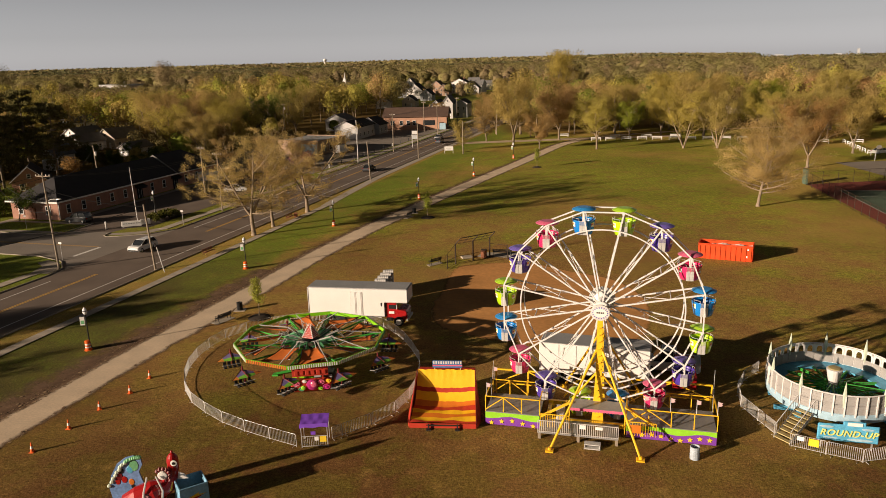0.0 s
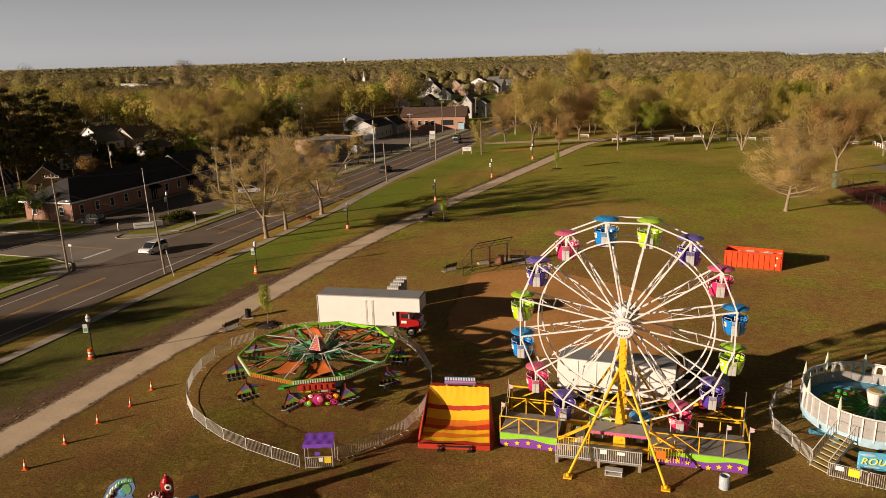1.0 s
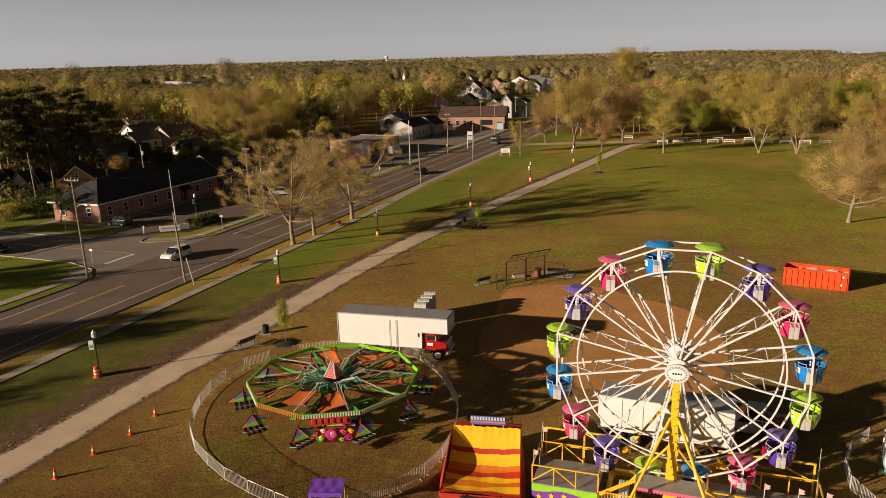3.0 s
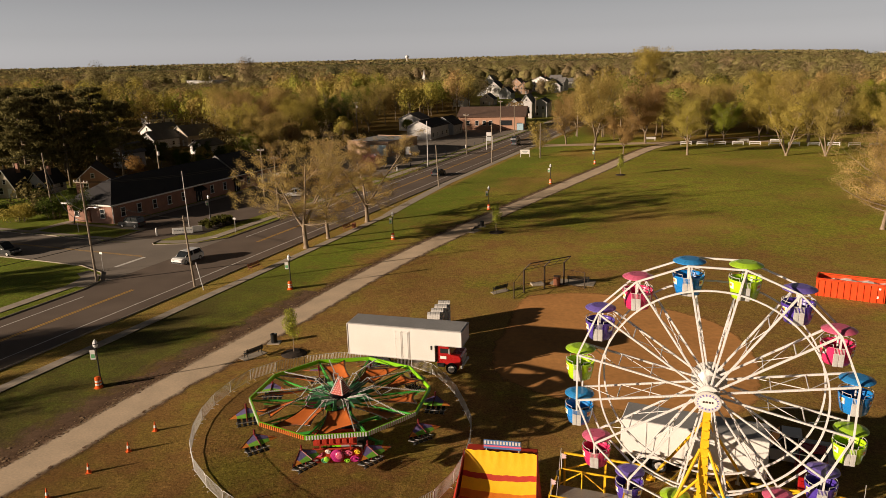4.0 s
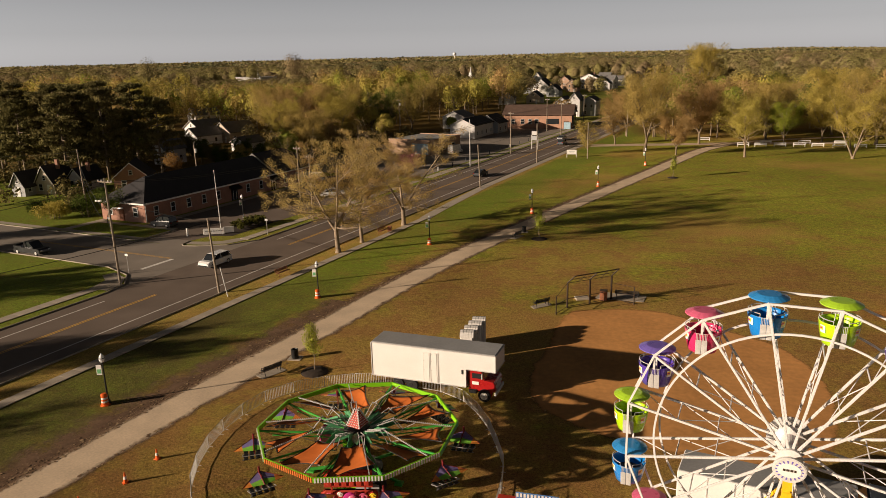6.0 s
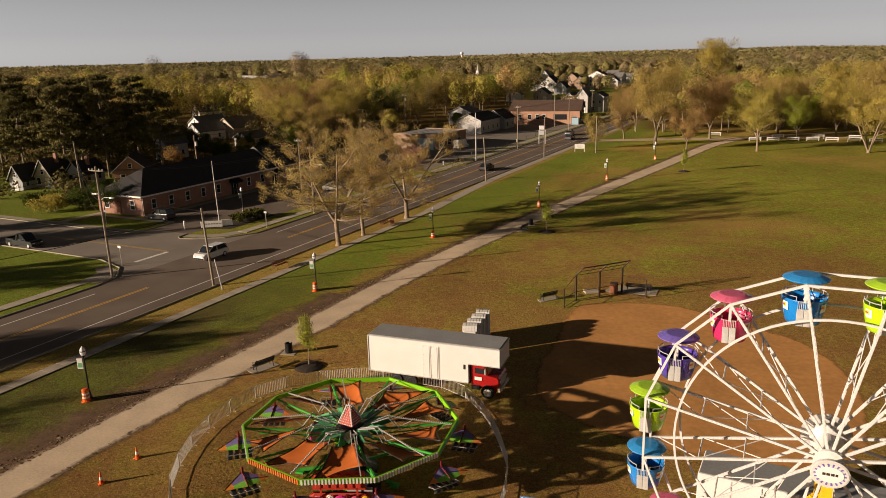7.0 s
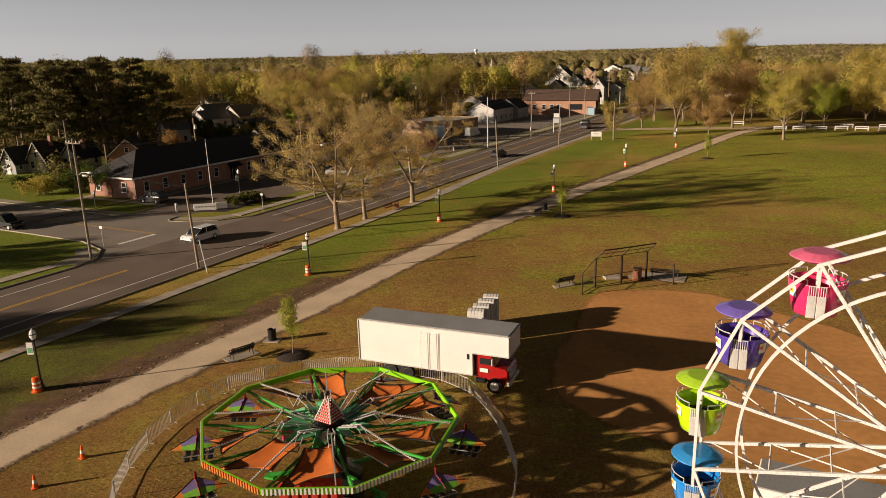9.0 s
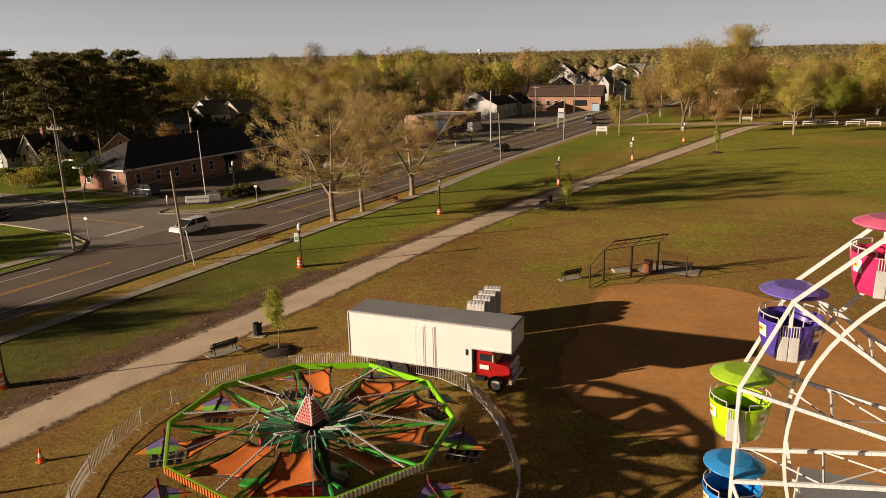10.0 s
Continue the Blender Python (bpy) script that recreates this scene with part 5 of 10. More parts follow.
def gondola_meshes():
    tub = Shape()
    outer = [(0.50, -1.70), (0.60, -1.66), (0.66, -1.45), (0.74, -1.10), (0.785, -0.80), (0.80, -0.70), (0.805, -0.67)]
    inner = [(0.765, -0.67), (0.74, -0.78), (0.64, -1.28), (0.56, -1.50), (0.02, -1.52)]
    tub.lathe(outer + inner, 24)
    canopy = Shape().lathe([(0.50, -0.07), (0.66, -0.055), (0.80, 0.005), (0.83, 0.03), (0.815, 0.055), (0.66, 0.125), (0.50, 0.185), (0.46, 0.193), (0.02, 0.198)], 20)
    rail = Shape()
    bow = [(0.775 * math.cos(math.pi * (j - 4) / 10.5), 0.775 * math.sin(math.pi * (j - 4) / 10.5), -0.53) for j in range(9)]
    rail.path(bow, [0.020] * 9, 4)
    for j in range(0, 9, 2):
        rail.tube((bow[j][0], bow[j][1], -0.70), bow[j], 0.015, n=4)
    gate = Shape().box((0, -0.745, -1.30), (0.235, 0.045, 0.70), Matrix.Rotation(radians(8), 4, "X") @ Matrix.Translation((0, -0.14, 0.09)), 0.012)
    for k in (-0.09, -0.03, 0.03, 0.09):
        gate.tube((k, -0.77, -0.98), (k, -0.80, -0.68), 0.012, n=4)
    gate.tube((-0.115, -0.80, -0.68), (0.115, -0.80, -0.68), 0.016, n=4)
    pole = Shape().tube((0, 0, -1.5), (0, 0, 0.02), 0.045, n=8)
    pole.tube((0, -0.95, 0), (0, 0.95, 0), 0.050, n=8)
    for k in (-1, 1):
        pole.beam((0, k * 0.90, 0), (0, k * 0.80, -0.70), 0.09, 0.05, (0, 1, 0))
    bench = Shape()
    bench.lathe([(0.64, -1.26), (0.65, -1.20), (0.42, -1.18), (0.40, -1.30)], 20, cap0=False, cap1=False)
    badge = []
    for tone in range(3):
        b = Shape()
        for a0 in (0.0,):
            for i in range(6):
                t0, t1 = a0 - 0.19 + 0.38 * i / 6 / (1 + tone * 0.5), a0 - 0.19 + 0.38 * (i + 1) / 6 / (1 + tone * 0.5)
                r = 0.800 + 0.004 * tone
                z0, z1 = -1.12 + 0.06 * tone, -0.80 - 0.05 * tone
                b.add([(r * 0.955 * math.cos(t0), r * 0.955 * math.sin(t0), z0), (r * 0.955 * math.cos(t1), r * 0.955 * math.sin(t1), z0), (r * math.cos(t1), r * math.sin(t1), z1), (r * math.cos(t0), r * math.sin(t0), z1)], [(0, 1, 2, 3)])
        badge.append(tidy(b, "badge", False))
    return tidy(tub, "gondola", True), tidy(canopy, "canopy", False), tidy(rail, "rail", False), tidy(gate, "gate", False), tidy(pole, "hanger", False), tidy(bench, "bench", True), badge


G_TUB, G_CAN, G_RAIL, G_GATE, G_POLE, G_BENCH, G_BADGE = gondola_meshes()
for me, mt in ((G_RAIL, GREY_STEEL), (G_GATE, GREY_STEEL), (G_POLE, WHITE_STEEL), (G_BENCH, DARK_STEEL), (G_BADGE[0], BAND), (G_BADGE[1], STAR_YELLOW), (G_BADGE[2], MAGENTA)):
    me.materials.append(mt)
TONES = [(CANOPY_BLUE, TUB_BLUE, "blue"), (CANOPY_GREEN, TUB_GREEN, "lime green"), (CANOPY_PURPLE, TUB_PURPLE, "purple"), (CANOPY_PINK, TUB_PINK, "pink")]
for i in range(16):
    a = radians(-11.25 + 22.5 * i)
    canopy_mat, tub_mat, word = TONES[i % 4]
    tub_me, can_me = MESHES.get(word, (None, None))
    if tub_me is None:
        tub_me, can_me = G_TUB.copy(), G_CAN.copy()
        tub_me.materials.append(tub_mat)
        can_me.materials.append(canopy_mat)
        MESHES[word] = (tub_me, can_me)
    at = Matrix.Translation((RIM_R * math.sin(a), (FRONT_Y + REAR_Y) / 2, HUB_Z + RIM_R * math.cos(a)))
    gon = part("gondola", tub_me, None, wheel, word + " gondola tub with grey gate", at=at)
    part("canopy", can_me, None, gon, word + " faceted canopy")
    part("hanger", G_POLE, None, gon)
    part("bench", G_BENCH, None, gon)
    for half in (0.0, math.pi):
        turn = Matrix.Rotation(half, 4, "Z")
        part("rail", G_RAIL, None, gon, at=turn)
        for x in (-0.125, 0.125):
            part("gate", G_GATE, None, gon, at=turn @ Matrix.Translation((x, 0, 0)))
    for a0 in (35, 145, 215, 325):
        for me in G_BADGE:
            part("badge", me, None, gon, at=Matrix.Rotation(radians(a0), 4, "Z"))

# spokes, outer chords, hoops and braces
spoke = Shape().beam((0, 0, 0.42), (0, 0, RIM_R), 0.10, 0.09, (0, 1, 0))
for k in range(34):
    spoke.box((0, -0.048, 0.75 + k * 0.18), (0.065, 0.012, 0.11))
SPOKE = tidy(spoke, "spoke", False)
SPOKE.materials.append(WHITE_STEEL)
chord_len = 2 * RIM_R * math.sin(math.pi / 16)
CHORD = tidy(Shape().beam((-chord_len / 2, 0, 0), (chord_len / 2, 0, 0), 0.09, 0.09), "rim_chord", False)
CHORD.materials.append(WHITE_STEEL)
BRACE = tidy(Shape().tube((0, FRONT_Y, HOOP_R - 0.9), (0, REAR_Y, HOOP_R - 0.9), 0.035, n=6).tube((0, FRONT_Y, 2.2), (0, REAR_Y, HOOP_R - 0.9), 0.022, n=5).tube((0, FRONT_Y, HOOP_R - 0.9), (0, REAR_Y, RIM_R - 0.35), 0.022, n=5).tube((0, FRONT_Y, 3.0), (0, REAR_Y, 3.0), 0.028, n=5).tube((0, REAR_Y, 2.2), (0, FRONT_Y, HOOP_R - 0.9), 0.022, n=5), "cross_brace", False)
BRACE.materials.append(WHITE_STEEL)
for i in range(16):
    a = radians(-11.25 + 22.5 * i)
    turn = Matrix.Translation((0, 0, HUB_Z)) @ Matrix.Rotation(a, 4, "Y")
    for y in (FRONT_Y, REAR_Y):
        part("spoke", SPOKE, None, wheel, at=turn @ Matrix.Translation((0, y, 0)))
        part("rim_chord", CHORD, None, wheel, at=Matrix.Translation((0, y, HUB_Z)) @ Matrix.Rotation(a + radians(11.25), 4, "Y") @ Matrix.Translation((0, 0, RIM_R * math.cos(math.pi / 16))))
    part("cross_brace", BRACE, None, wheel, at=turn)
for y in (FRONT_Y, REAR_Y):
    part("hoop", ring_shape(HOOP_R, 0.085, 72, 0.08), WHITE_STEEL, wheel, "white steel hoop", at=Matrix.Translation((0, y, HUB_Z)))
hub = Shape()
yaxis = Matrix.Translation((0, 0, HUB_Z)) @ Matrix.Rotation(-math.pi / 2, 4, "X")
hub.lathe([(0.26, 0.05), (0.26, 0.6), (0.55, 0.62), (0.55, 0.78), (0.34, 0.95), (0.30, 1.75), (0.34, 2.5), (0.62, 2.62), (0.62, 2.85), (0.26, 2.9), (0.26, 3.4)], 20, m=yaxis)
part("hub", hub, WHITE_STEEL, wheel, "white bolted hub")
rear_plate = Shape().lathe([(0.95, 2.92), (0.95, 2.98), (0.1, 3.0)], 24, m=yaxis)
part("rear_plate", rear_plate, GREY_STEEL, wheel, "grey steel rear plate")


def oval(rx, rz, y0, y1, n=28):
    return Shape().loft([[(rx * math.cos(2 * math.pi * j / n), y, HUB_Z + rz * math.sin(2 * math.pi * j / n)) for j in range(n)] for y in (y0, y1)])


sign = part("hub_sign", oval(0.66, 0.56, -0.12, 0.02), PALE_PANEL, wheel, "oval sign with a pale rim and unreadable script")
part("sign_ring", oval(0.62, 0.52, -0.14, -0.115), PALE_PANEL, sign)
rays = Shape()
for j in range(18):
    a = 2 * math.pi * j / 18
    rays.add([(0.20 * math.cos(a), -0.148, HUB_Z + 0.16 * math.sin(a)), (0.54 * math.cos(a - 0.07), -0.148, HUB_Z + 0.44 * math.sin(a - 0.07)), (0.54 * math.cos(a + 0.07), -0.148, HUB_Z + 0.44 * math.sin(a + 0.07))], [(0, 1, 2)])
tagged(part("sign_rays", rays, CANOPY_PURPLE, sign), kind="stuff")
part("sign_face", oval(0.46, 0.32, -0.165, -0.14), BAND, sign)
bars = Shape()
for x, w in ((-0.20, 0.10), (-0.06, 0.12), (0.09, 0.11), (0.22, 0.08)):
    bars.box((x, -0.172, HUB_Z + 0.02), (w, 0.012, 0.10))
tagged(part("sign_bars", bars, RUST, sign), kind="stuff")

# masts and legs
for y, back in ((0.25, -1), (3.15, 1)):
    mast = Shape()
    mast.loft([[(-w_, y - 0.12, z), (w_, y - 0.12, z), (w_, y + 0.12, z), (-w_, y + 0.12, z)] for w_, z in ((0.42, 0.55), (0.36, 1.6), (0.22, 4.2), (0.18, HUB_Z - 0.2))])
    for k in range(14):
        z = 1.0 + k * 0.52
        mast.beam((-0.13, y - 0.16, z), (0.13, y - 0.16, z + 0.1), 0.06, 0.06, (0, 1, 0))
    mast.box((0, y, HUB_Z), (0.50, 0.24, 0.55), None, 0.05)
    part("mast", mast, YELLOW_STEEL, wheel, "thick yellow steel mast with rungs")
    for sx in (-1, 1):
        foot = (sx * 3.0, -3.47 if back < 0 else 6.6, 0.1)
        leg = Shape().tube((sx * 0.2, y, 6.1), foot, 0.085, n=8)
        leg.box((foot[0], foot[1], 0.06), (0.55, 0.55, 0.10), None, 0.02)
        leg.tube((foot[0], foot[1], 0.08), (foot[0], foot[1], 0.30), 0.11, n=8)
        part("leg", leg, YELLOW_STEEL, wheel, "yellow tubular leg")
        brace = Shape().tube((sx * 0.15, y, 4.4), (sx * 2.6, y + (0.3 if back < 0 else -0.3), 1.1), 0.07, n=7)
        part("brace", brace, YELLOW_STEEL, wheel, "yellow diagonal brace")
base_frame = Shape()
for y in (0.25, 3.15):
    base_frame.box((0, y, 0.42), (7.6, 0.30, 0.34), None, 0.03)
for x in (-3.6, 0, 3.6):
    base_frame.box((x, 1.7, 0.30), (0.30, 3.2, 0.30), None, 0.03)
    for y in (0.25, 3.15):
        base_frame.box((x, y, 0.1), (0.45, 0.45, 0.2), None, 0.02)
part("base_frame", base_frame, YELLOW_STEEL, wheel, "yellow trailer frame under the wheel")


# ---- boarding platform under the wheel ----
stage = thing("boarding_platform", pose(8.2, 44.8, 0, 0, 0, -10.4), "grey boarding platform with yellow rails and a starry purple skirt", "platform")
DECK_Z = 1.08


def star(cx, cz, r, y):
    pts = [(cx + (r if j % 2 == 0 else r * 0.45) * math.sin(math.pi * j / 5), cz + (r if j % 2 == 0 else r * 0.45) * math.cos(math.pi * j / 5)) for j in range(10)]
    return Shape().loft([[(x, y, z) for x, z in pts], [(x, y + 0.02, z) for x, z in pts]])


def rail_run(x0, x1, y, posts, name="railing", z0=DECK_Z, h=1.15):
    s = part("rail_bar", Shape().beam((x0, y, z0 + h), (x1, y, z0 + h), 0.06, 0.06), YELLOW_STEEL, stage, "yellow rail")
    for i in range(posts):
        x = x0 + (x1 - x0) * i / (posts - 1)
        part("post", Shape().beam((x, y, z0 - 0.05), (x, y, z0 + h + 0.04), 0.06, 0.06, (0, 1, 0)), YELLOW_STEEL, stage)
        if i == 2:
            xp = x0 + (x1 - x0) * (i - 1) / (posts - 1)
            part("brace", Shape().beam((x, y, z0 + 0.1), (xp, y, z0 + h - 0.05), 0.055, 0.055, (0, 1, 0)).beam((2 * xp - x, y, z0 + 0.1), (xp, y, z0 + h - 0.05), 0.055, 0.055, (0, 1, 0)), YELLOW_STEEL, stage)


for x0, x1, n in ((-8.0, -4.05, 4), (2.0, 8.0, 5)):
    part("deck", Shape().box(((x0 + x1) / 2, 0.95, DECK_Z - 0.05), (x1 - x0, 3.1, 0.1), None, 0.02), DECK, stage, "grey tread-plate deck")
    part("skirt", Shape().box(((x0 + x1) / 2, -0.58, 0.54), (x1 - x0, 0.05, 0.96), None, 0.01), SKIRT_PURPLE, stage, "purple skirt panel with yellow stars")
    wave = Shape()
    m = 40
    for i in range(m):
        u0, u1 = i / m, (i + 1) / m
        xa, xb = x0 + (x1 - x0) * u0, x0 + (x1 - x0) * u1
        za, zb = (0.66 + 0.11 * math.sin(xa * 1.9 + 0.6) for xa in (xa, xb))
        wave.add([(xa, -0.62, za), (xb, -0.62, zb), (xb, -0.62, 1.04), (xa, -0.62, 1.04)], [(0, 1, 2, 3)])
    part("skirt_wave", wave, SKIRT_GREEN, stage, "wavy lime-green band")
    k = int((x1 - x0) / 0.66)
    for i in range(k):
        x = x0 + 0.45 + i * (x1 - x0 - 0.9) / (k - 1)
        part("star", star(x, 0.34 + 0.13 * math.sin(x * 1.9 + 0.6), 0.20, -0.65), STAR_YELLOW, stage)
    rail_run(x0, x1, -0.5, n)
    rail_run(x0, x1, 2.45, n)
    for x in (x0, x1):
        part("rail_bar", Shape().beam((x, -0.5, DECK_Z + 1.15), (x, 2.45, DECK_Z + 1.15), 0.08, 0.08), YELLOW_STEEL, stage)
    for x in (x0 + 0.4, (x0 + x1) / 2, x1 - 0.4):
        for y in (-0.3, 2.2):
            part("jack", Shape().box((x, y, 0.52), (0.14, 0.14, 1.0)).box((x, y, 0.03), (0.4, 0.4, 0.06)), DARK_STEEL, stage)
# rear frames of the trailer
for x in (-8.0, -5.5, 4.5, 8.0):
    part("frame_post", Shape().beam((x, 3.9, 0.0), (x, 3.9, 2.5), 0.11, 0.11, (0, 1, 0)), YELLOW_STEEL, stage)
for x0, x1 in ((-8.0, -3.2), (2.6, 8.0)):
    part("frame_bar", Shape().beam((x0, 3.9, 2.45), (x1, 3.9, 2.45), 0.11, 0.11).beam((x0, 3.9, 1.3), (x1, 3.9, 1.3), 0.09, 0.09).beam((x0, 3.9, 1.3), ((x0 + x1) / 2, 3.9, 2.45), 0.08, 0.08).beam((x1, 3.9, 1.3), ((x0 + x1) / 2, 3.9, 2.45), 0.08, 0.08), YELLOW_STEEL, stage)
# lower loading deck with grey fence, steps and roof panel
part("lower_deck", Shape().box((-1.25, -0.75, 0.52), (5.5, 2.5, 0.10), None, 0.02), DECK, stage, "grey lower loading deck")
for x in (-3.9, -1.2, 1.4):
    part("jack", Shape().box((x, -1.8, 0.24), (0.2, 0.2, 0.48)), POLE_WOOD, stage, "timber block")
for x0, x1 in ((-4.0, -1.35), (-1.25, 1.5)):
    fence_p = Shape().beam((x0, -1.95, 1.45), (x1, -1.95, 1.45), 0.05, 0.05).beam((x0, -1.95, 0.62), (x1, -1.95, 0.62), 0.05, 0.05)
    part("fence_rail", fence_p, GREY_STEEL, stage, "grey barred fence")
    for k in range(21):
        x = x0 + (x1 - x0) * k / 20
        part("fence_post", Shape().beam((x, -1.98, 0.5), (x, -1.98, 1.47), 0.03, 0.03, (0, 1, 0)), GREY_STEEL, stage)
part("notice", Shape().box((-0.9, -2.0, 1.25), (0.42, 0.02, 0.30)), BAND, stage, "small white notice")
part("notice", Shape().box((0.2, -2.0, 1.25), (0.50, 0.02, 0.22)), BAND, stage, "small white notice")
part("step", Shape().box((-0.2, -2.25, 0.22), (1.1, 0.5, 0.06)).box((-0.2, -2.55, 0.05), (1.1, 0.4, 0.06)).box((-0.7, -2.3, 0.11), (0.06, 0.6, 0.2)).box((0.3, -2.3, 0.11), (0.06, 0.6, 0.2)), GREY_STEEL, stage, "grey metal step")
roof_p = part("roof_panel", Shape().box((0.0, -0.45, 2.22), (3.9, 1.5, 0.08), None, 0.02), GREY_ROOF, stage, "grey roof panel with a scalloped red edge")
fringe = Shape()
for i in range(20):
    xa = -1.95 + i * 0.195
    fringe.add([(xa, -1.215, 2.26), (xa + 0.195, -1.215, 2.26), (xa + 0.195, -1.215, 2.10), (xa + 0.0975, -1.215, 2.02), (xa, -1.215, 2.10)], [(0, 1, 2, 3, 4)])
part("fringe", fringe, CANOPY_PINK, roof_p, "red scalloped fringe")
for x in (-1.9, 1.9):
    part("post", Shape().beam((x, -1.1, 0.55), (x, -1.1, 2.2), 0.07, 0.07, (0, 1, 0)), YELLOW_STEEL, stage)
# sloping yellow ramps' rails
for sx, xa, xb in ((-1, -1.9, -3.9), (1, 1.9, 4.0)):
    ramp = Shape().beam((xa, -0.62, 2.35), (xb, -0.72, 1.15), 0.10, 0.28, (0, 1, 0))
    part("stringer", ramp, YELLOW_STEEL, stage, "yellow perforated stringer")
    gate_y = part("yellow_gate", Shape().beam((xa, -1.15, 1.55), (xb, -1.15, 1.55), 0.05, 0.05), YELLOW_STEEL, stage, "yellow barred gate")
    for k in range(13):
        x = xa + (xb - xa) * k / 12
        part("bar", Shape().beam((x, -1.15, 0.55), (x, -1.15, 1.55), 0.03, 0.03, (0, 1, 0)), YELLOW_STEEL, gate_y)
part("orange_board", Shape().box((2.6, -1.19, 1.05), (0.8, 0.03, 0.6)), ORANGE_TARP, stage, "orange notice board")
booth = part("control_box", Shape().box((-2.6, 0.2, 1.1), (0.6, 0.5, 1.0), None, 0.04), GREY_STEEL, stage, "grey control box")
part("lever", Shape().tube((-2.6, 0.0, 1.6), (-2.45, -0.1, 2.05), 0.03, n=6), BLACK_PAINT, booth)
# pennants
for i, x in enumerate((-7.9, -7.9, 3.2, 4.9, 6.6, 7.95)):
    y = (-0.5, 2.4, -0.5, -0.5, -0.5, -0.5)[i]
    pole_p = part("pennant_pole", Shape().tube((x, y, 2.2), (x, y, 3.3), 0.02, n=5), WHITE_STEEL, stage)
    flag_p = [(0, 3.28), (0.30, 3.20), (0.22, 3.10), (0.30, 3.02), (0.18, 2.96), (0, 2.92)]
    n_p = len(flag_p)
    cloth_p = [(x + u, y - 0.05 * u, z) for u, z in flag_p] + [(x + u, y - 0.05 * u + 0.012, z) for u, z in flag_p]
    part("pennant", Shape().add(cloth_p, [tuple(range(n_p)), tuple(range(2 * n_p - 1, n_p - 1, -1))] + [(j, (j + 1) % n_p, (j + 1) % n_p + n_p, j + n_p) for j in range(n_p)]), PENNANT, pole_p, "small ragged pale pink pennant")
for x, y, lean_p in ((7.95, 2.4, 0.0), (-7.95, 1.2, 0.25)):
    mast = part("lamp_mast", Shape().tube((x, y, 0.9), (x + lean_p, y, 4.3), 0.016, n=5), GREY_STEEL, stage, "thin lamp mast")
    part("lamp_can", Shape().lathe([(0.05, 0), (0.09, 0.05), (0.09, 0.36), (0.03, 0.42)], 8, c=(x + lean_p * 0.35, y, 2.45)), BLACK_PAINT, mast)
can = solid("drum_bin", Shape().lathe([(0.30, 0.0), (0.31, 0.02), (0.31, 0.30), (0.325, 0.31), (0.31, 0.33), (0.31, 0.62), (0.325, 0.63), (0.31, 0.65), (0.31, 0.90), (0.27, 0.90), (0.26, 0.2)], 18), BIN_STEEL, "blue-grey steel drum used as a litter bin on the grass", "bin", Matrix.Translation((14.1, 41.2, 0)), smooth=False)

# ---- hang-glider ride ----
RIDE_Z, RIDE_R = 3.12, 6.4
ride = thing("glider_ride", pose(-14.95, 54.95, 0), "hang-glider ride with a lime ten-sided rim, orange sails and kite seats", "fairground ride")
PHASE = radians(123.4)


def at_angle(a, r, z):
    return Vector((r * math.cos(a), r * math.sin(a), z))


# centre: pedestal, drum, lit cone
part("pedestal", Shape().lathe([(1.5, 0.0), (1.5, 0.25), (1.1, 0.4), (0.75, 0.6), (0.7, 2.3), (0.95, 2.45), (0.95, 2.9), (0.6, 3.1)], 18), DARK_STEEL, ride, "dark steel pedestal")
cone_p = part("top_cone", Shape().lathe([(0.72, 3.25), (0.68, 3.32), (0.13, 4.25), (0.02, 4.30)], 4, m=Matrix.Rotation(0.5, 4, "Z")), RED_CLOTH, ride, "pyramid top studded with lamps")
for j in range(4):
    a0, a1 = 0.5 + j * math.pi / 2, 0.5 + (j + 1) * math.pi / 2
    lamps = Shape()
    for r in range(8):
        u = r / 8
        rad, z = 0.70 * (1 - u) + 0.13 * u, 3.32 + 1.08 * u
        p0, p1 = at_angle(a0, rad, z), at_angle(a1, rad, z)
        n = 8 - r
        for k in range(n):
            p = p0.lerp(p1, (k + 0.5) / n) * 1.012
            lamps.box((p.x, p.y, z), (0.05, 0.05, 0.05))
    tagged(part("lamp", lamps, BAND, cone_p), kind="stuff")
    part("cone_edge", Shape().tube(at_angle(a0, 0.73, 3.30), at_angle(a0, 0.14, 4.40), 0.035, n=5), WHITE_STEEL, cone_p)
for x, y, z, w_, h_ in ((-0.1, -1.7, 1.55, 0.95, 0.9), (-0.45, -2.6, 1.0, 1.1, 0.6), (0.5, -2.3, 0.75, 0.8, 0.7), (-1.2, 1.5, 1.2, 0.8, 1.0)):
    part("drive_housing", Shape().box((x, y, z), (w_, 0.9, h_), None, 0.05).box((x, y, z / 2), (0.2, 0.2, z)), LIME, ride, "lime-green drive housing")
under = part("machinery_box", Shape().box((1.7, -2.4, 0.7), (1.5, 1.1, 1.0), None, 0.06), DARK_STEEL, ride, "dark machinery housing")
part("panel", Shape().box((1.7, -3.27, 0.8), (1.5, 0.03, 0.8)), GREY_ROOF, under)

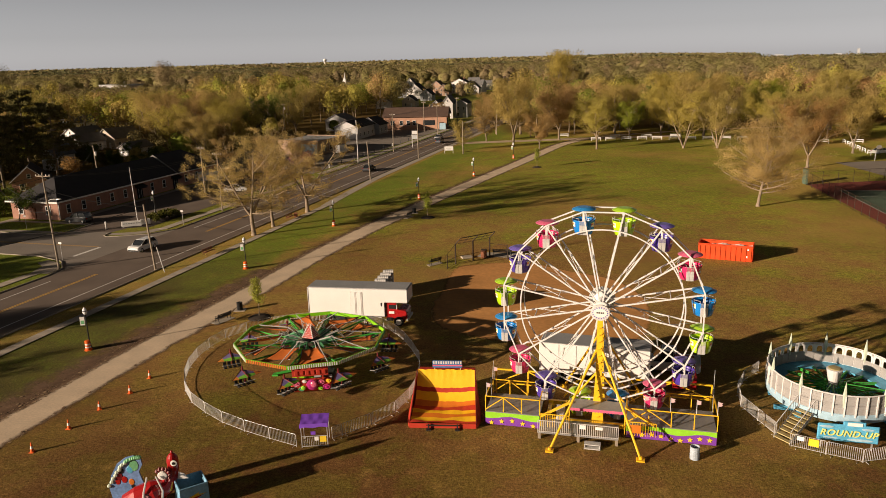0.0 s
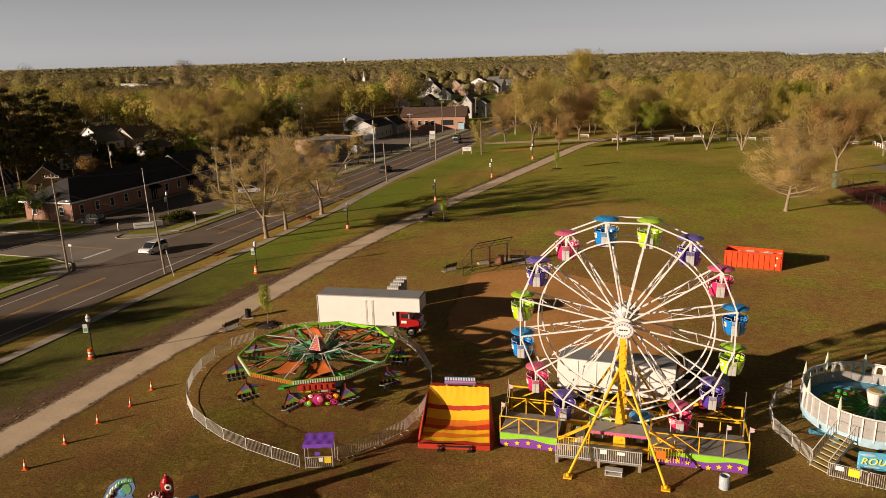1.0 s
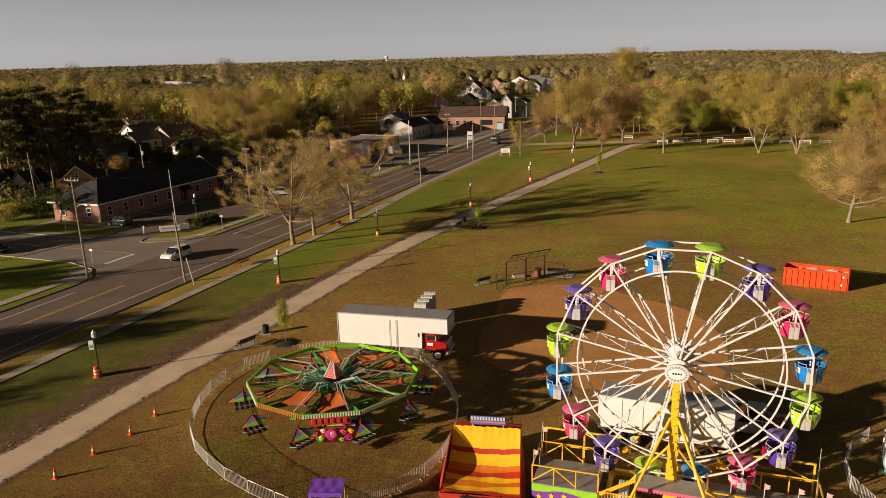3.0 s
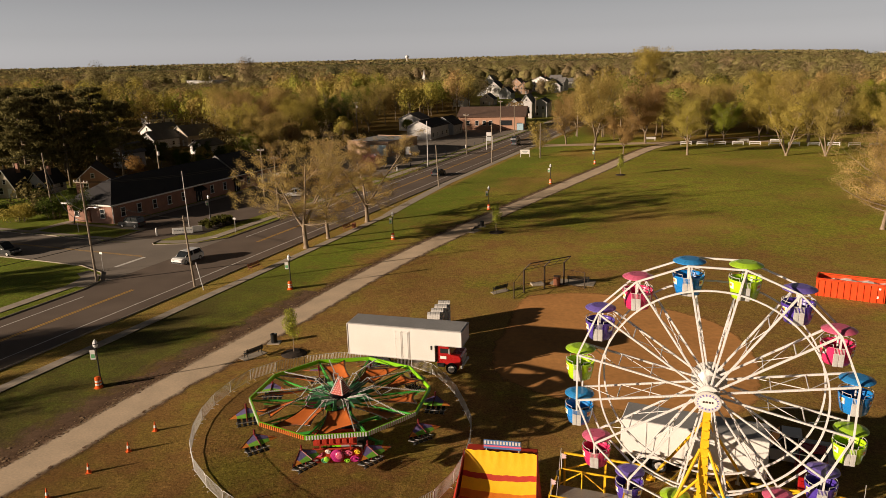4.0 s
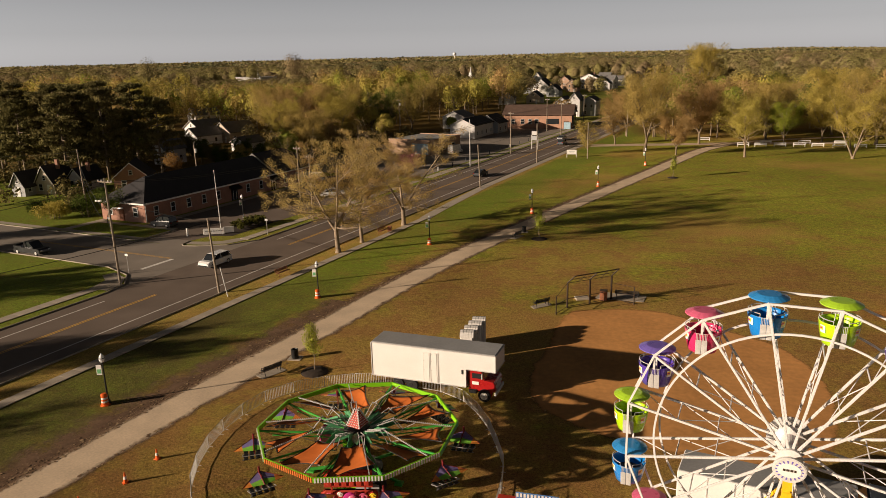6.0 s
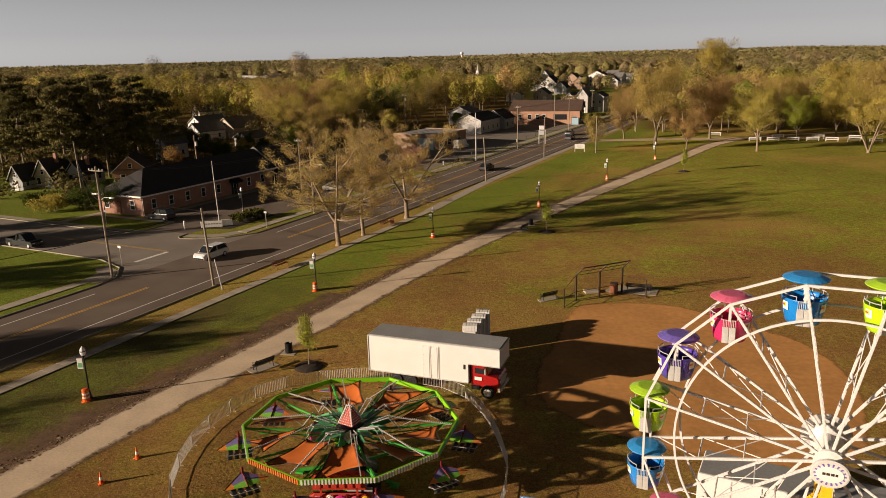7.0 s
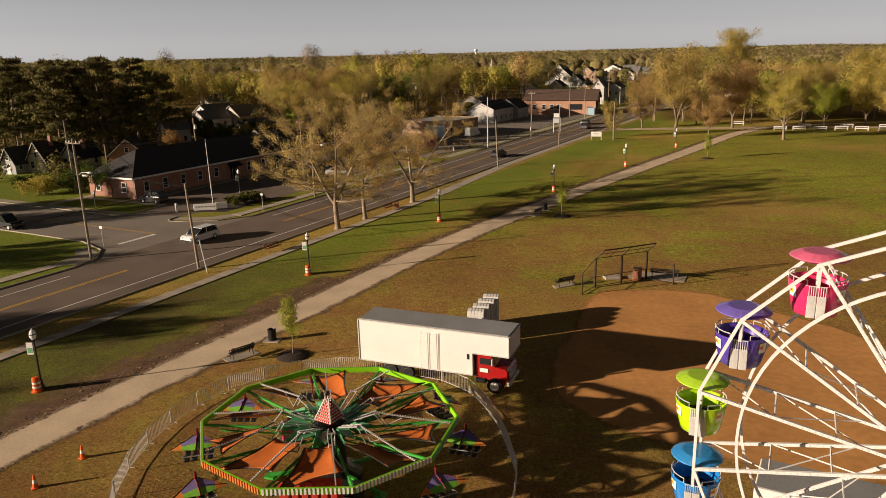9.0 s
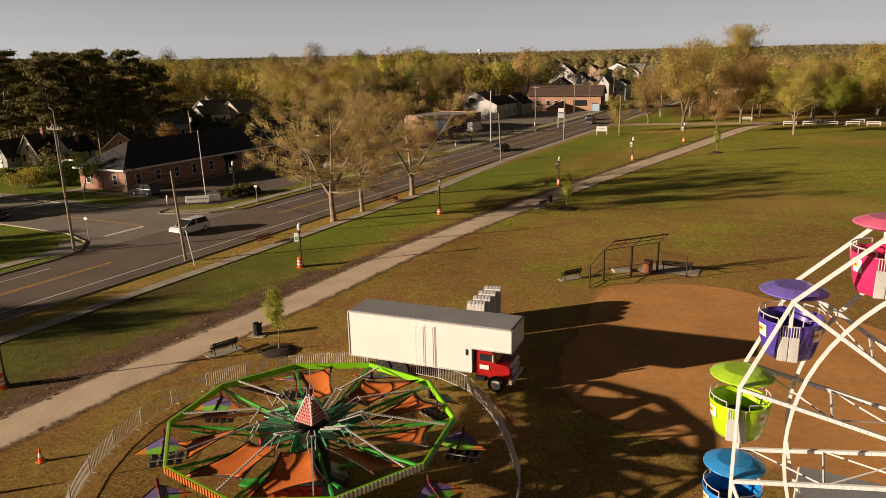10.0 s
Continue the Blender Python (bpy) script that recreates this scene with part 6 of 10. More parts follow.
# ten sweep arms, sails, rim segments, gliders
VERT = [PHASE - 2 * math.pi * k / 10 for k in range(10)]
arm = Shape()
arm.beam((0.6, 0, 2.62), (RIDE_R - 0.1, 0, RIDE_Z - 0.10), 0.09, 0.11)
arm.beam((0.6, 0, 2.30), (RIDE_R - 0.9, 0, RIDE_Z - 0.42), 0.06, 0.06)
for k in range(8):
    u0, u1 = k / 8, (k + 1) / 8
    lo, hi = Vector((0.6, 0, 2.32)).lerp(Vector((RIDE_R - 0.9, 0, RIDE_Z - 0.42)), u0 if k % 2 else u1), Vector((0.6, 0, 2.60)).lerp(Vector((RIDE_R - 0.1, 0, RIDE_Z - 0.12)), u1 if k % 2 else u0)
    arm.tube(tuple(lo), tuple(hi), 0.022, n=4)
ARM = tidy(arm, "sweep_arm", False)
ARM.materials.append(GREEN_STEEL)
truss = Shape()
crank = (2.35, 0, 3.66)
for y in (-0.17, 0.17):
    truss.tube((0.8, y * 0.6, 3.05), (crank[0], y, crank[2]), 0.028, n=5)
    truss.tube((crank[0], y, crank[2]), (2.9, y * 0.8, 2.95), 0.026, n=5)
truss.beam((crank[0], 0, crank[2]), (RIDE_R - 0.35, 0, RIDE_Z + 0.12), 0.055, 0.04)
truss.tube((crank[0], -0.22, crank[2]), (crank[0], 0.22, crank[2]), 0.035, n=5)
truss.tube((1.65, -0.14, 3.33), (1.65, 0.14, 3.33), 0.025, n=5)
truss.tube((2.9, -0.14, 2.95), (2.9, 0.14, 2.95), 0.025, n=5)
truss.tube((3.7, 0, 3.42), (2.9, 0.1, 2.95), 0.02, n=4)
TRUSS = tidy(truss, "truss", False)
TRUSS.materials.append(RACK_STEEL)
bulbs = Shape()
for k in range(46):
    u = k / 45
    if u < 0.36:
        for y in (-0.17, 0.17):
            p = Vector((0.8, y * 0.6, 3.09)).lerp(Vector((crank[0], y, crank[2] + 0.04)), u / 0.36)
            bulbs.box(tuple(p), (0.034, 0.034, 0.034))
    else:
        p = Vector((crank[0], 0, crank[2] + 0.05)).lerp(Vector((RIDE_R - 0.35, 0, RIDE_Z + 0.17)), (u - 0.36) / 0.64)
        bulbs.box(tuple(p), (0.036, 0.046, 0.036))
BULBS = tidy(bulbs, "lamp_string", False)
BULBS.materials.append(PALE_PANEL)
petal = Shape()
petal.add([(0.8, -0.05, 3.06), (1.6, -0.50, 3.34), (2.8, 0.05, 3.14), (1.6, 0.34, 2.96), (0.8, -0.05, 3.02), (1.6, -0.50, 3.30), (2.8, 0.05, 3.10), (1.6, 0.34, 2.92)], [(0, 1, 2, 3), (7, 6, 5, 4), (0, 4, 5, 1), (1, 5, 6, 2), (2, 6, 7, 3), (3, 7, 4, 0)])
PETAL = tidy(petal, "petal", False)
PETAL.materials.append(PETAL_GREEN)


# corner radius, share of the sector and height of each sail kind
SAIL_FORMS = [
    [(2.2, 0.14, 3.42), (5.95, 0.04, 3.16), (5.7, 0.52, 2.82), (2.7, 0.86, 2.90)],
    [(2.7, 0.48, 3.42), (5.5, 0.05, 3.14), (6.0, 0.76, 2.74), (3.1, 0.97, 2.95)],
    [(2.2, 0.10, 3.15), (5.2, 0.05, 3.25), (6.0, 0.93, 2.78), (2.9, 0.92, 3.18)],
]


def sail_mesh(i, tip=1.0):
    """A slack cloth stretched between four points, its edges cut in curves, and the dark hem round it."""
    corners = []
    for r, q, z in SAIL_FORMS[i]:
        z = 3.05 + (z - 3.05) * tip
        a = -q * 2 * math.pi / 10
        corners.append(Vector((r * math.cos(a), r * math.sin(a), z)))
    c = sum(corners, Vector()) / 4
    n = 8
    flat = []
    for u in range(n + 1):
        for v in range(n + 1):
            p, q = u / n, v / n
            w = corners[0] * (1 - p) * (1 - q) + corners[1] * p * (1 - q) + corners[2] * p * q + corners[3] * (1 - p) * q
            pull = 0.20 * (math.sin(p * math.pi) * (2 * q - 1) ** 2 + math.sin(q * math.pi) * (2 * p - 1) ** 2)
            w = w.lerp(c, min(0.45, pull))
            w.z -= 0.16 * math.sin(p * math.pi) * math.sin(q * math.pi)
            flat.append(tuple(w))
    k = n + 1
    low = [(x, y, z - 0.012) for x, y, z in flat]
    fs = [(u * k + v, u * k + v + 1, (u + 1) * k + v + 1, (u + 1) * k + v) for u in range(n) for v in range(n)]
    N = len(flat)
    fs += [tuple(j + N for j in reversed(f)) for f in fs]
    rim_i = [v for v in range(k)] + [u * k + n for u in range(1, n + 1)] + [n * k + v for v in range(n - 1, -1, -1)] + [u * k for u in range(n - 1, 0, -1)]
    for a, b in zip(rim_i, rim_i[1:] + rim_i[:1]):
        fs.append((a, b, b + N, a + N))
    hem = Shape().path([flat[j] for j in rim_i + rim_i[:1]], [0.03] * (len(rim_i) + 1), 4)
    return tidy(Shape().add(flat + low, fs), "sail", True), tidy(hem, "hem", False)


SAILS = [sail_mesh(i, tip) for tip in (1.35, -1.0) for i in range(3)]
for me, hm in SAILS:
    me.materials.append(ORANGE_CLOTH)
    hm.materials.append(BLACK_PAINT)


def glider_meshes():
    """One kite-shaped wing over a rack of four prone seats; x points away from the ride's centre."""
    wings = []
    apex, mid = Vector((-0.45, 0, 2.20)), Vector((1.0, 0, 1.90))

    def plate(s, *pts):
        n = len(pts)
        low = [(x - 0.02, y, z - 0.03) for x, y, z in pts]
        s.add([tuple(p) for p in pts] + low, [tuple(range(n)), tuple(range(2 * n - 1, n - 1, -1))] + [(j, (j + 1) % n, (j + 1) % n + n, j + n) for j in range(n)])

    for sy in (-1, 1):
        tip = Vector((0.66, sy * 1.45, 1.88))
        lead, trail, spine = apex.lerp(tip, 0.60), tip.lerp(mid, 0.46), apex.lerp(mid, 0.58)
        inner = (lead + trail) / 2
        for pts in ((lead, tip, trail, inner), (inner, trail, mid, spine), (apex, lead, inner, spine)):
            wings.append(Shape())
            plate(wings[-1], *pts)
    keel = Shape().tube(apex, mid, 0.05, n=5).tube(apex, (0.66, -1.45, 1.88), 0.025, n=4).tube(apex, (0.66, 1.45, 1.88), 0.025, n=4).tube((-0.25, 0, 2.15), (-0.3, 0, 2.6), 0.08, n=6).tube((0.3, 0, 2.25), (0.1, 0, 1.15), 0.045, n=6)
    seat_s = Shape().box((0.05, 0, 0.98), (0.95, 0.30, 0.14), None, 0.04).box((-0.42, 0, 1.12), (0.08, 0.30, 0.34), None, 0.03)
    for y in (-0.13, 0.13):
        seat_s.tube((-0.42, y, 1.0), (-0.42, y, 1.36), 0.025, n=4).tube((0.3, y, 1.0), (0.3, y, 1.25), 0.02, n=4)
    frame_g = Shape().beam((0.4, -0.9, 0.92), (0.4, 0.9, 0.92), 0.05, 0.05).beam((-0.4, -0.9, 0.92), (-0.4, 0.9, 0.92), 0.05, 0.05).beam((0.5, -0.9, 1.25), (0.5, 0.9, 1.25), 0.04, 0.04)
    for y in (-0.9, -0.44, 0.0, 0.44, 0.9):
        frame_g.beam((-0.4, y, 0.92), (0.5, y, 1.25), 0.035, 0.035)
    return [tidy(x, n, False) for x, n in [(keel, "glider"), (seat_s, "seat"), (frame_g, "seat_frame")] + [(w_, "wing_band") for w_ in wings]]


GL = glider_meshes()
for me, mt in zip(GL, (MAROON, BLACK_PAINT, RACK_STEEL) + (WING_ORANGE, WING_GREEN, WING_VIOLET) * 2):
    me.materials.append(mt)
rim_len = 2 * RIDE_R * math.sin(math.pi / 10)
RIM = tidy(Shape().beam((-rim_len / 2, 0, 0), (rim_len / 2, 0, 0), 0.08, 0.30, (0, 0, 1)), "rim_beam", False)
RIM.materials.append(LIME)
LIGHTBOARD = {}
for tone, mt in (("white", BAND), ("orange", ORANGE_CLOTH), ("green", MINT)):
    b = Shape()
    for k in range(22):
        x = -rim_len / 2 + 0.1 + k * (rim_len - 0.2) / 21
        b.box((x, 0.07, 0.0), (0.085, 0.05, 0.28))
    LIGHTBOARD[tone] = tidy(b, "lamp_board", False)
    LIGHTBOARD[tone].materials.append(mt)


def glider_turn(a, k):
    """The gliders hang slewed: those at the front look the same way, the others outwards."""
    side = math.degrees(math.atan2(math.sin(a), math.cos(a)))
    if -130 < side < -20:
        return radians(-40 + (8, -6, 3)[k % 3])
    if -20 <= side < 20:
        return radians(-92)
    if abs(side) > 130:
        return radians(-72 + (10, -5)[k % 2])
    return a + radians((-14, 10, 6, -6, 12)[k % 5])


for k in range(10):
    a = VERT[k]
    rz = Matrix.Rotation(a, 4, "Z")
    part("sweep_arm", ARM, None, ride, "lime steel arm", at=rz)
    t = part("truss", TRUSS, None, ride, "cranked grey truss studded with lamps", at=rz @ Matrix.Rotation(-0.12, 4, "Z"))
    tagged(part("lamp_string", BULBS, None, t), kind="stuff")
    part("petal", PETAL, None, ride, "dark green petal", at=rz @ Matrix.Rotation(-0.25, 4, "Z") @ Matrix.Translation((0, 0, 3.05)) @ Matrix.Rotation(0.45, 4, "X") @ Matrix.Diagonal((0.85, 0.85, 0.85, 1)) @ Matrix.Translation((0, 0, -3.05)))
    part("petal", PETAL, None, ride, "dark green petal", at=rz @ Matrix.Rotation(0.10, 4, "Z") @ Matrix.Translation((0.35, 0, 3.0)) @ Matrix.Rotation(-0.95, 4, "X") @ Matrix.Diagonal((0.8, 0.8, 0.8, 1)) @ Matrix.Translation((0, 0, -3.0)))
    lean = 0 if math.cos(a - 0.3 - math.pi - radians(SUN_DIR)) > 0 else 3
    cloth, hem = SAILS[(k * 2 + k // 3) % 3 + lean]
    sail = part("sail", cloth, None, ride, "slack orange sail with a black hem", at=rz)
    part("hem", hem, None, sail)
    mid = (a + VERT[(k + 1) % 10]) / 2 if k < 9 else a - math.pi / 10
    c = at_angle(mid, RIDE_R * math.cos(math.pi / 10), RIDE_Z)
    rm = Matrix.Translation(c) @ Matrix.Rotation(mid - math.pi / 2, 4, "Z")
    beam_ob = part("rim_beam", RIM, None, ride, "lime rim beam", at=rm)
    tone = ("green", "green", "green", "green", "white", "white", "orange", "white", "green", "green")[k]
    tagged(part("lamp_board", LIGHTBOARD[tone], None, beam_ob, tone + " lamp caps"), kind="stuff")
    g_at = Matrix.Translation(at_angle(a, RIDE_R + 0.35, 0)) @ Matrix.Translation((0, 0, 0.12)) @ Matrix.Rotation(glider_turn(a, k), 4, "Z") @ Matrix.Translation((0, 0, 0.35)) @ Matrix.Scale(0.86, 4)
    gl = part("glider", GL[0], None, ride, "kite-shaped glider seat", at=g_at)
    for nm, me in zip(("seat", "seat_frame") + ("wing_band",) * 6, GL[1:]):
        for y in (-0.66, -0.22, 0.22, 0.66) if nm == "seat" else (0,):
            part(nm, me, None, gl, at=Matrix.Translation((0, y, 0)))
    legp = Shape().beam(at_angle(a, 0.9, 0.35), at_angle(a, 3.2, 0.15), 0.14, 0.16)
    if k % 2 == 0:
        legp.box(tuple(at_angle(a, 3.2, 0.06)), (0.5, 0.5, 0.12))
        part("outrigger", legp, GREEN_STEEL, ride, "green outrigger")
# decorated front with lettering too ornate to read
front_a = radians(-78)
front = part("front_panel", Shape().box((0, 0, 0.68), (3.4, 0.5, 1.1), Matrix.Translation(at_angle(front_a, 4.2, 0)) @ Matrix.Rotation(front_a + math.pi / 2, 4, "Z"), 0.2), RED_CLOTH, ride, "red and magenta decorated front")
fm = Matrix.Translation(at_angle(front_a, 4.5, 0)) @ Matrix.Rotation(front_a + math.pi / 2, 4, "Z")
part("front_boss", Shape().lathe([(0.46, 0.0), (0.42, 0.08), (0.26, 0.14), (0.05, 0.17)], 18, m=fm @ Matrix.Translation((0.1, 0, 0.78)) @ Matrix.Rotation(math.pi / 2, 4, "X")), MAGENTA, front, "magenta boss")
part("front_swirl", Shape().lathe([(0.28, 0.14), (0.2, 0.2), (0.03, 0.22)], 14, m=fm @ Matrix.Translation((0.25, 0, 0.85)) @ Matrix.Rotation(math.pi / 2, 4, "X")), CANOPY_PINK, front)
part("front_swirl", Shape().lathe([(0.2, 0.1), (0.14, 0.18), (0.03, 0.2)], 14, m=fm @ Matrix.Translation((-0.6, 0, 0.6)) @ Matrix.Rotation(math.pi / 2, 4, "X")), SKIRT_GREEN, front)
for x, z, r_, mt in ((-1.15, 0.95, 0.26, CANOPY_PINK), (-0.75, 0.45, 0.22, PETAL_GREEN), (0.85, 0.95, 0.24, CANOPY_PINK), (1.25, 0.5, 0.26, MAGENTA), (0.75, 0.4, 0.18, SKIRT_GREEN), (-1.4, 0.5, 0.2, MAROON), (1.45, 1.0, 0.18, STAR_YELLOW), (-0.5, 1.1, 0.16, BAND), (0.45, 1.15, 0.15, MAROON)):
    part("front_swirl", Shape().lathe([(r_, 0.0), (r_ * 0.85, 0.08), (r_ * 0.45, 0.05), (r_ * 0.3, 0.12), (0.02, 0.13)], 10, m=fm @ Matrix.Translation((x, 0.04, z)) @ Matrix.Rotation(math.pi / 2, 4, "X") @ Matrix.Diagonal((1.25, 0.9, 1, 1))), mt, front)
bars = Shape()
for row, n in ((2.35, 5), (1.85, 6)):
    for k in range(n):
        bars.box((-1.1 + k * 2.2 / (n - 1), 0, row), (0.30, 0.08, 0.36), fm, 0.03)
tagged(part("letter_bar", bars, RED_CLOTH, front, "row of ornate unreadable letters"), kind="stuff")
part("sign_frame", Shape().box((0, 0.1, 2.1), (2.9, 0.06, 1.15), fm).box((-1.0, 0.1, 1.2), (0.1, 0.06, 1.0), fm).box((1.0, 0.1, 1.2), (0.1, 0.06, 1.0), fm), RED_CLOTH, front)
side_p = part("side_panel", Shape().box((-2.55, 0.75, 2.05), (0.06, 2.0, 1.3), Matrix.Rotation(0.0, 4, "Z")), MAGENTA, ride, "magenta striped panel")
for k in range(7):
    part("stripe", Shape().box((-2.6, -0.15 + k * 0.3, 2.05), (0.04, 0.10, 1.3)), CANOPY_PINK, side_p)


# ---- crowd barriers ----
def barrier_meshes(length=2.35):
    frame_b = Shape()
    h = length / 2
    frame_b.path([(-h, 0, 0.12), (-h, 0, 1.0), (-h + 0.08, 0, 1.08), (h - 0.08, 0, 1.08), (h, 0, 1.0), (h, 0, 0.12)], 0.022, 6)
    frame_b.tube((-h, 0, 0.2), (h, 0, 0.2), 0.018, n=5)
    foot = Shape().path([(0, -0.12, 0.0), (0, -0.09, 0.04), (0, 0.09, 0.04), (0, 0.12, 0.0)], 0.016, 5)
    bar = Shape().tube((0, 0, 0.2), (0, 0, 1.08), 0.014, n=4, caps=False)
    return tidy(frame_b, "crowd_barrier", False), tidy(foot, "foot", False), tidy(bar, "bar", False)


B_FRAME, B_FOOT, B_BAR = barrier_meshes()
for me in (B_FRAME, B_FOOT, B_BAR):
    me.materials.append(GREY_STEEL)


def barrier(x0, y0, x1, y1, group, label="galvanised steel crowd barrier standing on the grass"):
    d = Vector((x1 - x0, y1 - y0))
    m = Matrix.Translation(((x0 + x1) / 2, (y0 + y1) / 2, 0)) @ Matrix.Rotation(math.atan2(d.y, d.x), 4, "Z") @ Matrix.Diagonal((d.length / 2.4, 1, 1, 1))
    ob = new("crowd_barrier", B_FRAME)
    ob.matrix_basis = m
    tagged(ob, label, "barrier", group)
    for x in (-0.85, 0.85):
        part("foot", B_FOOT, None, ob, at=Matrix.Translation((x, 0, 0)))
    for k in range(17):
        part("bar", B_BAR, None, ob, at=Matrix.Translation((-1.04 + k * 0.13, 0, 0)))
    return ob


LOOP = spline([(-12.9, 41.9), (-15.1, 42.9), (-19.25, 45.1), (-23.1, 48.4), (-24.8, 51.0), (-25.9, 54.0), (-26.4, 57.2), (-26.1, 60.5), (-24.9, 63.5), (-21.8, 65.9), (-17.7, 67.4), (-15.3, 67.2), (-13.0, 66.85), (-11.4, 66.3), (-9.8, 64.95), (-8.75, 63.45), (-7.64, 61.5), (-6.67, 59.2), (-5.7, 56.3), (-5.5, 51.3), (-6.7, 47.0), (-8.85, 44.5), (-10.6, 43.1)], 0.1)
walked, last = 0.0, Vector(LOOP[0])
for a, b in zip(LOOP, LOOP[1:]):
    walked += (Vector(b) - Vector(a)).length
    if walked >= 2.42:
        barrier(last.x, last.y, b[0], b[1], "glider ride fence")
        walked, last = 0.0, Vector(b)
barrier(last.x, last.y, -10.65, 43.05, "glider ride fence")

# ticket booth at the fence's gap
booth_t = thing("ticket_booth", pose(-11.75, 42.75, 0, 0, 0, 8) @ Matrix.Diagonal((0.82, 0.85, 0.86, 1)), "small gate booth with a purple cloth canopy and barred front", "booth")
for x in (-1.1, 1.1):
    for y in (-0.75, 0.75):
        part("post", Shape().beam((x, y, 0), (x, y, 1.9 + (0.2 if y > 0 else 0)), 0.05, 0.05, (0, 1, 0)), GREY_STEEL, booth_t)
can_s = Shape()
grid = [[(-1.2 + 2.4 * i / 12, -0.9 + 1.8 * j / 6, 1.93 + 0.24 * j / 6 + 0.05 * math.sin(i * 1.5) * math.sin(j * 1.1)) for i in range(13)] for j in range(7)]
flat = [p for r in grid for p in r]
can_s.add(flat, [(j * 13 + i, j * 13 + i + 1, (j + 1) * 13 + i + 1, (j + 1) * 13 + i) for j in range(6) for i in range(12)])
for i in range(12):
    x0, x1 = -1.2 + 0.2 * i, -1.0 + 0.2 * i
    can_s.add([(x0, -0.9, 2.17), (x1, -0.9, 2.17), (x1, -0.93, 1.86 + 0.04 * math.sin(i)), (x0, -0.93, 1.86 + 0.04 * math.sin(i - 1))], [(0, 1, 2, 3)])
part("canopy", can_s, PURPLE_CLOTH, booth_t, "wrinkled purple cloth canopy", smooth=True)
front_b = part("front_grille", Shape().beam((-1.1, -0.75, 1.0), (1.1, -0.75, 1.0), 0.04, 0.04).beam((-1.1, -0.75, 0.12), (1.1, -0.75, 0.12), 0.04, 0.04), GREY_STEEL, booth_t)
for k in range(15):
    part("bar", Shape().tube((-1.05 + k * 0.15, -0.75, 0.12), (-1.05 + k * 0.15, -0.75, 1.0), 0.012, n=4, caps=False), GREY_STEEL, front_b)
part("notice", Shape().box((0.72, -0.79, 0.72), (0.55, 0.02, 0.5)), STAR_YELLOW, booth_t, "yellow notice with unreadable print")
part("notice", Shape().box((0.18, -0.79, 0.78), (0.34, 0.02, 0.34)), BAND, booth_t, "white notice")
part("notice", Shape().box((-0.1, -0.70, 1.25), (0.4, 0.02, 0.28)), PURPLE_CLOTH, booth_t, "purple notice")

# ---- game stall under striped tarpaulin ----
stall = thing("game_stall", pose(-2.9, 45.1, 0, 0, 0, -1), "game stall trailer closed up with a yellow and red striped tarpaulin", "stall")
BANDS = [(0.0, 0.05, RED_CLOTH, "red"), (0.05, 0.13, YELLOW_CLOTH, "yellow"), (0.13, 0.21, ORANGE_TARP, "orange"), (0.21, 0.29, YELLOW_CLOTH, "yellow"), (0.29, 0.39, RED_CLOTH, "rust-red"), (0.39, 0.49, ORANGE_TARP, "orange"), (0.49, 0.64, YELLOW_CLOTH, "yellow"), (0.64, 0.71, RED_CLOTH, "dark red"), (0.71, 1.0, YELLOW_CLOTH, "yellow")]


def tarp_point(u, v):
    w = 2.42 - 0.22 * v
    fold = 0.022 * math.sin(u * 58 + 3 * math.sin(v * 5)) * v + 0.05 * math.sin(u * 21 + 2 * v) * (0.25 + 0.3 * v)
    if v < 0.5:
        fold += 0.08 * math.sin(v * 26 + 2.2 * math.sin(u * 5)) * (1 - v)
    z = 0.35 + 0.9 * v + 1.6 * (max(0.0, v - 0.4) / 0.6) ** 1.3 - 0.18 * math.sin(u * math.pi) * math.sin(v * math.pi)
    return (-w + 2 * w * u, 3.9 * (1 - (1 - v) ** 1.7) + fold * 0.4, z + fold * 0.6)


for v0, v1, mt, word in BANDS:
    s = Shape()
    n, m = 60, max(3, int((v1 - v0) * 44))
    pts = [tarp_point(i / n, v0 + (v1 - v0) * j / m) for j in range(m + 1) for i in range(n + 1)]
    s.add(pts, [(j * (n + 1) + i, j * (n + 1) + i + 1, (j + 1) * (n + 1) + i + 1, (j + 1) * (n + 1) + i) for j in range(m) for i in range(n)])
    part("tarp_band", s, mt, stall, word + " tarpaulin band", smooth=True)
for sx in (-1, 1):
    part("edge_pole", Shape().tube((sx * 2.46, -0.05, 0.25), (sx * 2.24, 3.92, 2.85), 0.04, n=6), MAROON, stall, "dark red edge pole")
    side = Shape()
    side.add([(sx * 2.5, -0.1, 0.02), (sx * 2.75, 0.9, 0.02), (sx * 2.7, 2.4, 0.02), (sx * 2.32, 4.0, 0.02), (sx * 2.24, 3.92, 2.75), (sx * 2.46, 0.0, 0.3)], [(0, 1, 5), (1, 2, 4, 5), (2, 3, 4)])
    part("side_drape", side, RED_CLOTH, stall, "dark red side drape")
part("rear_wall", Shape().box((0, 4.6, 1.35), (4.4, 1.2, 2.3), None, 0.04), RED_CLOTH, stall, "dark red trailer body")
part("front_drape", Shape().box((0, -0.12, 0.2), (4.9, 0.06, 0.36)), RED_CLOTH, stall, "dark red front drape")
for x in (-1.0, 1.1):
    part("jack", Shape().box((x, -0.32, 0.22), (0.10, 0.10, 0.42)).box((x, -0.35, 0.03), (0.35, 0.35, 0.06)).beam((x - 0.2, -0.25, 0.3), (x + 0.2, -0.25, 0.3), 0.06, 0.06), DARK_STEEL, stall, "dark steel jack")
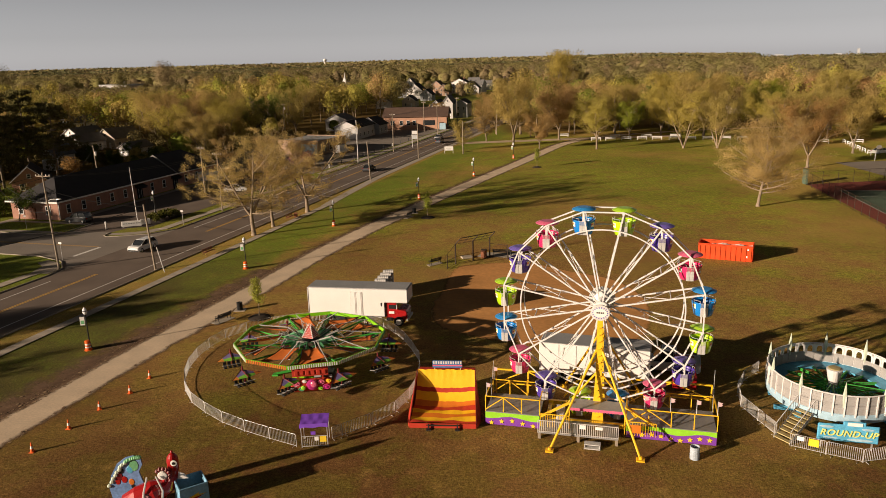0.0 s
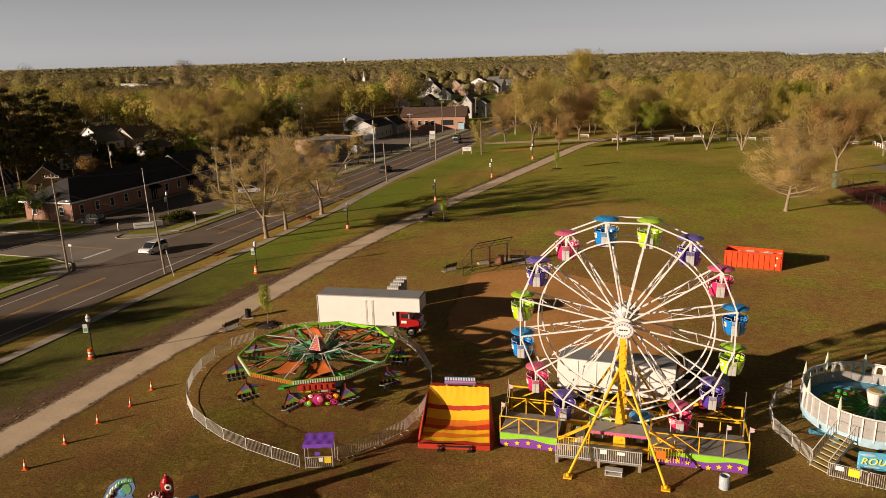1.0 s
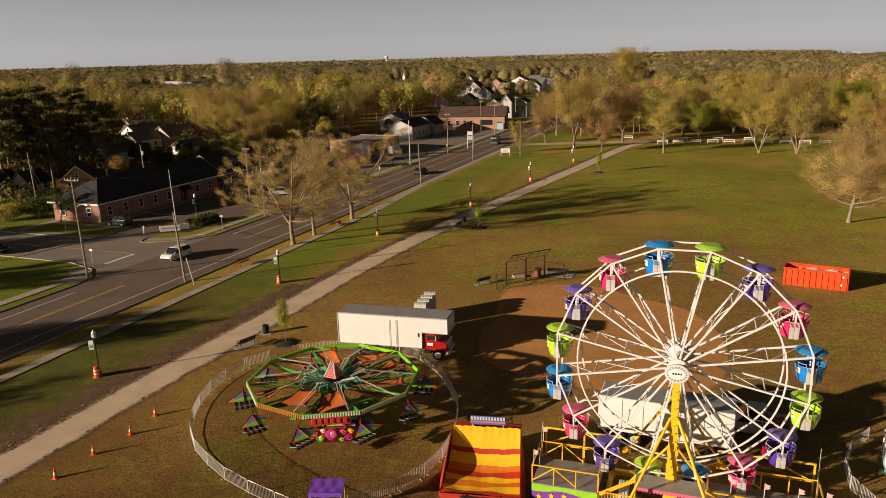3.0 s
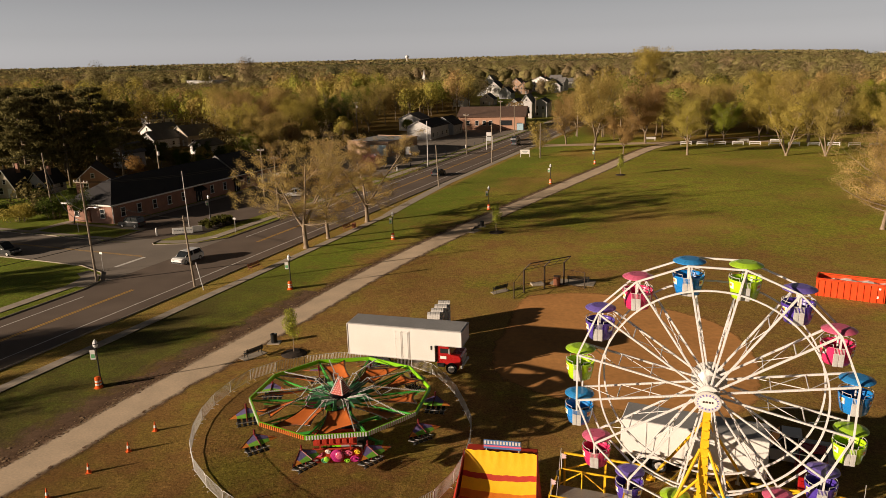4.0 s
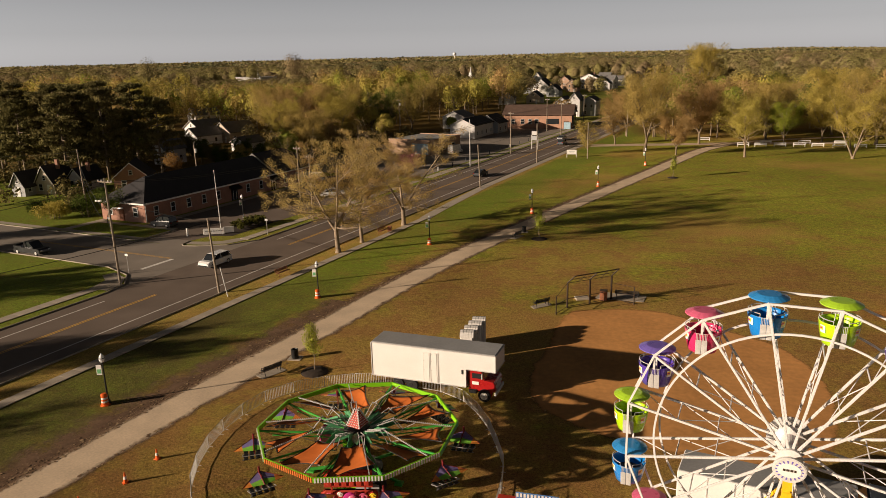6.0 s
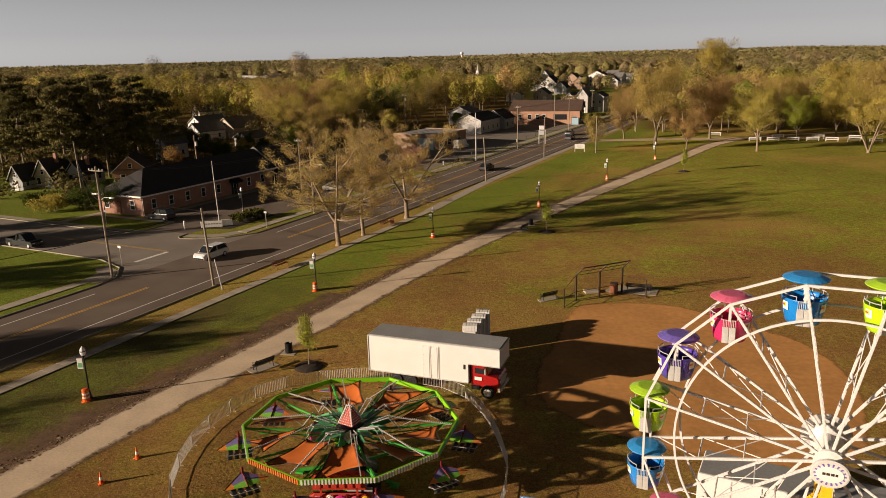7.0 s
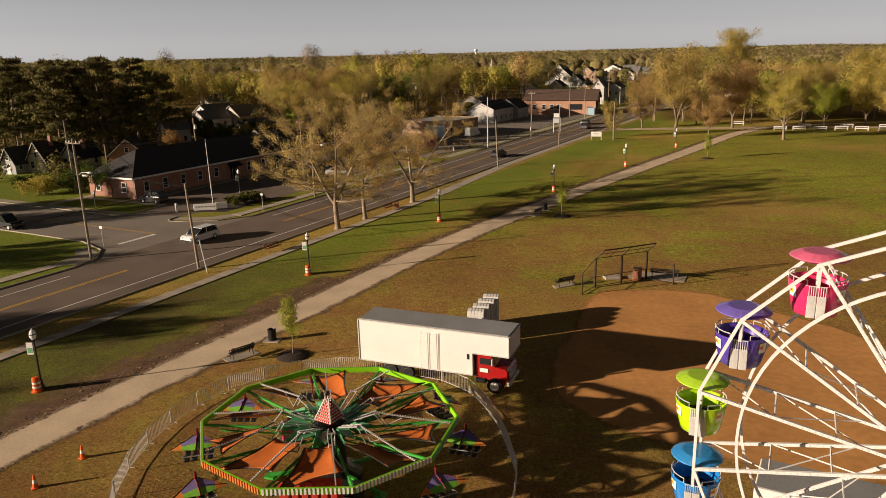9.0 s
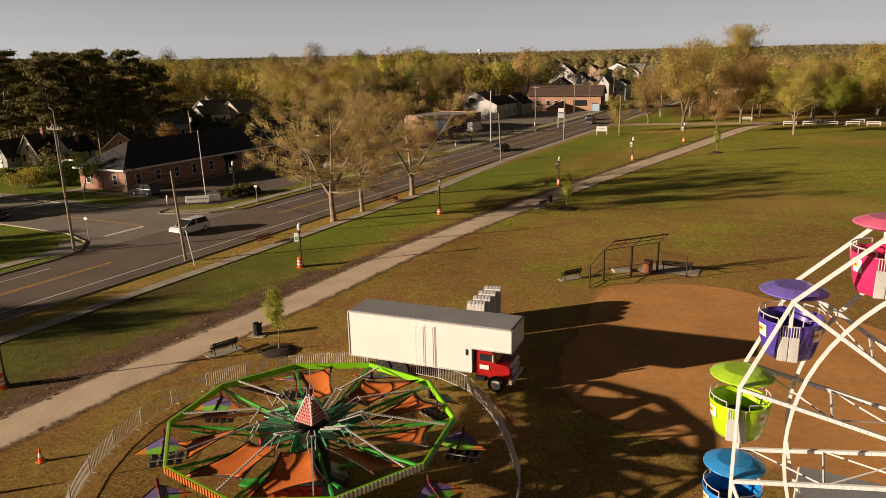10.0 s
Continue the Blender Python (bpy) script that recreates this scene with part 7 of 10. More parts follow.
part("drawbar", Shape().beam((-1.0, -0.3, 0.32), (1.1, -0.3, 0.32), 0.08, 0.08), DARK_STEEL, stall)
for x in (-1.1, 1.1):
    part("wheel", Shape().lathe([(0.15, -0.12), (0.34, -0.1), (0.36, 0), (0.34, 0.1), (0.15, 0.12)], 16, m=Matrix.Translation((x * 2.0, 4.7, 0.36)) @ Matrix.Rotation(math.pi / 2, 4, "Y")), TYRE, stall)
board = part("sign_board", Shape().box((0.1, 4.0, 3.25), (2.3, 0.08, 0.60), None, 0.03), DEEP_BLUE, stall, "blue and pink name board with unreadable letters")
bars = Shape()
for k in range(12):
    bars.box((-0.95 + k * 0.19, 3.95, 3.40), (0.11, 0.02, 0.22))
tagged(part("letter_bar", bars, PALE_PANEL, board), kind="stuff")
part("sign_stripe", Shape().box((0.1, 3.95, 3.16), (2.3, 0.02, 0.10)), CANOPY_PINK, board)
for x in (-0.9, 1.1):
    part("post", Shape().beam((x, 4.05, 2.7), (x, 4.05, 3.2), 0.06, 0.06, (0, 1, 0)), GREY_STEEL, stall)


# ---- vehicles ----
def wheel_parts(parent, x, y, r, w, rim_mat=None):
    m = Matrix.Translation((x, y, r)) @ Matrix.Rotation(math.pi / 2, 4, "X")
    wob = part("wheel", Shape().lathe([(r * 0.55, -w / 2), (r * 0.92, -w / 2), (r, -w * 0.32), (r, w * 0.32), (r * 0.92, w / 2), (r * 0.55, w / 2)], 20, m=m), TYRE, parent, "black tyre")
    part("rim", Shape().lathe([(r * 0.60, -w * 0.505), (r * 0.54, -w * 0.54), (r * 0.22, -w * 0.51), (r * 0.16, -w * 0.60), (0.01, -w * 0.60), (0.01, w * 0.60), (r * 0.16, w * 0.60), (r * 0.22, w * 0.51), (r * 0.54, w * 0.54), (r * 0.60, w * 0.505)], 16, m=m), rim_mat or GREY_STEEL, wob, "steel rim")
    return wob


truck = thing("box_truck", pose(-18.25, 66.95, 0, 0, 0, -6.2), "white box truck with red bonneted cab parked on grass", "truck")
tb = part("box_body", Shape().prism([(0, 1.05), (8.05, 1.05), (8.05, 2.55), (10.45, 2.55), (10.45, 3.92), (0, 3.92)], 0, 2.5, m=Matrix.Translation((0, 2.5, 0)) @ Matrix.Rotation(math.pi / 2, 4, "X")), WHITE_PANEL, truck, "white smooth-sided box")
part("roof_sheet", Shape().box((5.225, 1.25, 3.945), (10.35, 2.42, 0.05), None, 0.02), GREY_ROOF, tb, "grey roof sheet")
trim_b = Shape()
for p0, p1 in (((0, -0.02, 3.90), (10.45, -0.02, 3.90)), ((0, -0.02, 1.07), (8.05, -0.02, 1.07)), ((0.02, -0.02, 1.05), (0.02, -0.02, 3.92)), ((10.43, -0.02, 2.55), (10.43, -0.02, 3.92)), ((8.05, -0.02, 2.57), (10.45, -0.02, 2.57)), ((10.47, 0, 3.9), (10.47, 2.5, 3.9)), ((10.47, 0, 2.56), (10.47, 2.5, 2.56))):
    trim_b.beam(p0, p1, 0.06, 0.06)
part("trim", trim_b, GREY_STEEL, tb, "grey corner trim")
for x0, x1 in ((4.55, 5.15), (5.17, 5.77)):
    d = part("door", Shape().box(((x0 + x1) / 2, -0.02, 2.35), (x1 - x0 - 0.03, 0.04, 2.5), None, 0.01), WHITE_PANEL, tb, "side door with rod latches")
    for z in (1.3, 2.1, 2.9, 3.5):
        part("hinge", Shape().box((x0 + 0.03, -0.05, z), (0.08, 0.025, 0.05)), GREY_STEEL, d)
    part("latch_rod", Shape().tube((x1 - 0.12, -0.06, 1.15), (x1 - 0.12, -0.06, 3.55), 0.011, n=5), GREY_STEEL, d)
for x in (4.54, 5.16, 5.78):
    part("door_seam", Shape().box((x, -0.045, 2.35), (0.012, 0.02, 2.55)), GREY_STEEL, tb)
part("side_lamp", Shape().box((7.75, -0.03, 2.3), (0.1, 0.05, 0.35)), DARK_STEEL, tb)
part("chassis", Shape().box((4.6, 0.75, 0.85), (9.6, 0.14, 0.26)).box((4.6, 1.75, 0.85), (9.6, 0.14, 0.26)).box((3.0, 1.25, 0.70), (1.2, 2.0, 0.35), None, 0.04), DARK_STEEL, truck, "dark chassis")
cab = Shape()
prof = [(8.15, 0.75), (10.15, 0.75), (10.32, 0.85), (10.32, 1.45), (10.2, 1.62), (9.45, 1.72), (9.2, 2.42), (8.25, 2.47), (8.15, 2.3)]
rings = []
for y, k in ((0.22, 0.94), (0.32, 1.0), (2.18, 1.0), (2.28, 0.94)):
    rings.append([(9.4 + (x - 9.4) * k, y, 1.5 + (z - 1.5) * k) for x, z in prof])
cab.loft(rings)
cab_o = part("cab", cab, RED_PAINT, truck, "red bonneted cab")
part("windscreen", Shape().add([(9.52, 0.42, 1.76), (9.52, 2.08, 1.76), (9.27, 1.98, 2.36), (9.27, 0.52, 2.36)], [(0, 1, 2, 3)], Matrix.Translation((-0.05, 0, 0.02))), GLASS_DARK, cab_o, "dark windscreen")
for y in (0.205, 2.295):
    part("side_window", Shape().box((8.85, y, 2.02), (0.72, 0.03, 0.42), None, 0.01), GLASS_DARK, cab_o)
    part("mirror", Shape().tube((9.3, y, 1.75), (9.35, 0.02 if y < 1 else 2.48, 2.2), 0.02, n=4).box((9.35, 0.02 if y < 1 else 2.48, 2.1), (0.08, 0.2, 0.42)), GREY_STEEL, cab_o, "tall side mirror")
    part("wing", Shape().lathe([(0.60, -0.10), (0.60, 0.10)], 14, m=Matrix.Translation((9.5, 0.50 if y < 1 else 2.0, 0.66)) @ Matrix.Rotation(math.pi / 2, 4, "X")), RED_PAINT, cab_o, "rounded red wing")
part("step_tank", Shape().box((8.55, 0.30, 0.72), (0.7, 0.4, 0.34), None, 0.05), DARK_STEEL, cab_o, "dark step and tank")
part("white_badge", Shape().box((8.75, 0.19, 1.42), (0.55, 0.02, 0.26)), BAND, cab_o)
part("grille", Shape().box((10.33, 1.25, 1.15), (0.04, 1.2, 0.55)), GREY_STEEL, cab_o, "bright grille")
part("bumper", Shape().box((10.37, 1.25, 0.68), (0.16, 2.3, 0.26), None, 0.03), GREY_STEEL, cab_o)
for y in (0.55, 1.95):
    part("headlight", Shape().lathe([(0.12, 0), (0.1, 0.05), (0.02, 0.06)], 12, m=Matrix.Translation((10.31, y, 1.2)) @ Matrix.Rotation(math.pi / 2, 4, "Y")), HEADLIGHT, cab_o)
for x, y in ((9.5, 0.10), (9.5, 2.40), (2.2, 0.3), (2.2, 2.2), (3.4, 0.3), (3.4, 2.2)):
    wheel_parts(truck, x, y, 0.50, 0.28, BAND if x > 9 else DARK_STEEL)


trailer = thing("box_trailer", pose(4.55, 53.1, 0, 0, 0, -13.5), "white box trailer parked behind the ferris wheel", "trailer")
tr = part("box_body", Shape().box((4.4, 1.25, 2.2), (8.8, 2.5, 2.5), None, 0.04), WHITE_PANEL, trailer, "white trailer box")
part("roof_sheet", Shape().box((4.4, 1.25, 3.47), (8.7, 2.4, 0.05), None, 0.02), GREY_ROOF, tr, "grey roof sheet")
for x in (1.6, 3.0, 5.4, 6.9):
    part("panel_seam", Shape().box((x, -0.015, 2.2), (0.05, 0.03, 2.4)), GREY_STEEL, tr)
part("chassis", Shape().box((4.4, 1.25, 0.8), (8.6, 1.2, 0.28)), DARK_STEEL, trailer)
for x in (1.4, 2.5):
    for y in (0.25, 2.25):
        wheel_parts(trailer, x, y, 0.48, 0.28)
part("landing_leg", Shape().box((7.2, 0.6, 0.4), (0.14, 0.14, 0.8)).box((7.2, 1.9, 0.4), (0.14, 0.14, 0.8)).box((7.2, 0.6, 0.03), (0.3, 0.3, 0.06)).box((7.2, 1.9, 0.03), (0.3, 0.3, 0.06)), GREY_STEEL, trailer)


def saloon(name, x, y, rz, mat, label, length=4.7, height=1.7, kind="suv"):
    """A car built along local x, its nose at +x."""
    ob = thing(name, pose(x, y, 0, 0, 0, rz), label, "car" if kind != "pickup" else "pickup truck")
    L, W, H = length, 1.86, height
    lower = [(-L / 2, 0.45), (-L / 2 + 0.05, 0.95), (-L / 2 + 0.35, 1.02), (L / 2 - 0.35, 0.98), (L / 2 - 0.05, 0.80), (L / 2, 0.45), (L / 2 - 0.1, 0.28), (-L / 2 + 0.1, 0.28)]
    s = Shape()
    s.loft([[(px * k, yy, pz) for px, pz in lower] for yy, k in ((-W / 2, 0.97), (-W / 2 + 0.08, 1.0), (W / 2 - 0.08, 1.0), (W / 2, 0.97))])
    body = part("body", s, mat, ob, smooth=False)
    if kind == "suv":
        top = [(-L / 2 + 0.12, 1.0), (-L / 2 + 0.35, H - 0.06), (-L / 2 + 0.6, H), (0.35, H), (0.75, H - 0.10), (1.35, 1.0)]
    elif kind == "van":
        top = [(-L / 2 + 0.02, 0.9), (-L / 2 + 0.05, H - 0.1), (-L / 2 + 0.2, H), (L / 2 - 1.5, H), (L / 2 - 1.2, H - 0.15), (L / 2 - 0.55, 1.0)]
    elif kind == "pickup":
        top = [(-0.7, 1.0), (-0.55, H - 0.06), (-0.4, H), (0.6, H), (0.8, H - 0.08), (1.4, 1.0)]
    else:
        top = [(-L / 2 + 0.5, 0.98), (-0.9, H - 0.08), (-0.6, H), (0.45, H), (0.75, H - 0.08), (1.45, 0.98)]
    g2 = Shape()
    inset = 0.16
    g2.loft([[(px * k, yy, pz) for px, pz in top] for yy, k in ((-W / 2 + inset + 0.12, 0.95), (-W / 2 + inset, 1.0), (W / 2 - inset, 1.0), (W / 2 - inset - 0.12, 0.95))])
    cabin = part("cabin", g2, mat if kind == "van" else GLASS_DARK, ob, "dark glazed cabin" if kind != "van" else "")
    rx0, rx1 = top[2][0] - 0.1, top[3][0] + 0.08
    part("roof", Shape().box(((rx0 + rx1) / 2, 0, H + 0.005), (rx1 - rx0, W - 0.42, 0.05), None, 0.02), mat, cabin)
    if kind != "van":
        for sx in (-1, 1):
            for px, pz in ((top[0], top[2]), (top[-1], top[3]), ((-0.3, 1.0), (-0.3, H))):
                part("pillar", Shape().beam((px[0], sx * (W / 2 - 0.14), px[1]), (pz[0], sx * (W / 2 - 0.17), pz[1]), 0.07, 0.07), mat, cabin)
    else:
        part("windscreen", Shape().add([(L / 2 - 0.56, -0.7, 1.08), (L / 2 - 0.56, 0.7, 1.08), (L / 2 - 1.16, 0.62, H - 0.2), (L / 2 - 1.16, -0.62, H - 0.2)], [(0, 1, 2, 3)], Matrix.Translation((0.03, 0, 0.02))), GLASS_DARK, cabin)
    if kind == "pickup":
        part("bed", Shape().box((-L / 2 + 0.95, -W / 2 + 0.06, 1.08), (1.75, 0.08, 0.22)).box((-L / 2 + 0.95, W / 2 - 0.06, 1.08), (1.75, 0.08, 0.22)).box((-L / 2 + 0.08, 0, 1.08), (0.08, W - 0.1, 0.22)), mat, body)
    for sy in (-0.62, 0.62):
        part("headlight", Shape().box((L / 2 - 0.06, sy, 0.74), (0.14, 0.36, 0.14), None, 0.03), HEADLIGHT, body)
        part("tail_light", Shape().box((-L / 2 + 0.03, sy * 1.12, 0.86), (0.10, 0.24, 0.18), None, 0.03), TAILLIGHT, body)
    part("bumper", Shape().box((L / 2 - 0.04, 0, 0.42), (0.16, W - 0.2, 0.2), None, 0.04), BLACK_PAINT, body)
    for wx in (-L / 2 + 0.85, L / 2 - 0.9):
        for wy in (-W / 2 + 0.1, W / 2 - 0.1):
            wheel_parts(ob, wx, wy, 0.34, 0.22)
    return ob


pickup = saloon("pickup_truck", 16.4, 53.6, 78, RED_PAINT, "dark red pickup parked behind the ferris wheel", 5.2, 1.85, "pickup")

# roll-off container
tip = thing("skip_container", pose(27.5, 91.35, 0, 0, 0, -21), "open-topped orange-red steel waste container with ribbed sides", "waste container")
L_, W_, H_ = 6.6, 2.4, 2.0
for nm, c, sz in (("side_panel", (L_ / 2, 0.04, 0.95), (L_, 0.08, H_ - 0.1)), ("side_panel", (L_ / 2, W_ - 0.04, 0.95), (L_, 0.08, H_ - 0.1)), ("end_panel", (0.04, W_ / 2, 0.95), (0.08, W_ - 0.16, H_ - 0.1)), ("end_panel", (L_ - 0.04, W_ / 2, 0.95), (0.08, W_ - 0.16, H_ - 0.1))):
    part(nm, Shape().box(c, sz), ORANGE_RED, tip, "orange-red steel side")
part("floor_plate", Shape().box((L_ / 2, W_ / 2, 0.22), (L_ - 0.2, W_ - 0.2, 0.1)), RUST, tip)
part("load", Shape().add([(0.1 + (L_ - 0.2) * i / 12, 0.1 + (W_ - 0.2) * j / 5, 1.42 + 0.10 * math.sin(i * 1.7 + j) + 0.22 * (i > 2)) for j in range(6) for i in range(13)], [(j * 13 + i, j * 13 + i + 1, (j + 1) * 13 + i + 1, (j + 1) * 13 + i) for j in range(5) for i in range(12)]), PALE_PANEL, tip, "pale sheeted load")
part("top_rail", Shape().beam((0, 0, H_), (L_, 0, H_), 0.12, 0.1).beam((0, W_, H_), (L_, W_, H_), 0.12, 0.1).beam((0, 0, H_), (0, W_, H_), 0.12, 0.1).beam((L_, 0, H_), (L_, W_, H_), 0.12, 0.1), ORANGE_RED, tip)
for k in range(11):
    part("rib", Shape().box((0.2 + k * (L_ - 0.4) / 10, -0.04, 0.9), (0.09, 0.10, H_ - 0.2)), ORANGE_RED, tip)
for k in range(4):
    part("rib", Shape().box((L_ + 0.04, 0.3 + k * 0.6, 0.9), (0.10, 0.09, H_ - 0.2)), ORANGE_RED, tip)
part("runner", Shape().box((L_ / 2, 0.7, 0.1), (L_, 0.16, 0.2)).box((L_ / 2, 1.7, 0.1), (L_, 0.16, 0.2)), RUST, tip)
part("plate", Shape().box((L_ - 0.7, -0.05, 0.62), (0.22, 0.02, 0.26)), BAND, tip, "small white plate")
part("plate", Shape().box((L_ - 0.55, -0.05, 1.55), (0.2, 0.02, 0.2)), BAND, tip, "small white plate")


# portable toilets
def toilet_meshes():
    body_t = Shape()
    body_t.box((0, 0, 1.05), (1.12, 1.14, 2.0), None, 0.08)
    roof_t = Shape()
    prof = [(-0.6, 0.0), (-0.57, 0.22), (-0.40, 0.42), (0.0, 0.50), (0.40, 0.42), (0.57, 0.22), (0.6, 0.0)]
    roof_t.loft([[(x, y, 2.05 + z) for x, z in prof] for y in (-0.6, 0.6)])
    for y in (-0.36, -0.12, 0.12, 0.36):
        roof_t.loft([[(x * 1.01, yy, 2.055 + z * 1.03) for x, z in prof] for yy in (y - 0.05, y + 0.05)])
    door_t = Shape().box((0, -0.585, 1.05), (0.82, 0.04, 1.8), None, 0.02)
    return tidy(body_t, "cabin", False), tidy(roof_t, "roof", False), tidy(door_t, "door", False)


T_BODY, T_ROOF, T_DOOR = toilet_meshes()
T_BODY.materials.append(WHITE_PANEL)
T_ROOF.materials.append(WHITE_PANEL)
T_DOOR.materials.append(PALE_PANEL)
wc = thing("portable_toilet", pose(-11.9, 74.3, 0, 0, 0, 97), "grey portable toilet with a white ribbed roof behind the truck", "portable toilet", "portable toilets")
part("cabin", T_BODY, None, wc)
part("roof", T_ROOF, None, wc, "white ribbed roof")
part("door", T_DOOR, None, wc)
for i in range(1, 4):
    copy_thing(wc, pose(-11.9 + 0.13 * i, 74.3 + 1.17 * i, 0, 0, 0, 97))

# ---- round-up ride ----
RU = thing("round_up_ride", pose(25.75, 48.2, 0, 0, 0, -10), "drum-shaped spinning ride with pale caged walls and pennants", "fairground ride")
RR = 4.45
tilt = Matrix.Translation((0, 0, 1.9)) @ Matrix.Rotation(radians(2.0), 4, "X")
part("floor_ring", Shape().lathe([(RR, -0.15), (RR, 0.0), (RR - 1.1, 0.0), (RR - 1.1, -0.15)], 48, cap0=False, cap1=False, m=tilt), SKY_BLUE, RU, "blue ring floor")
part("lower_band", Shape().lathe([(RR + 0.02, -0.45), (RR + 0.07, -0.2), (RR + 0.075, 0.16), (RR, 0.18)], 48, cap0=False, cap1=False, m=tilt), PALE_BLUE, RU, "pale blue lower band")
n_cage = 40
panel = Shape()
w = 2 * math.pi * RR / n_cage
panel.box((0, 0, 0.55), (w * 0.94, 0.05, 0.95))
for z in (0.3, 0.55, 0.8):
    panel.box((0, -0.035, z), (w * 0.94, 0.02, 0.03))
arch = Shape()
na = 8
for sx in (-1, 1):
    arch.box((sx * w * 0.38, 0, 1.38), (w * 0.18, 0.06, 0.78))
arch.box((0, 0, 1.72), (w * 0.94, 0.06, 0.16))
for j in range(na):
    a0, a1 = math.pi * j / na, math.pi * (j + 1) / na
    arch.beam((0.30 * w * math.cos(a0), 0, 1.42 + 0.28 * math.sin(a0)), (0.30 * w * math.cos(a1), 0, 1.42 + 0.28 * math.sin(a1)), 0.06, 0.05, (0, 1, 0))
rib_c = Shape().beam((w / 2, -0.06, 0.0), (w / 2, -0.06, 1.86), 0.09, 0.10, (0, 1, 0))
P_PANEL, P_ARCH, P_RIB = tidy(panel, "cage_panel", False), tidy(arch, "cage_arch", False), tidy(rib_c, "cage_rib", False)
screen = Shape().box((0, 0, 1.38), (w * 0.94, 0.05, 0.78))
for z in (1.1, 1.35, 1.6):
    screen.box((0, -0.035, z), (w * 0.94, 0.02, 0.03))
P_SCREEN = tidy(screen, "cage_screen", False)
P_SCREEN.materials.append(CAGE_SCREEN)
P_PANEL.materials.append(CAGE_SCREEN)
P_ARCH.materials.append(WHITE_STEEL)
P_RIB.materials.append(WHITE_STEEL)
for k in range(n_cage):
    a = 2 * math.pi * k / n_cage
    m = tilt @ Matrix.Rotation(a, 4, "Z") @ Matrix.Translation((0, -RR, 0)) @ Matrix.Diagonal((1, 1, 0.84, 1))
    part("cage_panel", P_PANEL, None, RU, at=m)
    if 9 <= k <= 31:
        part("cage_arch", P_ARCH, None, RU, at=m)
    else:
        part("cage_screen", P_SCREEN, None, RU, "pale slatted screen", at=m)
    part("cage_rib", P_RIB, None, RU, at=m)
part("top_rail", Shape().lathe([(RR + 0.05, 1.52), (RR + 0.08, 1.58), (RR + 0.02, 1.62), (RR - 0.05, 1.56)], 48, cap0=False, cap1=False, m=tilt), WHITE_STEEL, RU, "white top rail")
for k in range(10):
    a = 2 * math.pi * (k + 0.35) / 10
    p = tilt @ Vector((RR * math.cos(a), RR * math.sin(a), 1.6))
    part("spire", Shape().lathe([(0.06, -0.9), (0.10, -0.5), (0.14, 0.0), (0.08, 0.5), (0.012, 0.95)], 6, c=tuple(p)), SPIRE_PALE, RU, "pale green pennant spire")
part("centre_post", Shape().lathe([(0.30, 0.1), (0.34, 0.5), (0.50, 1.2), (0.56, 1.5), (0.46, 1.52), (0.05, 1.50)], 16, m=tilt), WHITE_STEEL, RU, "white tapered centre post")
part("centre_cap", Shape().lathe([(0.45, 1.53), (0.40, 1.58), (0.05, 1.60)], 14, m=tilt), STEP_TREAD, RU, "yellow cap")
for k in range(18):
    a = 2 * math.pi * k / 18
    c0, c1 = tilt @ Vector((0.5 * math.cos(a), 0.5 * math.sin(a), 0.1)), tilt @ Vector(((RR - 1.0) * math.cos(a), (RR - 1.0) * math.sin(a), -0.05))
    part("floor_spoke", Shape().beam(c0, c1, 0.09, 0.12).beam(c0 + Vector((0, 0, 0.28)), c1 + Vector((0, 0, 0.1)), 0.06, 0.06).tube(c0.lerp(c1, 0.3), c0.lerp(c1, 0.5) + Vector((0, 0, 0.2)), 0.025, n=4).tube(c0.lerp(c1, 0.7), c0.lerp(c1, 0.5) + Vector((0, 0, 0.2)), 0.025, n=4), GREEN_STEEL, RU, "green truss spoke")
part("pedestal", Shape().lathe([(1.4, 0.0), (1.4, 0.2), (0.8, 0.4), (0.6, 1.8)], 16), SKY_BLUE, RU)
part("trailer_frame", Shape().box((0.5, -1.2, 0.55), (9.2, 0.25, 0.3)).box((0.5, 1.2, 0.55), (9.2, 0.25, 0.3)).box((-2.5, 0, 0.2), (0.4, 3.2, 0.4)).box((3.5, 0, 0.2), (0.4, 3.2, 0.4)), SKY_BLUE, RU, "blue trailer frame")
for k in range(8):
    a = 2 * math.pi * k / 8 + 0.3
    part("outrigger", Shape().beam((0.9 * math.cos(a), 0.9 * math.sin(a), 0.9), (4.0 * math.cos(a), 4.0 * math.sin(a), 1.5), 0.12, 0.14), SKY_BLUE, RU)
sb = part("sign_board", Shape().box((-0.35, -5.75, 1.20), (3.75, 0.16, 1.25), None, 0.12).box((0.0, -5.75, 1.9), (1.4, 0.14, 0.34), None, 0.1), SKY_BLUE, RU, "light blue name board with yellow letters")
part("sign_plate", Shape().box((0.0, -5.85, 1.90), (0.9, 0.03, 0.24)), BAND, sb)
for x, z, w_, h_ in ((-1.5, 1.62, 0.9, 0.18), (0.6, 0.78, 1.6, 0.2), (1.0, 1.58, 0.8, 0.16), (-1.2, 0.82, 0.9, 0.14)):
    part("splash", Shape().lathe([(0.5, 0), (0.48, 0.012), (0.02, 0.014)], 14, m=Matrix.Translation((x - 0.2, -5.832, z)) @ Matrix.Rotation(math.pi / 2, 4, "X") @ Matrix.Diagonal((w_, h_, 1, 1))), PALE_BLUE, sb)
txt = bpy.data.curves.new("lettering", "FONT")
txt.body = "ROUND-UP"
txt.size, txt.extrude, txt.align_x, txt.align_y = 0.62, 0.03, "CENTER", "CENTER"
txt.space_character = 1.12
txt.shear, txt.offset = 0.25, 0.004
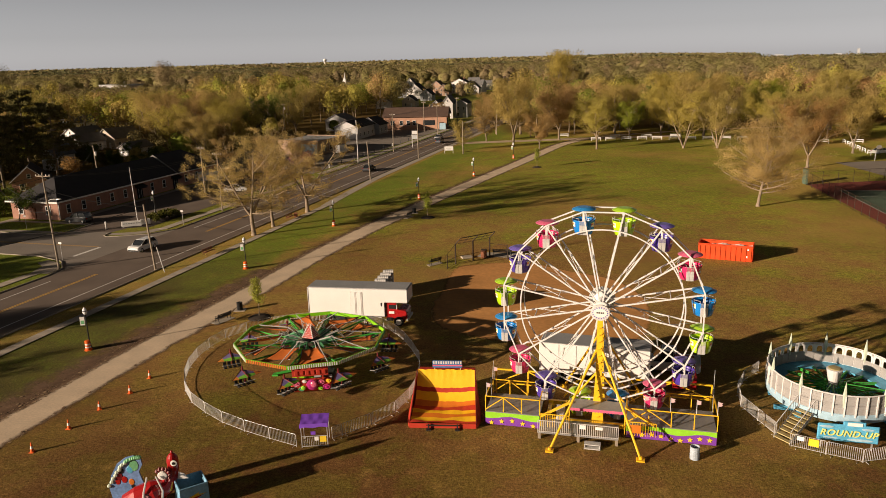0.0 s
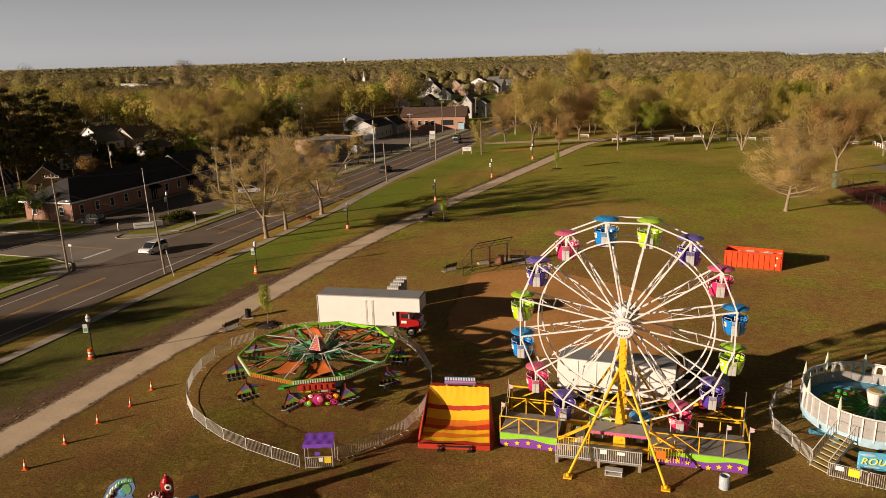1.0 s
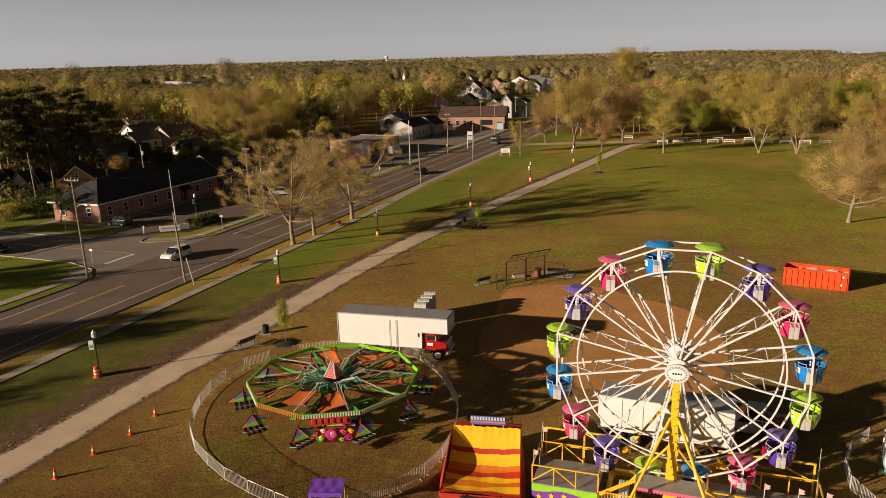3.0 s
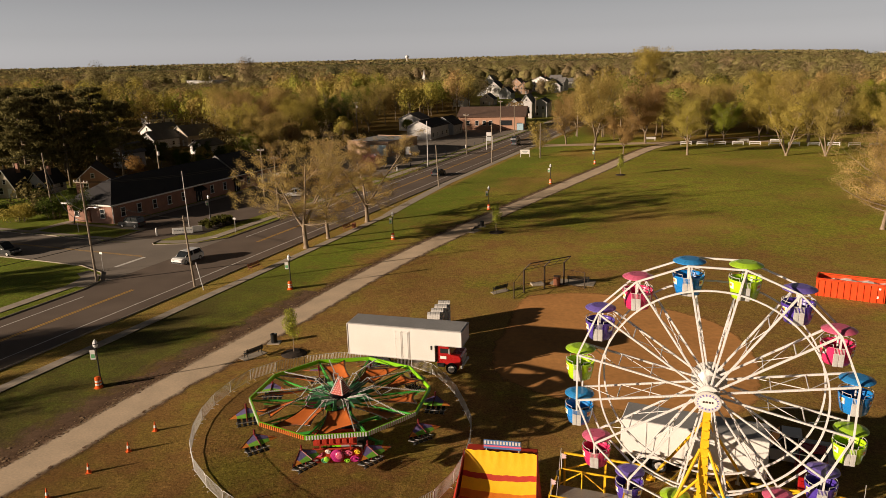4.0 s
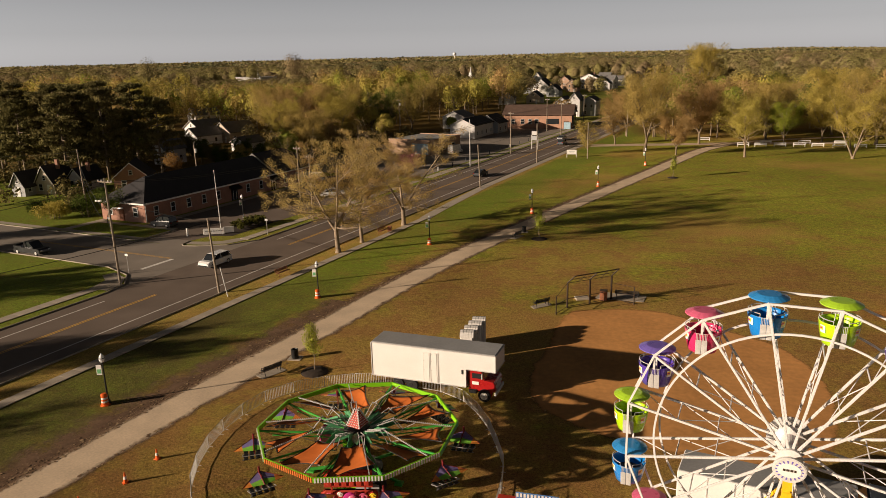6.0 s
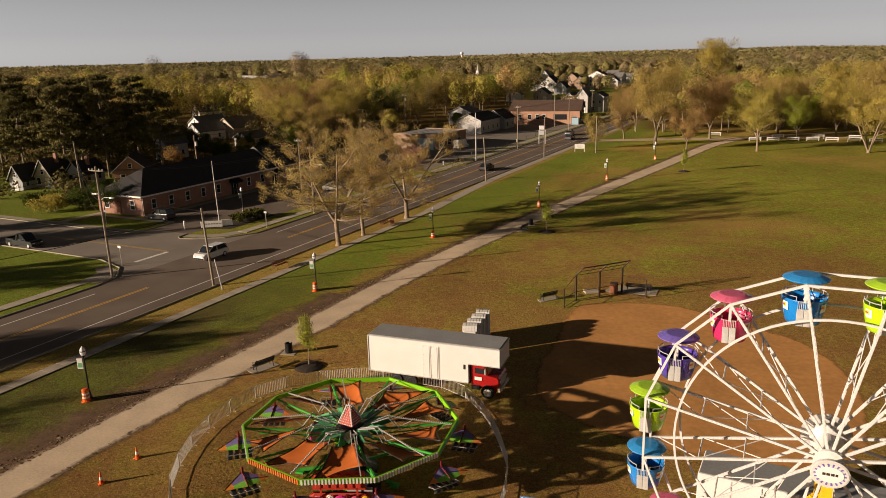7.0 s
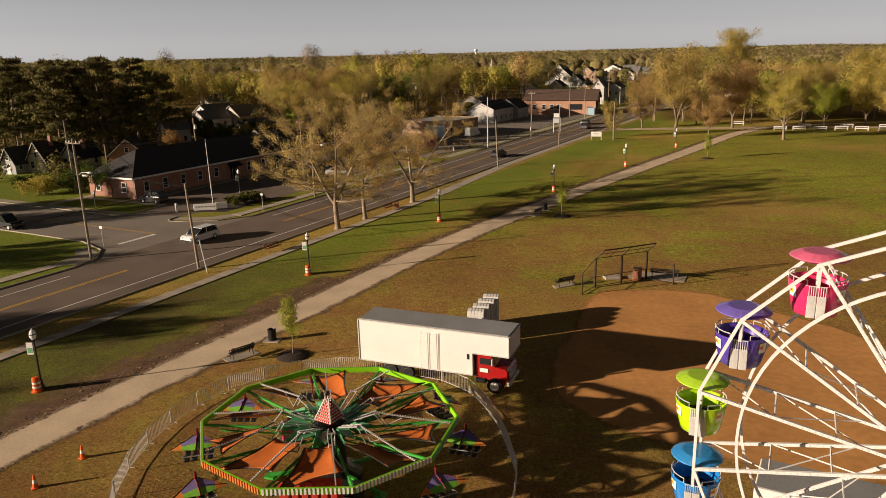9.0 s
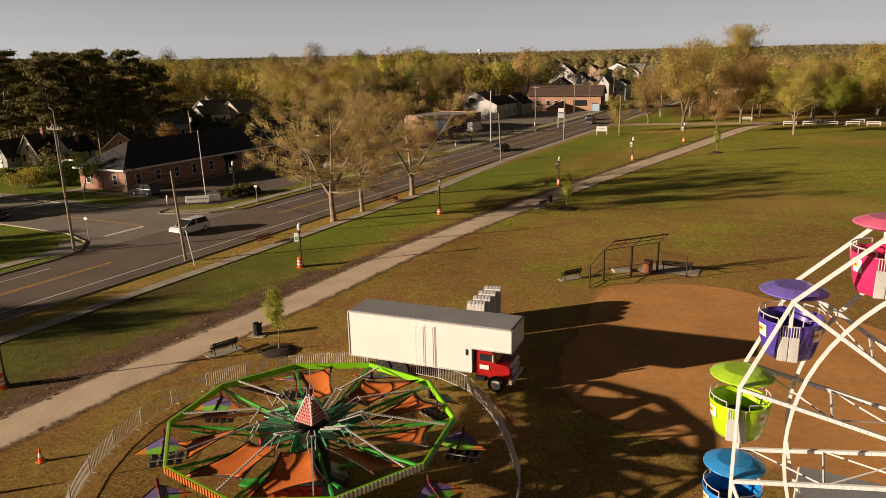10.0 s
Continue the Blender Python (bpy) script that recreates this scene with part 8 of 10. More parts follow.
txt.materials.append(LETTER_PALE)
tob = new("lettering", txt)
tob.matrix_basis = Matrix.Translation((-0.35, -5.87, 1.20)) @ Matrix.Rotation(math.pi / 2, 4, "X")
tob.parent = sb
for x in (-1.9, 1.2):
    part("sign_leg", Shape().beam((x, -5.6, 0), (x, -5.6, 0.75), 0.08, 0.08, (0, 1, 0)), GREY_STEEL, RU)
stair_top, stair_foot = Vector((-2.6, -3.9, 1.75)), Vector((-4.3, -5.5, 0.05))
for k in range(8):
    p = stair_foot.lerp(stair_top, (k + 0.5) / 8)
    part("step", Shape().box((0, 0, 0), (0.34, 1.2, 0.06), Matrix.Translation(p) @ Matrix.Rotation(math.atan2(1.6, 1.7), 4, "Z")), STEP_TREAD, RU, "yellow-edged step")
sd = (stair_top - stair_foot).cross(Vector((0, 0, 1))).normalized() * 0.62
for sgn in (-1, 1):
    str_s = Shape().beam(stair_foot + sd * sgn, stair_top + sd * sgn, 0.05, 0.2)
    for k in range(10):
        p = stair_foot.lerp(stair_top, k / 9) + sd * sgn
        str_s.beam(p, p + Vector((0, 0, 0.95)), 0.025, 0.025, (0, 1, 0))
    str_s.beam(stair_foot + sd * sgn + Vector((0, 0, 0.95)), stair_top + sd * sgn + Vector((0, 0, 0.95)), 0.05, 0.05)
    part("stair_rail", str_s, GREY_STEEL, RU, "grey barred stair rail")
for x0, y0, x1, y1 in ((19.4, 48.5, 19.9, 46.3), (19.9, 46.3, 20.4, 44.2), (20.85, 42.7, 22.7, 41.7), (22.7, 41.7, 24.6, 40.75), (24.6, 40.75, 26.9, 41.3), (26.9, 41.3, 29.2, 41.8), (19.4, 48.5, 19.9, 50.9), (19.9, 50.9, 21.1, 53.1), (21.1, 53.1, 22.9, 55.0), (29.2, 41.8, 31.3, 43.0)):
    barrier(x0, y0, x1, y1, "round-up fence")
solid("notice", Shape().box((0, 0, 0), (0.62, 0.02, 0.52), None, 0.008), STAR_YELLOW, "yellow notice hung on a crowd barrier", "notice", pose(22.0, 42.0, 0.78, 0, 0, -28))
solid("notice", Shape().box((0, 0, 0), (0.45, 0.02, 0.30), None, 0.008), BAND, "white notice hung on a crowd barrier", "notice", pose(21.3, 42.38, 0.88, 0, 0, -28))

# ---- children's ride with a red spotted sea creature ----
KR = thing("children_ride", pose(-19.9, 34.6, 0, 0, 0, 12), "children's ride with a red spotted sea creature, waves and painted boards", "fairground ride")
body_k = Shape().path([(-1.5, 0.2, 0.5), (-0.7, 0.1, 0.85), (0.2, 0.2, 1.05), (0.9, 0.5, 1.3), (1.25, 0.7, 1.9), (1.3, 0.75, 2.5)], [0.55, 0.72, 0.75, 0.55, 0.36, 0.30], 12)
body_k.lathe([(0.30, -0.7), (0.34, -0.38), (0.36, 0.0), (0.32, 0.25), (0.18, 0.45), (0.05, 0.52), (0.08, 0.60), (0.03, 0.68)], 14, c=(1.32, 0.72, 2.75))
kb = part("car_body", body_k, RED_PAINT, KR, "glossy deep red creature body with round spots")
eye_m = Matrix.Translation((1.45, 0.39, 2.74)) @ Matrix.Rotation(math.pi / 2, 4, "X")
part("eye", Shape().lathe([(0.20, 0), (0.19, 0.03), (0.02, 0.05)], 16, m=eye_m), BAND, kb, "round white eye")
part("pupil", Shape().lathe([(0.10, 0.05), (0.09, 0.06), (0.01, 0.065)], 12, m=eye_m), BLACK_PAINT, kb)
for x, y, z in ((-1.25, -0.42, 0.75), (-0.75, -0.60, 1.0), (-0.15, -0.55, 1.15), (-0.55, -0.58, 0.5), (0.1, -0.50, 0.65), (0.65, -0.22, 1.25), (0.55, -0.30, 0.8), (1.02, 0.22, 1.75)):
    part("spot", Shape().lathe([(0.17, 0), (0.15, 0.05), (0.09, 0.055), (0.08, 0.02), (0.01, 0.02)], 14, m=Matrix.Translation((x, y, z)) @ Matrix.Rotation(radians(68), 4, "X")), SPOT_PINK, kb, "pale pink ringed spot")
part("belly_panel", Shape().prism([(-0.25, 0.0), (0.3, 0.05), (0.35, 0.55), (-0.2, 0.5)], 0, 0.03, m=Matrix.Translation((0.95, 0.02, 1.05)) @ Matrix.Rotation(radians(70), 4, "X")), STAR_YELLOW, kb, "ochre belly panel")
for k in range(7):
    a = radians(-30 + k * 28)
    part("frill", Shape().lathe([(0.02, -0.16), (0.13, 0), (0.02, 0.16)], 8, c=(0.75 + 0.42 * math.cos(a), 0.30, 2.05 + 0.42 * math.sin(a))), MAROON, kb, "dark red frill")
part("frill_centre", Shape().lathe([(0.30, 0), (0.26, 0.06), (0.02, 0.09)], 14, m=Matrix.Translation((0.75, 0.26, 2.05)) @ Matrix.Rotation(math.pi / 2, 4, "X")), BAND, kb)
wave = [(-2.75, 0.2), (-0.9, 0.2), (-0.8, 1.0), (-1.0, 1.9), (-0.75, 2.35), (-0.8, 2.75), (-1.2, 2.98), (-1.7, 2.9), (-2.25, 2.5), (-2.65, 1.8), (-2.85, 1.0)]
wb = part("back_board", Shape().prism(wave, 0, 0.14, m=Matrix.Translation((0.1, 1.4, 0)) @ Matrix.Rotation(math.pi / 2, 4, "X")), WAVE_BLUE, KR, "blue painted wave board")
rk = random.Random(3)
for k in range(16):
    u = k / 15
    x, z = (-0.75 - 1.95 * u, 2.85 + 0.1 * math.sin(u * 3) - 1.75 * u * u)
    part("foam", Shape().lathe([(0.02, -0.14), (0.12, -0.08), (0.15, 0.0), (0.1, 0.1), (0.02, 0.14)], 7, c=(x + rk.uniform(-0.05, 0.05), 1.28, z)), MINT if k < 7 else SPIRE_PALE, wb, "scalloped foam crest")
for x, z, r_, mt in ((-2.2, 1.7, 0.24, MAROON), (-1.9, 1.45, 0.18, RED_PAINT), (-2.3, 1.35, 0.16, RED_PAINT), (-1.5, 1.25, 0.17, ORANGE_TARP), (-1.45, 0.95, 0.12, BLACK_PAINT), (-2.0, 2.05, 0.14, BLACK_PAINT), (-1.25, 2.35, 0.3, MINT), (-1.5, 2.1, 0.2, SKY_BLUE)):
    part("painted_patch", Shape().lathe([(r_, 0), (r_ * 0.9, 0.02), (0.01, 0.025)], 9, m=Matrix.Translation((x + 0.1, 1.26, z)) @ Matrix.Rotation(math.pi / 2, 4, "X") @ Matrix.Diagonal((1.0, 1.35, 1, 1))), mt, wb)
turn_k = Matrix.Translation((2.35, 0.2, 0)) @ Matrix.Rotation(radians(24), 4, "Z")
tub = part("side_board", Shape().box((0, -0.75, 0.95), (1.7, 0.08, 1.3), turn_k, 0.02).box((0.82, 0, 0.95), (0.08, 1.5, 1.3), turn_k, 0.02).box((-0.82, 0, 0.95), (0.08, 1.5, 1.3), turn_k, 0.02).box((0, 0.75, 0.95), (1.7, 0.08, 1.3), turn_k, 0.02), WAVE_PALE, KR, "pale blue painted car with a flame flash")
part("flash", Shape().prism([(-0.6, 0.0), (0.1, 0.14), (0.0, 0.24), (0.7, 0.32), (0.2, 0.36), (0.3, 0.5), (-0.2, 0.34), (-0.5, 0.3)], 0, 0.02, m=turn_k @ Matrix.Translation((0.0, -0.80, 0.62)) @ Matrix.Rotation(math.pi / 2, 4, "X")), STAR_YELLOW, tub, "yellow and red flame flash")
part("flash", Shape().prism([(-0.45, 0.02), (0.1, 0.12), (0.5, 0.24), (-0.3, 0.2)], 0, 0.02, m=turn_k @ Matrix.Translation((0.0, -0.825, 0.65)) @ Matrix.Rotation(math.pi / 2, 4, "X")), RED_PAINT, tub)
part("fin", Shape().prism([(-0.3, 0), (0.35, 0), (0.1, 0.35), (-0.2, 0.5)], 0, 0.06, m=Matrix.Translation((1.85, 0.5, 1.6)) @ Matrix.Rotation(math.pi / 2, 4, "X")), BAND, KR, "white fin")
for sx, x in ((-1, -0.35), (1, 0.75)):
    part("rail", Shape().path([(x, -0.85, 0.1), (x + 0.12, -0.5, 1.5), (x - 0.3 * sx, -0.1, 2.25)], [0.07, 0.06, 0.05], 7), GREY_STEEL, KR, "bright steel rail")
part("nose_cone", Shape().lathe([(0.02, -0.3), (0.22, -0.1), (0.26, 0.1), (0.1, 0.3)], 10, c=(-1.9, -0.6, 0.45)), SKY_BLUE, KR)
part("nose_cone", Shape().lathe([(0.02, -0.3), (0.16, -0.1), (0.18, 0.1), (0.08, 0.3)], 10, c=(-2.5, -0.5, 0.4)), STAR_YELLOW, KR)
part("track", Shape().lathe([(3.0, 0.12), (3.0, 0.2), (2.8, 0.2), (2.8, 0.12)], 36, cap0=False, cap1=False), DARK_STEEL, KR)
for k in range(8):
    a = k * math.pi / 4
    part("track_foot", Shape().box((2.9 * math.cos(a), 2.9 * math.sin(a), 0.06), (0.4, 0.4, 0.12)), DARK_STEEL, KR)

# ---- street furniture along the path ----
def street_lamp_parts():
    pole_s = Shape().lathe([(0.20, 0.0), (0.20, 0.12), (0.14, 0.3), (0.10, 0.6), (0.065, 0.75), (0.055, 3.3), (0.09, 3.36), (0.12, 3.48)], 10)
    head = Shape().lathe([(0.12, 3.48), (0.20, 3.62), (0.22, 3.82), (0.16, 4.02), (0.06, 4.14), (0.02, 4.22)], 10)
    cap = Shape().lathe([(0.23, 3.80), (0.24, 3.83), (0.22, 3.86)], 10, cap0=False, cap1=False)
    banner = Shape().box((-0.34, 0, 2.82), (0.42, 0.02, 0.85), None, 0.006)
    arm_s = Shape().tube((0, 0, 3.27), (-0.58, 0, 3.27), 0.015, n=5).tube((0, 0, 2.38), (-0.58, 0, 2.38), 0.015, n=5)
    return pole_s, head, cap, banner, arm_s


def street_lamp(x, y, rz):
    ob = thing("street_lamp", pose(x, y, 0, 0, 0, rz), "black park lamp post with a pale globe and a small banner", "street lamp", "path lamps")
    for nm, s, mt, lb in zip(("post", "globe", "globe_band", "banner", "banner_arm"), street_lamp_parts(), (BLACK_PAINT, LAMP_GLASS, BLACK_PAINT, BAND, BLACK_PAINT), ("", "pale lamp globe", "", "pale cloth banner", "")):
        p = part(nm, s, mt, ob, lb)
        if nm == "banner":
            part("banner_print", Shape().box((-0.34, -0.013, 2.70), (0.32, 0.006, 0.35)), MINT, p)
    return ob


BARREL = [Shape().lathe([(0.36, 0.0), (0.36, 0.06), (0.27, 0.07), (0.27, 0.28)], 14), Shape().lathe([(0.265, 0.28), (0.262, 0.42)], 14, cap0=False, cap1=False), Shape().lathe([(0.262, 0.42), (0.255, 0.56)], 14, cap0=False, cap1=False), Shape().lathe([(0.255, 0.56), (0.25, 0.70)], 14, cap0=False, cap1=False), Shape().lathe([(0.25, 0.70), (0.24, 0.95), (0.17, 1.0)], 14)]
lamp0 = None
for i, (x, y) in enumerate([(-38.1, 60.1), (-32.1, 88.05), (-25.75, 113.4), (-13.9, 136.6), (-4.0, 164.5), (5.85, 194.2)]):
    if lamp0 is None:
        lamp0 = street_lamp(x, y, 15)
        b0 = thing("traffic_barrel", pose(x + 0.05, y - 0.42, 0), "orange traffic barrel with white bands at a lamp's foot", "traffic barrel", "path barrels")
        for s, mt, lb in zip(BARREL, (CONE, BAND, CONE, BAND, CONE), ("", "white band", "", "white band", "")):
            part("barrel_band", s, mt, b0, lb)
    else:
        copy_thing(lamp0, pose(x, y, 0, 0, 0, 15 - 3 * i))
        copy_thing(b0, pose(x + 0.05, y - 0.42, 0, 0, 0, 40 * i))

cone0 = thing("traffic_cone", pose(-31.7, 41.0, 0), "orange traffic cone with a white collar on the grass", "traffic cone", "cones by the path")
part("base", Shape().box((0, 0, 0.02), (0.38, 0.38, 0.04), None, 0.015), CONE, cone0)
part("body", Shape().lathe([(0.14, 0.03), (0.105, 0.28)], 12), CONE, cone0)
part("collar", Shape().lathe([(0.107, 0.28), (0.075, 0.48)], 12, cap0=False, cap1=False), BAND, cone0, "white collar")
part("tip", Shape().lathe([(0.075, 0.48), (0.035, 0.74), (0.02, 0.75)], 12), CONE, cone0)
for i, (x, y) in enumerate([(-31.0, 44.4), (-30.3, 47.5), (-29.25, 50.4), (-29.0, 53.4)]):
    copy_thing(cone0, pose(x, y, 0, 0, 0, 25 * i))


def slat_bench(x, y, rz, wood, iron, label, length=1.85, back=True, group=""):
    ob = thing("park_bench", pose(x, y, 0, 0, 0, rz), label, "bench", group)
    for k in range(4):
        part("seat_slat", Shape().box((0, -0.18 + k * 0.12, 0.45), (length, 0.095, 0.035), None, 0.008), wood, ob)
    if back:
        for k in range(3):
            part("back_slat", Shape().box((0, 0.26 + 0.03 * k, 0.58 + k * 0.13), (length, 0.035, 0.10), None, 0.008), wood, ob)
    for sx in (-1, 1):
        xx = sx * (length / 2 - 0.15)
        end = Shape().path([(xx, -0.26, 0.0), (xx, -0.24, 0.43), (xx, 0.2, 0.43), (xx, 0.34, 0.95 if back else 0.44)], 0.03, 6)
        end.path([(xx, 0.30, 0.0), (xx, 0.2, 0.43)], 0.03, 6)
        if back:
            end.path([(xx, -0.24, 0.43), (xx, -0.28, 0.62), (xx, 0.28, 0.68)], 0.025, 6)
        part("bench_end", end, iron, ob)
    return ob


def litter_bin(x, y, label="black slatted steel litter bin by the path"):
    ob = thing("litter_bin", pose(x, y, 0), label, "bin")
    part("liner", Shape().lathe([(0.26, 0.05), (0.27, 0.84), (0.22, 0.84), (0.2, 0.2)], 14), DARK_STEEL, ob)
    part("top_ring", Shape().lathe([(0.32, 0.84), (0.33, 0.90), (0.25, 0.93), (0.22, 0.86)], 16, cap0=False, cap1=False), BLACK_PAINT, ob)
    for k in range(16):
        a = 2 * math.pi * k / 16
        part("slat", Shape().beam((0.31 * math.cos(a), 0.31 * math.sin(a), 0.02), (0.31 * math.cos(a), 0.31 * math.sin(a), 0.88), 0.05, 0.012, (math.cos(a), math.sin(a), 0)), BLACK_PAINT, ob)


def pad(pts, label):
    return solid("concrete_pad", Shape().prism(pts, 0.0, 0.04), CONCRETE, label, "slab")


for bx, by in ((-27.75, 67.75), (-14.0, 119.2)):
    ang = 60 if by < 100 else 66
    m = pose(bx, by, 0, 0, 0, ang)
    pad([tuple((m @ Vector(p))[:2]) for p in ((-1.2, -0.5, 0), (1.2, -0.5, 0), (1.2, 0.55, 0), (-1.2, 0.55, 0))], "concrete pad under a park bench")
    b = slat_bench(bx, by, ang + 180, DARK_STEEL, BLACK_PAINT, "dark slatted park bench on a concrete pad by the path", group="path benches")
    b.location.z = 0.04
    pad([(bx + 0.1, by + 2.8), (bx + 1.3, by + 2.9), (bx + 1.2, by + 4.0), (bx, by + 3.9)], "small concrete pad under a litter bin")
    litter_bin(bx + 0.65, by + 3.35)
for bx, by, ang in ((-40.1, 95.5, 75), (-34.7, 119.0, 78)):
    slat_bench(bx, by, ang, BENCH_WOOD, BENCH_WOOD, "reddish-brown timber bench beside the pavement", 2.3, True, "pavement benches")
solid("planter_bin", Shape().box((0, 0, 0.4), (0.6, 0.6, 0.8), None, 0.04), BENCH_WOOD, "reddish-brown square timber bin by a bench", "bin", pose(-34.1, 120.4, 0, 0, 0, 12))
pavement("pavement_near", -60, 72, 6.0, 1.25, (-8, 72), "pale concrete pavement through the verge beside the road")
solid("pavement_near", ribbon([on_road(s, 6.0 - 2.55 * min(1.0, max(0.0, (s - 70) / 34.0)) ** 0.8) for s in range(70, 400, 4)], 1.9, 0.03), CONCRETE, "pale concrete pavement closing in on the road's kerb", "pavement", kind="structure")
pavement("pavement_far", 48, 104, -13.2, 1.6, (48, 100), "pale concrete pavement before the car park")
pavement("pavement_corner", -60, 21, -13.4, 1.5, (-8, 20.5), "pale concrete pavement past the corner lawn")
solid("pavement_corner", polygon([on_road(20.8, -14.2), on_road(20.8, -11.4), on_road(23.2, -11.7), on_road(25.6, -13.8), on_road(26.8, -17.0), on_road(25.2, -17.4), on_road(23.8, -15.2)], 0.034), CONCRETE, "pale concrete landing at the street corner", "pavement", kind="structure")
pavement("pavement_shops", 108, 330, -12.9, 2.2, (0, 0), "pale concrete pavement before the shops")
solid("pavement_side", polygon([on_road(41.2, -110), on_road(41.2, -28.9), on_road(42.5, -28.9), on_road(42.5, -110)], 0.03), CONCRETE, "pale concrete pavement along the side street", "pavement", kind="structure")
solid("pavement_side", polygon([on_road(41.6, -19.6), on_road(42.4, -16.4), on_road(44.4, -13.6), on_road(48.2, -12.3), on_road(48.2, -14.2), on_road(45.2, -15.6), on_road(43.8, -18.0), on_road(43.2, -20.0)], 0.032), CONCRETE, "pale concrete pavement round the corner", "pavement", kind="structure")

# ---- ball ground backstop ----
cage = thing("backstop", pose(0, 0, 0), "brown steel baseball backstop with a leaning hood and wing fences", "backstop")
PO = [(-5.2, 86.75, 1.95), (-4.25, 89.1, 2.75), (-2.0, 90.8, 2.75), (0.2, 92.6, 2.75), (2.6, 91.3, 1.95)]
for i, (x, y, h) in enumerate(PO):
    part("post", Shape().tube((x, y, 0), (x, y, h), 0.10 if 0 < i < 4 else 0.06, n=8), RUST, cage)
    if 0 < i < 4:
        part("hood_arm", Shape().tube((x, y, h), (x + 0.75, y - 0.15, h + 0.8), 0.07, n=6), RUST, cage)
lean = Vector((0.75, -0.15, 0.8))
for i in range(4):
    a, b = PO[i], PO[i + 1]
    for z in (0.12, 1.0, min(a[2], b[2]) - 0.03):
        part("rail", Shape().tube((a[0], a[1], z), (b[0], b[1], z if z < 1.5 or i in (1, 2) else (b[2] if i == 0 else b[2]) - 0.03), 0.03, n=5), RUST, cage)
    mesh_s = Shape()
    A, B = Vector((a[0], a[1], 0)), Vector((b[0], b[1], 0))
    n = int((B - A).length / 0.16)
    for k in range(1, n):
        p = A.lerp(B, k / n)
        hh = a[2] + (b[2] - a[2]) * k / n
        mesh_s.tube(p + Vector((0, 0, 0.1)), p + Vector((0, 0, min(hh, 2.7) if i in (1, 2) else min(a[2], b[2]))), 0.004, n=3, caps=False)
    tagged(part("wire_mesh", mesh_s, DARK_STEEL, cage, "thin wire mesh"), kind="stuff")
for i in (1, 2):
    a, b = Vector(PO[i]), Vector(PO[i + 1])
    part("hood_rail", Shape().tube(a + lean, b + lean, 0.06, n=6).tube(a + lean * 0.5, b + lean * 0.5, 0.03, n=5).tube((a + b) / 2, (a + b) / 2 + lean, 0.03, n=5), RUST, cage)
pad([(-1.6, 92.6), (3.6, 92.2), (4.0, 94.4), (-0.8, 95.0)], "concrete pad behind the backstop")
pad([(-7.6, 88.0), (-5.9, 89.6), (-6.5, 90.4), (-8.1, 88.8)], "concrete pad under a bench")
slat_bench(-7.0, 89.1, 223, DARK_STEEL, BLACK_PAINT, "dark slatted bench beside the backstop", group="ball ground benches").location.z = 0.04
slat_bench(1.9, 93.4, 175, DARK_STEEL, BLACK_PAINT, "long dark bench behind the backstop", 2.6, group="ball ground benches").location.z = 0.04
brown_bin = thing("park_bin", pose(-0.6, 92.2, 0, 0, 0, -5), "brown square timber litter bin behind the backstop", "bin")
part("body", Shape().box((0, 0, 0.5), (0.75, 0.7, 1.0), None, 0.04), BENCH_WOOD, brown_bin)
part("lid", Shape().box((0, 0.1, 1.1), (0.8, 0.6, 0.10), None, 0.03), RUST, brown_bin)
solid("home_slab", Shape().box((0, 0, 0.12), (1.5, 1.0, 0.24), None, 0.04), CONCRETE, "low pale concrete block inside the backstop", "slab", pose(-2.9, 92.2, 0, 0, 0, 20))


# ---- utility poles, wires, signs ----
def utility_pole(x, y, h, label, arm=0.0, lamp=False, lean=(0, 0), mat=None, r=0.15, turn=0.0, can=False):
    ob = thing("utility_pole", pose(x, y, 0, 0, 0, turn), label, "utility pole", "utility poles")
    part("pole", Shape().path([(0, 0, 0), (lean[0] * 0.5, lean[1] * 0.5, h / 2), (lean[0], lean[1], h)], [r, r * 0.85, r * 0.7], 9), mat or POLE_WOOD, ob)
    if arm:
        a = part("crossarm", Shape().box((lean[0], lean[1], h - 0.5), (arm, 0.10, 0.13), None, 0.01), POLE_WOOD, ob)
        for k in (-1, -0.5, 0.5, 1):
            part("insulator", Shape().lathe([(0.05, 0), (0.07, 0.08), (0.03, 0.2)], 7, c=(lean[0] + k * arm * 0.46, lean[1], h - 0.43)), BAND, a)
    if lamp:
        l = part("lamp_arm", Shape().path([(lean[0], lean[1], h * 0.70), (lean[0] + 0.7, lean[1], h * 0.73), (lean[0] + 1.8, lean[1], h * 0.735)], 0.035, 6), GREY_STEEL, ob)
        part("lamp_head", Shape().lathe([(0.05, 0.10), (0.22, 0.05), (0.24, -0.04), (0.12, -0.10)], 10, m=Matrix.Translation((lean[0] + 2.0, lean[1], h * 0.735)) @ Matrix.Diagonal((1.7, 1, 1, 1))), GREY_STEEL, l)
    if can:
        part("transformer", Shape().lathe([(0.22, 0), (0.24, 0.05), (0.24, 0.8), (0.18, 0.88)], 12, c=(lean[0] + 0.36, lean[1], h - 2.2)), GREY_STEEL, ob)
    return ob


